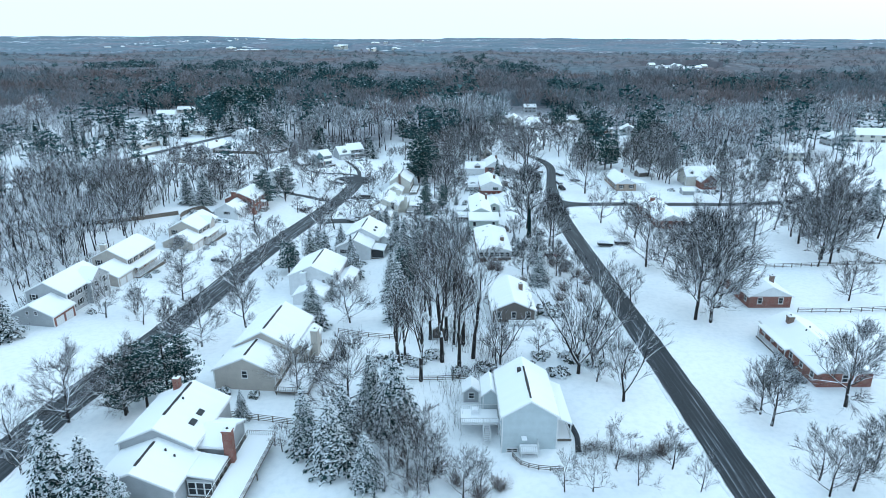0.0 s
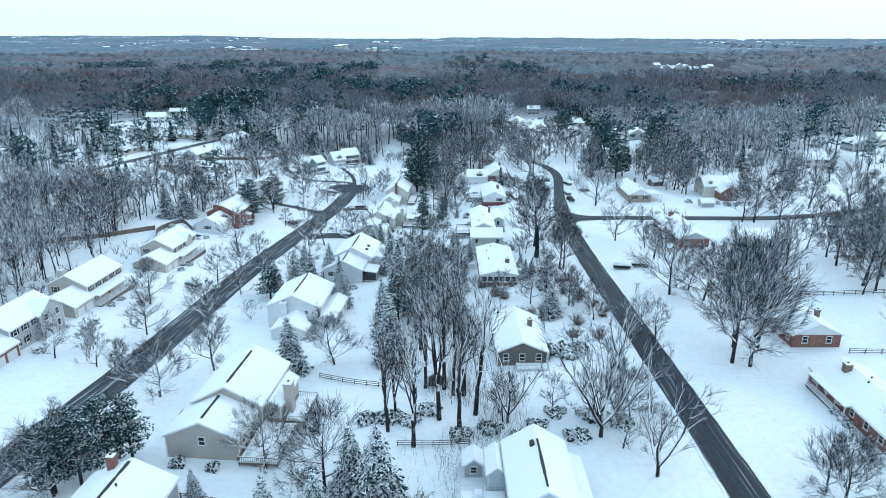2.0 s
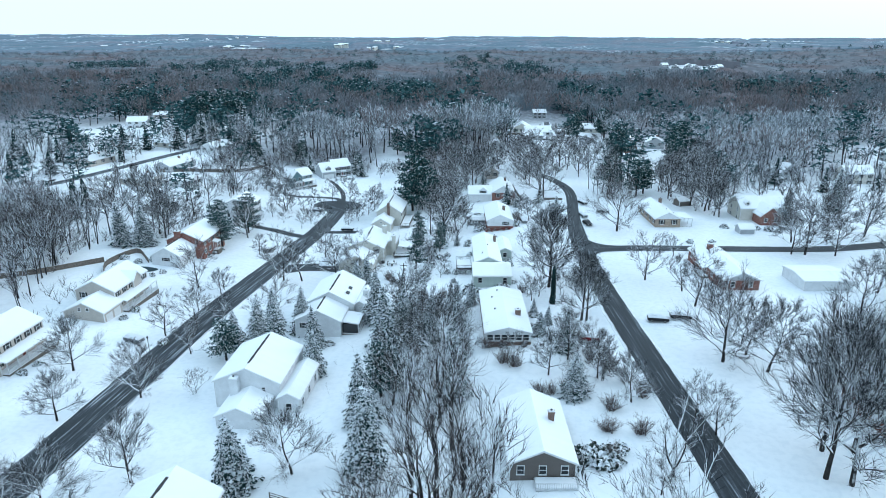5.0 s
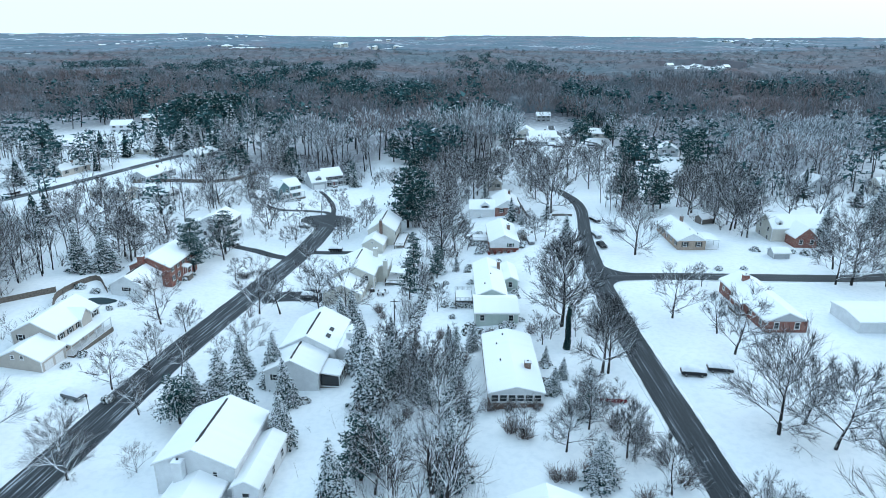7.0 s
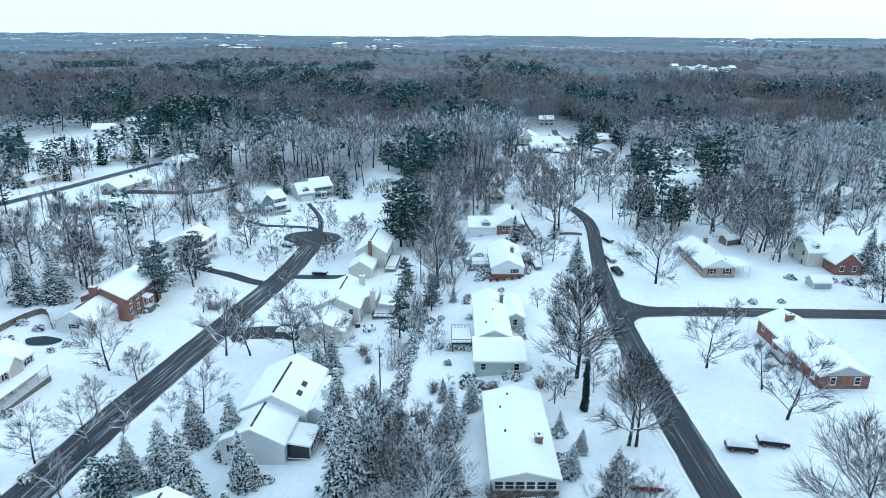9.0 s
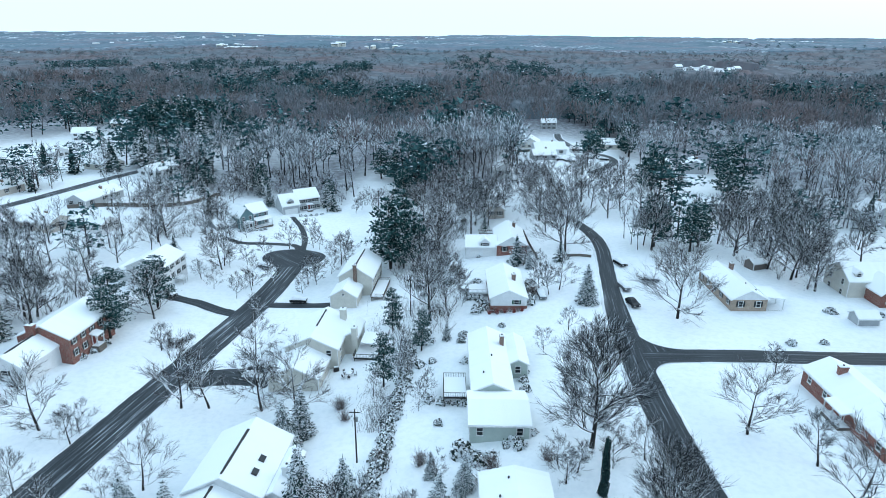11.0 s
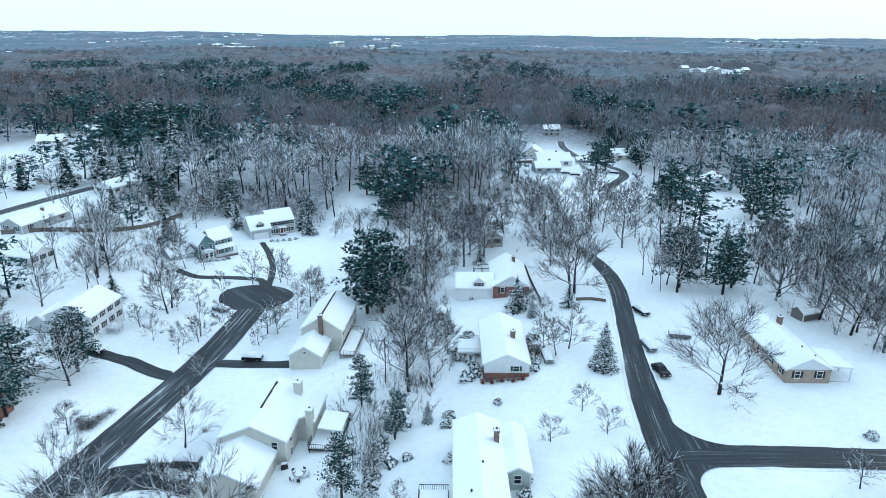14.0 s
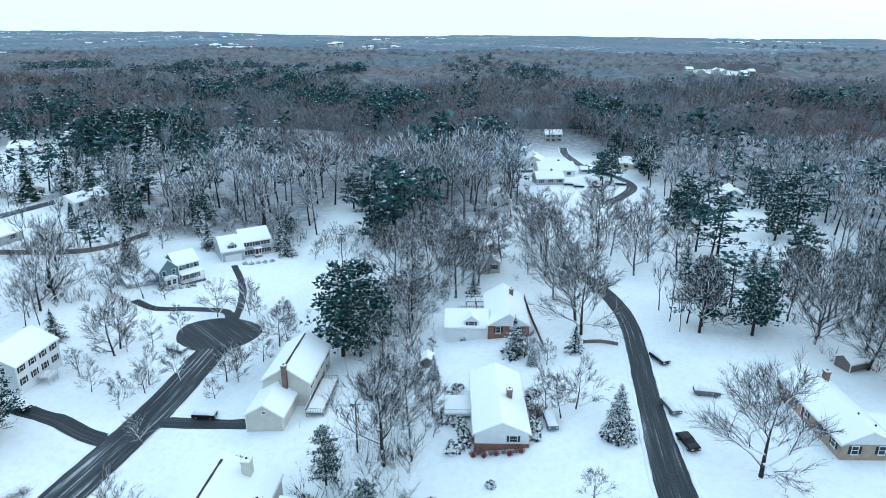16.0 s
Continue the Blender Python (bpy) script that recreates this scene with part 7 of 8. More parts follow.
def forest():
    r = np.random.RandomState(21)
    near = [wood_tree(r, 300, 0.0042) for _ in range(7)]
    mid = [wood_tree(r, 92, 0.0105) for _ in range(6)]
    far = [wood_tree(r, 24, 0.028) for _ in range(4)]
    con = [wood_tree(r, 300, 0, "pine") for _ in range(6)]
    con_far = [wood_tree(r, 110, 0, "pine") for _ in range(5)]
    bands = ((70, 450, 9.6, near, con), (450, 900, 11.8, mid, con_far), (900, 2000, 34.0, far, con_far))
    for y0, y1, gap, trees, firs in bands:
        x, y = scatter(r, y0, y1, gap)
        keep = (r.uniform(0, 1, len(x)) < woods(x, y)) & (road_distance(x, y) > 7 if y0 < 600 else True)
        x, y = x[keep], y[keep]
        h = (r.uniform(16, 25, len(x)) if y0 < 800 else r.uniform(15, 19, len(x))) * (0.78 + 0.4 * wander(x, y, 38))
        h = np.where((x < -95) & (y < 280), h * 0.72, h)
        chance = 0.04 + 0.16 * (wander(x + 300, y, 60) > 0.78)
        for ex, ey, rx, ry in EVERGREENS:
            chance = np.maximum(chance, 0.9 * (np.hypot((x - ex) / (0.8 * rx + 3), (y - ey) / ry) < 1 + 0.3 * np.sin(x / 9)))
        green = (r.uniform(0, 1, len(x)) < chance) & (y > 330)
        # the farthest band takes bluer twigs and paler needles, haze in the colours
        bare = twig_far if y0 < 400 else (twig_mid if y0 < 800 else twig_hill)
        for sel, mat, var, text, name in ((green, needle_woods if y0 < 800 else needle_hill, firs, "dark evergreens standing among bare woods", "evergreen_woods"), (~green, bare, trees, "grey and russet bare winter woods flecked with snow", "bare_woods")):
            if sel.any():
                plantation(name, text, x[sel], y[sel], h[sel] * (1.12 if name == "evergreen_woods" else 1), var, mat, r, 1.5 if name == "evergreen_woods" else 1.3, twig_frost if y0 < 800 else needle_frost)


def far_canopy():
    """The unbroken crowns of the hills near the horizon, open where fields and villages lie."""
    r = np.random.RandomState(3)
    ys = np.geomspace(1900, 4660, 110)
    us = np.linspace(-1, 1, 240)
    gy = np.repeat(ys[:, None], 240, 1)
    gx = us[None] * (0.82 * gy + 250)
    gx, gy = gx + r.normal(0, 4, gx.shape), gy + r.normal(0, 3, gy.shape)
    gz = land(gx, gy) + 12 + 2.2 * np.sin(gx / 41 + 2 * np.sin(gy / 67)) + r.uniform(-1.2, 1.2, gx.shape)
    town = np.zeros(gx.shape)
    for cx, cy, rx, ry in [(-756, 2450, 88, 392), (-398, 2984, 122, 477), (-1338, 2766, 54, 443), (-2574, 4053, 75, 649), (2063, 4100, 150, 656), (1537, 3739, 132, 598)]:
        town = np.maximum(town, np.exp(-(((gx - cx) / rx) ** 2) - (((gy - cy) / ry) ** 2)))
    for cx, cy, rx, ry, _ in TOWNS:
        town = np.maximum(town, np.exp(-(((gx - cx) / (1.1 * rx)) ** 2) - (((gy - cy + 60) / (ry + 90)) ** 2)))
    open_ = town * (0.25 + 1.1 * wander(gx, gy / 7, 26)) + r.normal(0, 0.06, gx.shape) > 0.50
    gz = np.where(open_ | (gy < 1960), land(gx, gy) - 2, gz)
    k = np.arange(gx.size).reshape(gx.shape)
    quads = np.stack([k[:-1, :-1], k[:-1, 1:], k[1:, 1:], k[1:, :-1]], -1)
    me = bpy.data.meshes.new("distant_woods")
    me.from_pydata(np.stack([gx.ravel(), gy.ravel(), gz.ravel()], 1).tolist(), [], quads.reshape(-1, 4).tolist())
    me.polygons.foreach_set("use_smooth", [True] * len(me.polygons))
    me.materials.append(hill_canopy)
    tagged(new("distant_woods", me), "bare woods along the distant hills, bluish haze painted in", "woods", kind="stuff")


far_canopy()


def near_canopy():
    """The closed crowns of the woods on the nearer hills, a rumpled sheet of twigs a little below the highest trees."""
    r = np.random.RandomState(6)
    ys = np.geomspace(640, 1960, 190)
    gy = np.repeat(ys[:, None], 330, 1)
    gx = np.linspace(-1, 1, 330)[None] * (0.76 * gy + 120)
    gx, gy = gx + r.normal(0, 1.6, gx.shape), gy + r.normal(0, 1.6, gy.shape)
    gz = land(gx, gy) + 11 * (0.78 + 0.4 * wander(gx, gy, 38)) + r.uniform(-1.5, 1.5, gx.shape)
    gz = np.where((woods(gx, gy) < 0.55) | (gy < 650), land(gx, gy) - 2, gz)
    k = np.arange(gx.size).reshape(gx.shape)
    me = bpy.data.meshes.new("hillside_woods")
    me.from_pydata(np.stack([gx.ravel(), gy.ravel(), gz.ravel()], 1).tolist(), [], np.stack([k[:-1, :-1], k[:-1, 1:], k[1:, 1:], k[1:, :-1]], -1).reshape(-1, 4).tolist())
    me.polygons.foreach_set("use_smooth", [True] * len(me.polygons))
    me.materials.append(hillside_canopy)
    tagged(new("hillside_woods", me), "russet and grey bare woods on the nearer hills", "woods", kind="stuff")


near_canopy()


def groves():
    """Close-standing pines of the groves."""
    r = np.random.RandomState(17)
    for near_, twigs in ((True, 300), (False, 110)):
        xs, ys = [], []
        for ex, ey, rx, ry in EVERGREENS:
            if (ey < 480) != near_:
                continue
            n = int(min(60, max(5, rx * ry / 32)))
            a, q = r.uniform(0, 6.28, n), np.sqrt(r.uniform(0, 1, n))
            xs.append(ex + (rx + 3) * q * np.cos(a))
            ys.append(ey + ry * q * np.sin(a))
        x, y = np.concatenate(xs), np.concatenate(ys)
        keep = (road_distance(x, y) > 8) & ~((np.abs(x - 72) < 26) & (np.abs(y - 480) < 60)) & ~((x > 88) & (x < 124) & (y > 380) & (y < 420))
        plantation("pine_grove", "close grove of dark pines dusted with snow", x[keep], y[keep], r.uniform(15, 24, int(keep.sum())), [wood_tree(r, twigs, 0, "pine") for _ in range(5)], needle_woods, r, 1.6)


groves()
forest()


def hollow_woods():
    """The close, brushy wood behind the western gardens."""
    r = np.random.RandomState(33)
    x, y = r.uniform(-175, -97, 470), r.uniform(60, 275, 470)
    edge = -101 + 6 * np.sin(y / 21)
    keep = (x < edge) & (wander(x, y, 17) > 0.30)
    x, y = x[keep], y[keep]
    plantation("hollow_woods", "close brown winter wood with brush behind gardens", x, y, r.uniform(8, 17, len(x)), [wood_tree(r, 180, 0.0036) for _ in range(5)], twig_brown, r, 1.3)
    x, y = r.uniform(-180, -98, 2300), r.uniform(60, 270, 2300)
    keep = (x < -102 + 6 * np.sin(y / 21)) & (wander(x, y, 13) > 0.42)
    x, y = x[keep], y[keep]
    plantation("brushwood", "tangled brown brushwood under bare trees in snow", x, y, r.uniform(1.5, 4.5, len(x)), [brush_clump(r, 6) for _ in range(5)], twig_brown, r, 1.4)


hollow_woods()


def understory():
    """Grey brush and saplings at the feet of the woods and along the back gardens."""
    r = np.random.RandomState(44)
    x = np.concatenate([r.uniform(-120, 12, 1500), r.uniform(85, 185, 320), r.uniform(-100, -86, 260), r.uniform(-12, 6, 300), r.uniform(-20, 40, 260)])
    y = np.concatenate([r.uniform(318, 420, 1500), r.uniform(272, 400, 320), r.uniform(110, 330, 260), r.uniform(246, 345, 300), r.uniform(330, 420, 260)])
    lawn = ((x + 33) / 13) ** 2 + ((y - 345) / 30) ** 2 < 1
    homes = (np.hypot(x + 63, y - 340) < 17) | (np.hypot(x + 52, y - 362) < 15) | ((x > -64) & (x < -38) & (y < 352)) | ((x > 85) & (x < 128) & (y > 366) & (y < 418))
    keep = ~lawn & ~homes & (road_distance(x, y) > 6) & (wander(x, y, 11) > 0.36)
    x, y = x[keep], y[keep]
    brush = [brush_clump(r, 8) for _ in range(6)]
    plantation("brushwood", "grey leafless brush and saplings dusted with snow", x, y, r.uniform(1.4, 4.4, len(x)), brush, twig_brown, r, 1.3)


understory()


def open_growth():
    """Loose trees among the far gardens."""
    r = np.random.RandomState(8)
    near = [wood_tree(r, 190, 0.0034) for _ in range(5)]
    x, y = np.concatenate([r.uniform(-300, -76, 620), r.uniform(60, 260, 560), r.uniform(-40, 130, 110)]), np.concatenate([r.uniform(230, 430, 620), r.uniform(240, 420, 560), r.uniform(335, 380, 110)])
    keep = ~((x > -125) & (x < -76) & (y < 330) & (r.uniform(0, 1, len(x)) < 0.65)) & ~((x > -97) & ((y < 298) | (y > 330))) & (road_distance(x, y) > 6) & (woods(x, y) < 0.5) & ~((x > 60) & (x < 125) & (y < 290)) & ~((x < -118) & (x > -150) & (y > 280) & (y < 360) & (r.uniform(0, 1, len(x)) < 0.75))
    x, y = x[keep], y[keep]
    h = r.uniform(8, 15, len(x))
    g = r.uniform(0, 1, len(x)) < np.where(x < -76, 0.20, 0.18)
    h = np.where(g & (y > 330), h * 1.3, h)
    plantation("garden_trees", "scattered bare garden trees flecked with snow", x[~g], y[~g], h[~g], near, twig, r, 1.2)
    firs = []
    for k in range(3):
        _, dark, top = spruce(90 + k, 0.38)
        v = np.array([tuple(p) for p in dark.v + top.v], float) / 10.0
        firs.append((v.reshape(-1, 3, 3), np.repeat((0, 2), (len(dark.v) // 3, len(top.v) // 3))))
    cone = g & (r.uniform(0, 1, len(x)) < 0.4)
    plantation("garden_evergreens", "scattered dark spruces with snow in gardens", x[cone], y[cone], 0.85 * h[cone], firs, needle_deep, r, 1.9, needle)
    broad = g & ~cone
    plantation("garden_evergreens", "broad dark pines with snow in gardens", x[broad], y[broad], 1.15 * h[broad], [wood_tree(r, 330, 0, "pine") for _ in range(5)], needle_woods, r, 1.8)


open_growth()


# ---- vehicles, fences, poles and small things ----
def car(label, x, y, yaw, paint, snow=True, tall=1.0):
    t = thing("car", label, "car", pose(x, y, land_at(x, y) + 0.12, 0, 0, yaw), "parked cars")
    g = Geo()
    prof = [(-2.25, 0.35), (-2.28, 0.75), (-2.05, 0.95), (-0.95, 1.02), (1.95, 1.02), (2.2, 0.9), (2.25, 0.4)]
    g.loft([[(s * w, p, z) for p, z in prof] for s, w in ((-1, 0.9), (1, 0.9))])
    g.loft([[(s * 0.87, p, z) for p, z in [(-2.15, 0.45), (2.15, 0.45), (2.1, 0.3), (-2.1, 0.3)]] for s in (-1, 1)])
    part("body", g, paint, t, fix=True)
    cab = [(-1.0, 1.0), (-0.35, 1.48 * tall), (1.35, 1.5 * tall), (1.95, 1.0)]
    part("cabin", Geo().loft([[(s * (0.84 if z < 1.2 else 0.68), p, z) for p, z in cab] for s in (-1, 1)]), glass, t, fix=True)
    part("car_roof", Geo().box(-0.66, 0.66, -0.3, 1.3, 1.48 * tall, 1.53 * tall), paint, t)
    for wx in (-0.82, 0.82):
        for wy in (-1.4, 1.4):
            wh = part("wheel", Geo().tube([(wx - 0.1, wy, 0.32), (wx + 0.1, wy, 0.32)], [0.33, 0.33], 14), rubber, t)
            part("rim", Geo().tube([(wx - 0.115, wy, 0.32), (wx + 0.115, wy, 0.32)], [0.19, 0.19], 10), steel, wh)
    for s in (-0.62, 0.62):
        part("headlight", Geo().box(s - 0.2, s + 0.2, -2.3, -2.2, 0.62, 0.78), trim, t)
        part("tail_light", Geo().box(s - 0.18, s + 0.18, 2.17, 2.26, 0.7, 0.86), door_red, t)
    if snow:
        top = [(-2.2, 0.97), (-1.05, 1.05), (-0.42, 1.52 * tall), (1.38, 1.54 * tall), (1.98, 1.06), (2.2, 0.95)]
        rings = []
        for w, up_ in ((-0.86, 0.0), (-0.72, 0.16), (0.0, 0.22), (0.72, 0.16), (0.86, 0.0)):
            low_ = [(w, p, z + 0.02 if abs(w) < 0.8 else min(z, 1.0)) for p, z in top]
            rings.append([(w, p, q + up_ + 0.03) for (_, p, q) in low_] + [(w, p, q) for (_, p, q) in reversed(low_)])
        part("snow_cover", Geo().loft(rings), snow_pile, t, "blanket of snow over roof and bonnet", fix=True, smooth=True)


car("black car parked beside the road, brushed clean", 49.7, 258.6, 12, paint_black, False)
car("dark car half buried in snow at the kerb", 50.3, 268.6, 10, paint_grey)
car("snow-covered dark car parked on the lawn", 48.8, 180.6, 82, paint_black)
car("snow-covered dark car parked on the lawn", 54.2, 181.8, 80, paint_black)
car("grey car with snowy roof on a driveway", -34.8, 239.8, 88, paint_grey)
car("silver car with snowy roof on a driveway", -34.9, 235.3, 86, paint_grey)
car("dark car with snowy roof beside a white house", -68.8, 275.2, 60, paint_black)
car("dark car parked by the turning circle", -50.2, 301.2, 70, paint_grey)
car("dark car under snow on a driveway", -34.5, 275.8, 88, paint_black)
car("dark car under snow in front of a garden tree", 58.2, 273.2, 80, paint_grey)
car("small dark car under snow by the road", 53.6, 285.6, 20, paint_black)
car("red car buried in snow among shrubs", 31.8, 172.2, 85, paint_red)
car("dark car under snow beside a brick house", 113.5, 251.6, 75, paint_grey)
car("snow-covered car on a driveway by the porch", -67.2, 178.6, 70, paint_grey)
for cx_, cy_, turn_ in ((63, 440.5, 85), (66.5, 436, 80), (73, 435, 88), (85.5, 441.5, 75)):
    car("dark car under snow in a yard by the lane", cx_, cy_, turn_, paint_black)
car("small car buried in snow beside a white house", 29.0, 265.5, 4, paint_grey)
car("dark car under snow on the roadside", -168, 318, -15, paint_black)


def fence(label, points, h=1.2, rails=3, gap=2.4, mat=timber, solid=False):
    """Posts along a line with level rails between them."""
    t = thing("fence", label, "fence", pose(0, 0, 0))
    mid, _ = spline(points, gap)
    for i, p in enumerate(mid):
        z = land_at(*p)
        part("post", Geo().box(p[0] - 0.07, p[0] + 0.07, p[1] - 0.07, p[1] + 0.07, z - 0.3, z + h), mat, t)
        if i:
            q = mid[i - 1]
            if solid:
                zq = land_at(*q)
                nx, ny = (p[1] - q[1]), -(p[0] - q[0])
                ln = math.hypot(nx, ny)
                nx, ny = 0.03 * nx / ln, 0.03 * ny / ln
                part("panel", Geo().loft([[(c[0] - nx, c[1] - ny, zc - 0.1), (c[0] + nx, c[1] + ny, zc - 0.1), (c[0] + nx, c[1] + ny, zc + h - 0.1), (c[0] - nx, c[1] - ny, zc + h - 0.1)] for c, zc in ((q, zq), (p, z))]), mat, t, fix=True)
            for k in range(0 if solid else rails):
                hh = h * (k + 0.8) / (rails + 0.1)
                part("rail", Geo().tube([(q[0], q[1], land_at(*q) + hh), (p[0], p[1], z + hh)], [0.07, 0.07], 4), mat, t)


fence("dark split-rail fence round a snowy paddock", [(80.5, 131.2), (90, 131), (101, 132), (118, 133)])
fence("dark split-rail fence round a snowy paddock", [(84.7, 159.8), (100, 161), (121.6, 163), (130, 164)])
fence("dark split-rail fence along the trees", [(121.6, 163), (117, 178), (112, 196)])
ribbon("garden_path", "narrow grey path half cleared of snow", spline([(20.6, 88.5), (21.0, 84), (20.6, 80.5)], 1.0), 0.9, 0.06, asphalt_dark, category="path")
fence("low curved timber fence in front of a house", [(10.6, 80.6), (11.6, 78.4), (14, 76.9), (17.4, 76.2)], 0.9, 3, 1.2)
fence("low timber fence behind a garden", [(-6.5, 102.2), (-1, 102.1), (4.6, 102.4)], 1.1)
fence("low timber fence behind a garden", [(-23, 126), (-16, 123), (-9, 121)], 1.2)
fence("grey board fence between two gardens", [(-37.2, 90), (-30, 88.6), (-22.9, 87.2), (-18, 87)], 1.3, 4)
fence("brown board fence round a pool garden", [(-92, 214), (-96, 224), (-93, 236), (-86.5, 229)], 1.6, 4, 2.2, solid=True)
fence("dark board fence along back gardens", [(-132, 340), (-120, 345), (-106, 348), (-95, 355), (-88, 372)], 1.6, 4, 3.0, solid=True)
fence("dark board fence along back gardens", [(-130, 195), (-118, 206), (-108, 214), (-98, 226)], 1.6, 4, 3.0, solid=True)
fence("dark board fence beside a snowy yard", [(30.4, 318.2), (30.7, 306.8), (31.5, 293.6)], 1.3, 4, 1.8, solid=True)
fence("low dark garden wall capped with snow", [(40.2, 293.8), (43.8, 293.8), (47.0, 292.4)], 0.9, 3, 1.6, solid=True)
fence("dark board fence beside a yard with parked cars", [(38, 475), (46, 474.5), (52, 475.5)], 1.5, 4, 2.6, solid=True)
fence("low fence round a hillside garden", [(98, 352), (108, 346), (120, 342), (132, 350)], 1.1, 2, 3.0)


def pole(x, y, h):
    z = land_at(x, y)
    t = thing("utility_pole", "weathered timber utility pole with a transformer", "utility pole", pose(x, y, z))
    part("shaft", Geo().tube([(0, 0, -0.5), (0, 0, h)], [0.15, 0.1], 8), dark_timber, t)
    part("crossarm", Geo().box(-0.9, 0.9, -0.05, 0.05, h - 0.7, h - 0.58), dark_timber, t)
    part("transformer", Geo().tube([(0.3, -0.1, h - 2.2), (0.3, -0.1, h - 1.4)], [0.2, 0.2], 8), steel, t)


POLES = [(-110.3, 245.3, 9.5), (-98.6, 303.5, 10), (-21.0, 354.5, 11), (-3.5, 262, 10), (-9.0, 205, 10), (-16, 310, 10)]
for x, y, h in POLES:
    pole(x, y, h)


def cable(a, b, sag):
    pts = []
    za, zb = land_at(a[0], a[1]) + a[2] - 0.5, land_at(b[0], b[1]) + b[2] - 0.5
    for i in range(13):
        f = i / 12
        pts.append((a[0] + (b[0] - a[0]) * f, a[1] + (b[1] - a[1]) * f, za + (zb - za) * f - 4 * sag * f * (1 - f)))
    tagged(new("power_cable", Geo().tube(pts, [0.02] * 13, 3).mesh("power_cable", dark_timber)), "thin dark power cable strung between poles", "cable")


cable(POLES[4], POLES[3], 1.2)
cable(POLES[3], POLES[5], 1.2)
cable(POLES[5], POLES[2], 1.2)

lamp = thing("street_lamp", "slim dark garden lamp post with a snowy cap", "lamp", pose(-62.1, 174.6, land_at(-62.1, 174.6)))
part("shaft", Geo().tube([(0, 0, -0.3), (0, 0, 3.0)], [0.06, 0.05], 8), dark_timber, lamp)
part("lantern", Geo().tube([(0, 0, 3.0), (0, 0, 3.1), (0, 0, 3.5), (0, 0, 3.65)], [0.06, 0.17, 0.2, 0.03], 6), dark_timber, lamp)

shed = thing("shed", "small grey garden shed with snow on its roof", "shed", pose(3.6, 94.5, land_at(3.6, 94.5)))
block(shed, B(0, 2.6, 0, 3.0, 2.0, 3.0, siding_grey, low=-1))
window(shed, pose(1.3, 0, 1.3), 0.85, 0.95)
shed = thing("shed", "small dark garden shed with snow on its roof", "shed", pose(-2.2, 121.5, land_at(-2.2, 121.5)))
block(shed, B(0, 3.0, 0, 3.4, 1.9, 2.9, siding_brown, low=-1))
shed = thing("shed", "small timber shed with snow on its roof", "shed", pose(6.0, 288.0, land_at(6.0, 288.0)))
block(shed, B(0, 2.4, 0, 2.6, 1.9, 2.6, siding_brown, low=-1))
shed = thing("shed", "grey garden shed with a snowy roof under trees", "shed", pose(88.5, 281.0, land_at(88.5, 281), 0, 0, 20))
block(shed, B(0, 5.0, 0, 3.4, 1.9, 2.9, siding_brown, axis="x", low=-1))

pool = disc("pool", "covered oval pool, dark cover free of snow", -85.3, 223.2, 3.6, 2.2, 0.12, pool_cover, "pool", 0.2)


def pergola(x, y, yaw):
    """A dark timber pergola over a snowy terrace."""
    t = thing("pergola", "dark timber pergola over a snowy terrace", "pergola", pose(x, y, land_at(x, y), 0, 0, yaw))
    for px in (0.0, 2.4, 4.8):
        for py in (0.0, 3.4):
            part("post", Geo().box(px - 0.09, px + 0.09, py - 0.09, py + 0.09, -0.3, 2.5), timber, t)
    for py in (0.0, 3.4):
        part("beam", Geo().box(-0.3, 5.1, py - 0.07, py + 0.07, 2.5, 2.72), timber, t)
    for i in range(9):
        part("rafter", Geo().box(-0.2 + 0.6 * i, -0.1 + 0.6 * i, -0.5, 3.9, 2.73, 2.88), timber, t)
    for i in range(9):
        part("snow_strip", Geo().box(-0.2 + 0.6 * i, -0.1 + 0.6 * i, -0.5, 3.9, 2.885, 2.94), snow_pile, t, "strip of snow")
    part("rail", Geo().box(0, 4.8, -0.05, 0.05, 0.9, 1.0), timber, t)
    part("deck_floor", Geo().box(-0.2, 5.0, -0.2, 3.6, 0.05, 0.3), snow_pile, t, "snow-covered deck floor")


pergola(16.0, 313.5, 2)
RED = [bush(s, True).mesh("foliage", shrub_red) for s in (8, 9)]
for x, y in ((15.6, 258.2), (17.4, 257.9), (19.3, 258.2), (21.4, 257.9), (23.3, 258.3)):
    t = thing("shrub", "low red-stemmed shrub in front of a brick wall", "shrub", pose(x, y, land_at(x, y), 0, 0, x * 50) @ Matrix.Diagonal((0.95, 0.95, 0.8, 1)), "garden shrubs")
    part("foliage", RED[int(x) % 2], None, t)


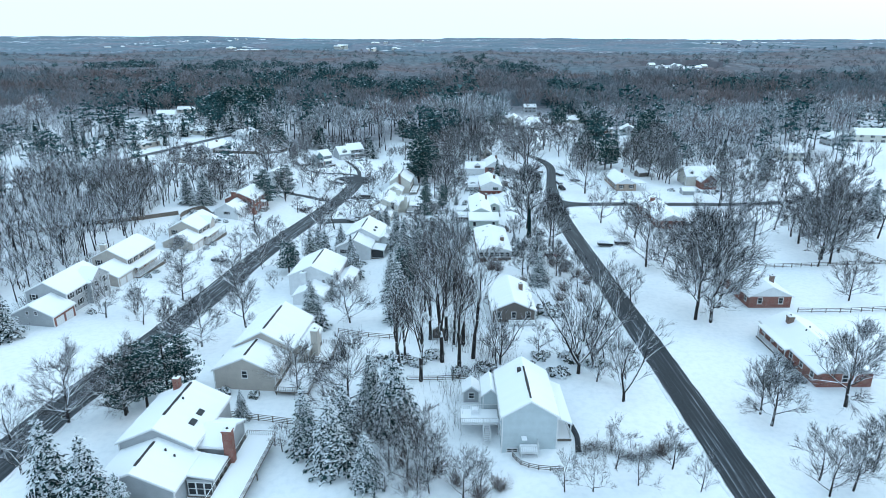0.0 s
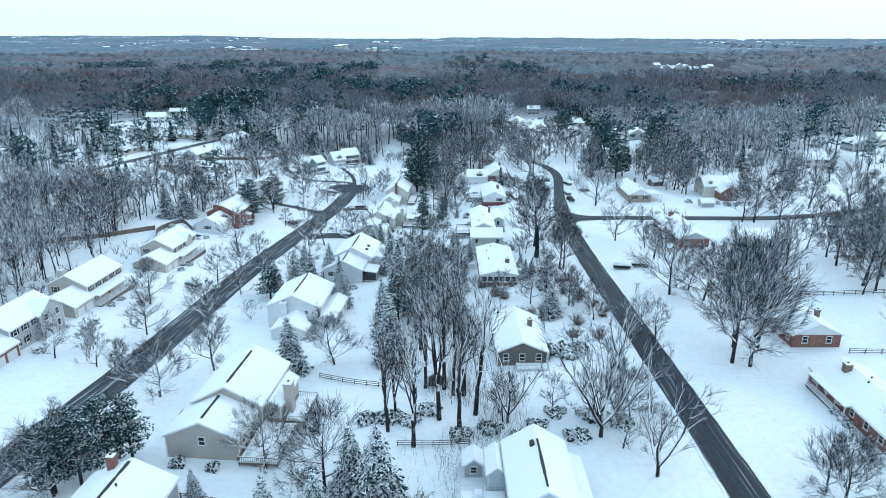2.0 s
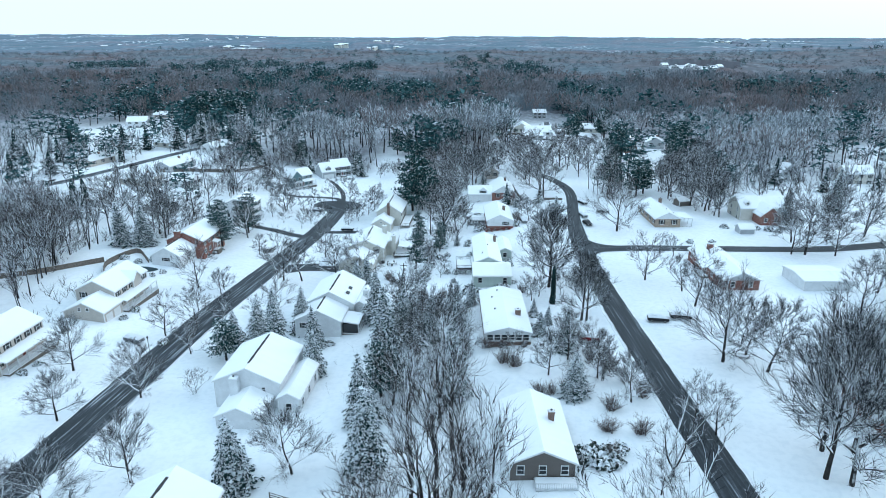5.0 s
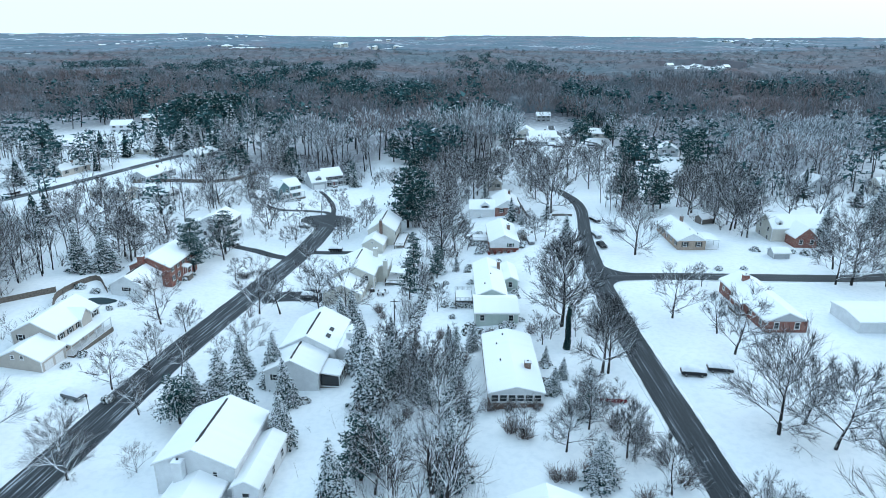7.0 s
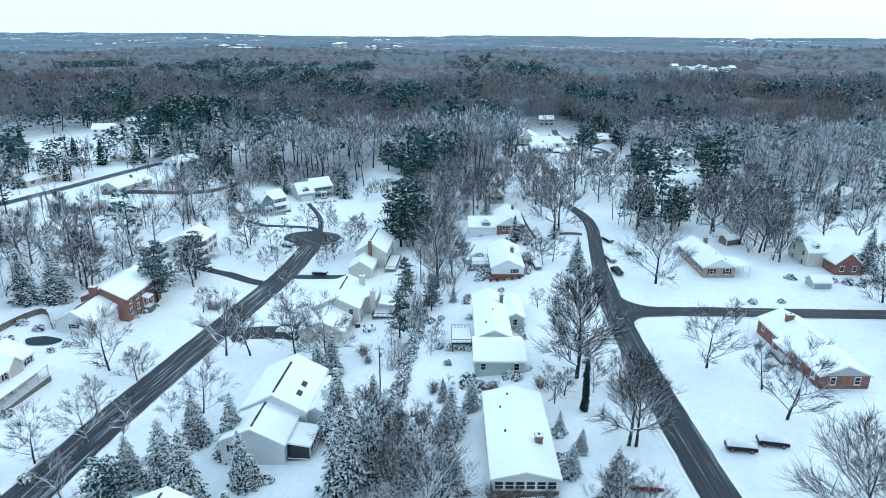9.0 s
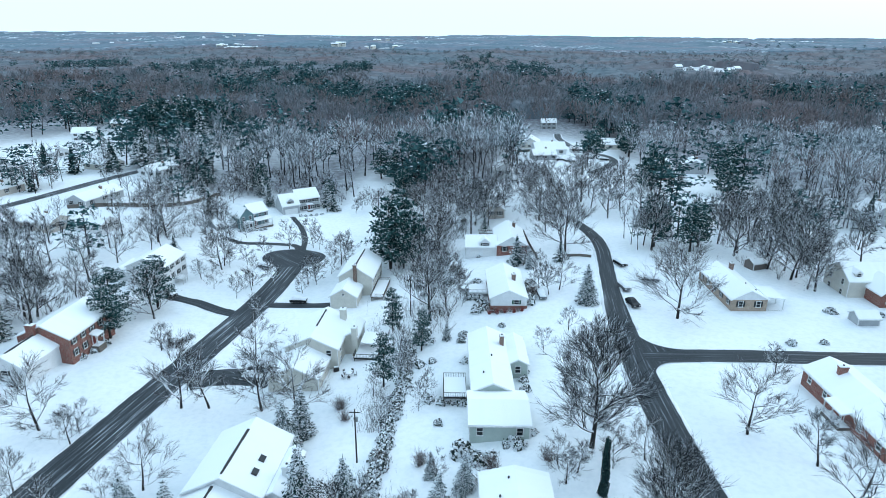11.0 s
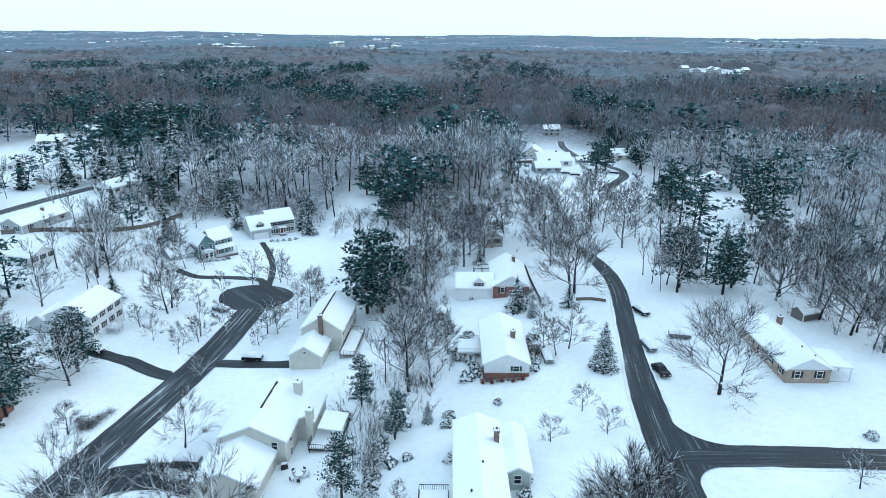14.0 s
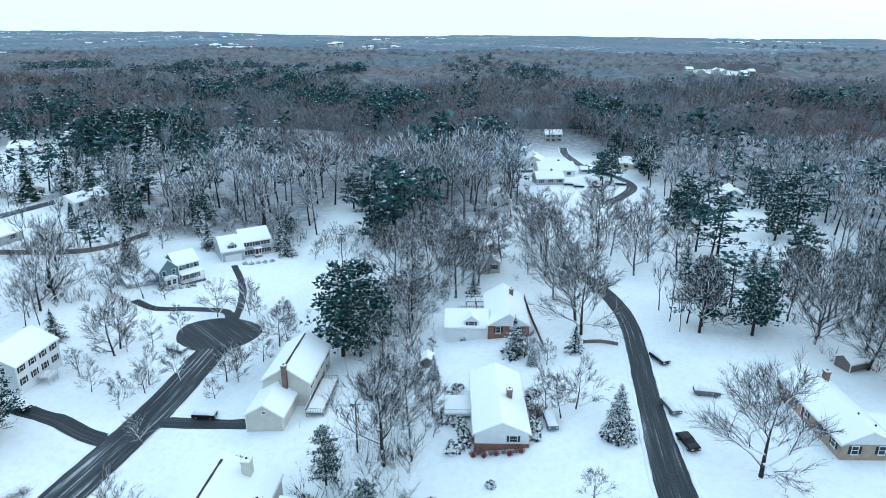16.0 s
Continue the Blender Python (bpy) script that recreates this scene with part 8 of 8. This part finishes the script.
def patio_set(x, y, rng):
    """A round garden table and its chairs, all under caps of snow."""
    z = land_at(x, y)
    t = thing("patio_table", "round dark patio table under a thick cap of snow", "table", pose(x, y, z))
    part("tabletop", Geo().tube([(0, 0, 0.70), (0, 0, 0.75)], [0.75, 0.75], 16), dark_timber, t)
    part("leg", Geo().tube([(0, 0, -0.1), (0, 0, 0.7)], [0.07, 0.05], 8), dark_timber, t)
    part("snow_cap", Geo().tube([(0, 0, 0.754), (0, 0, 0.86), (0, 0, 0.92)], [0.72, 0.62, 0.25], 14), snow_pile, t, "thick cap of snow")
    for i in range(5):
        a = 1.2566 * i + rng.uniform(-0.2, 0.2)
        m = pose(x + 1.35 * math.cos(a), y + 1.35 * math.sin(a), z, 0, 0, math.degrees(a) - 90)
        c = thing("patio_chair", "dark garden chair with snow on its seat", "chair", m, "chairs round the patio table")
        part("seat", Geo().box(-0.25, 0.25, -0.25, 0.25, 0.40, 0.45), dark_timber, c)
        part("backrest", Geo().box(-0.25, 0.25, 0.22, 0.27, 0.45, 0.95), dark_timber, c)
        for lx in (-0.21, 0.21):
            for ly in (-0.21, 0.21):
                part("leg", Geo().box(lx - 0.025, lx + 0.025, ly - 0.025, ly + 0.025, -0.1, 0.40), dark_timber, c)
        part("snow_cap", Geo().box(-0.22, 0.22, -0.22, 0.2, 0.454, 0.58), snow_pile, c, "block of snow")


def grill(x, y, yaw):
    """A covered garden grill capped with snow."""
    t = thing("grill", "dark covered garden grill capped with snow", "grill", pose(x, y, land_at(x, y), 0, 0, yaw))
    part("cover", Geo().loft([[(-0.6, -0.3, -0.05), (0.6, -0.3, -0.05), (0.6, 0.3, -0.05), (-0.6, 0.3, -0.05)], [(-0.5, -0.26, 0.95), (0.5, -0.26, 0.95), (0.5, 0.26, 0.95), (-0.5, 0.26, 0.95)]]), dark_timber, t)
    part("snow_cap", Geo().box(-0.48, 0.48, -0.24, 0.24, 0.955, 1.12), snow_pile, t, "block of snow")


rng = random.Random(77)
patio_set(-14.8, 234.7, rng)
grill(-17.8, 237.3, 20)
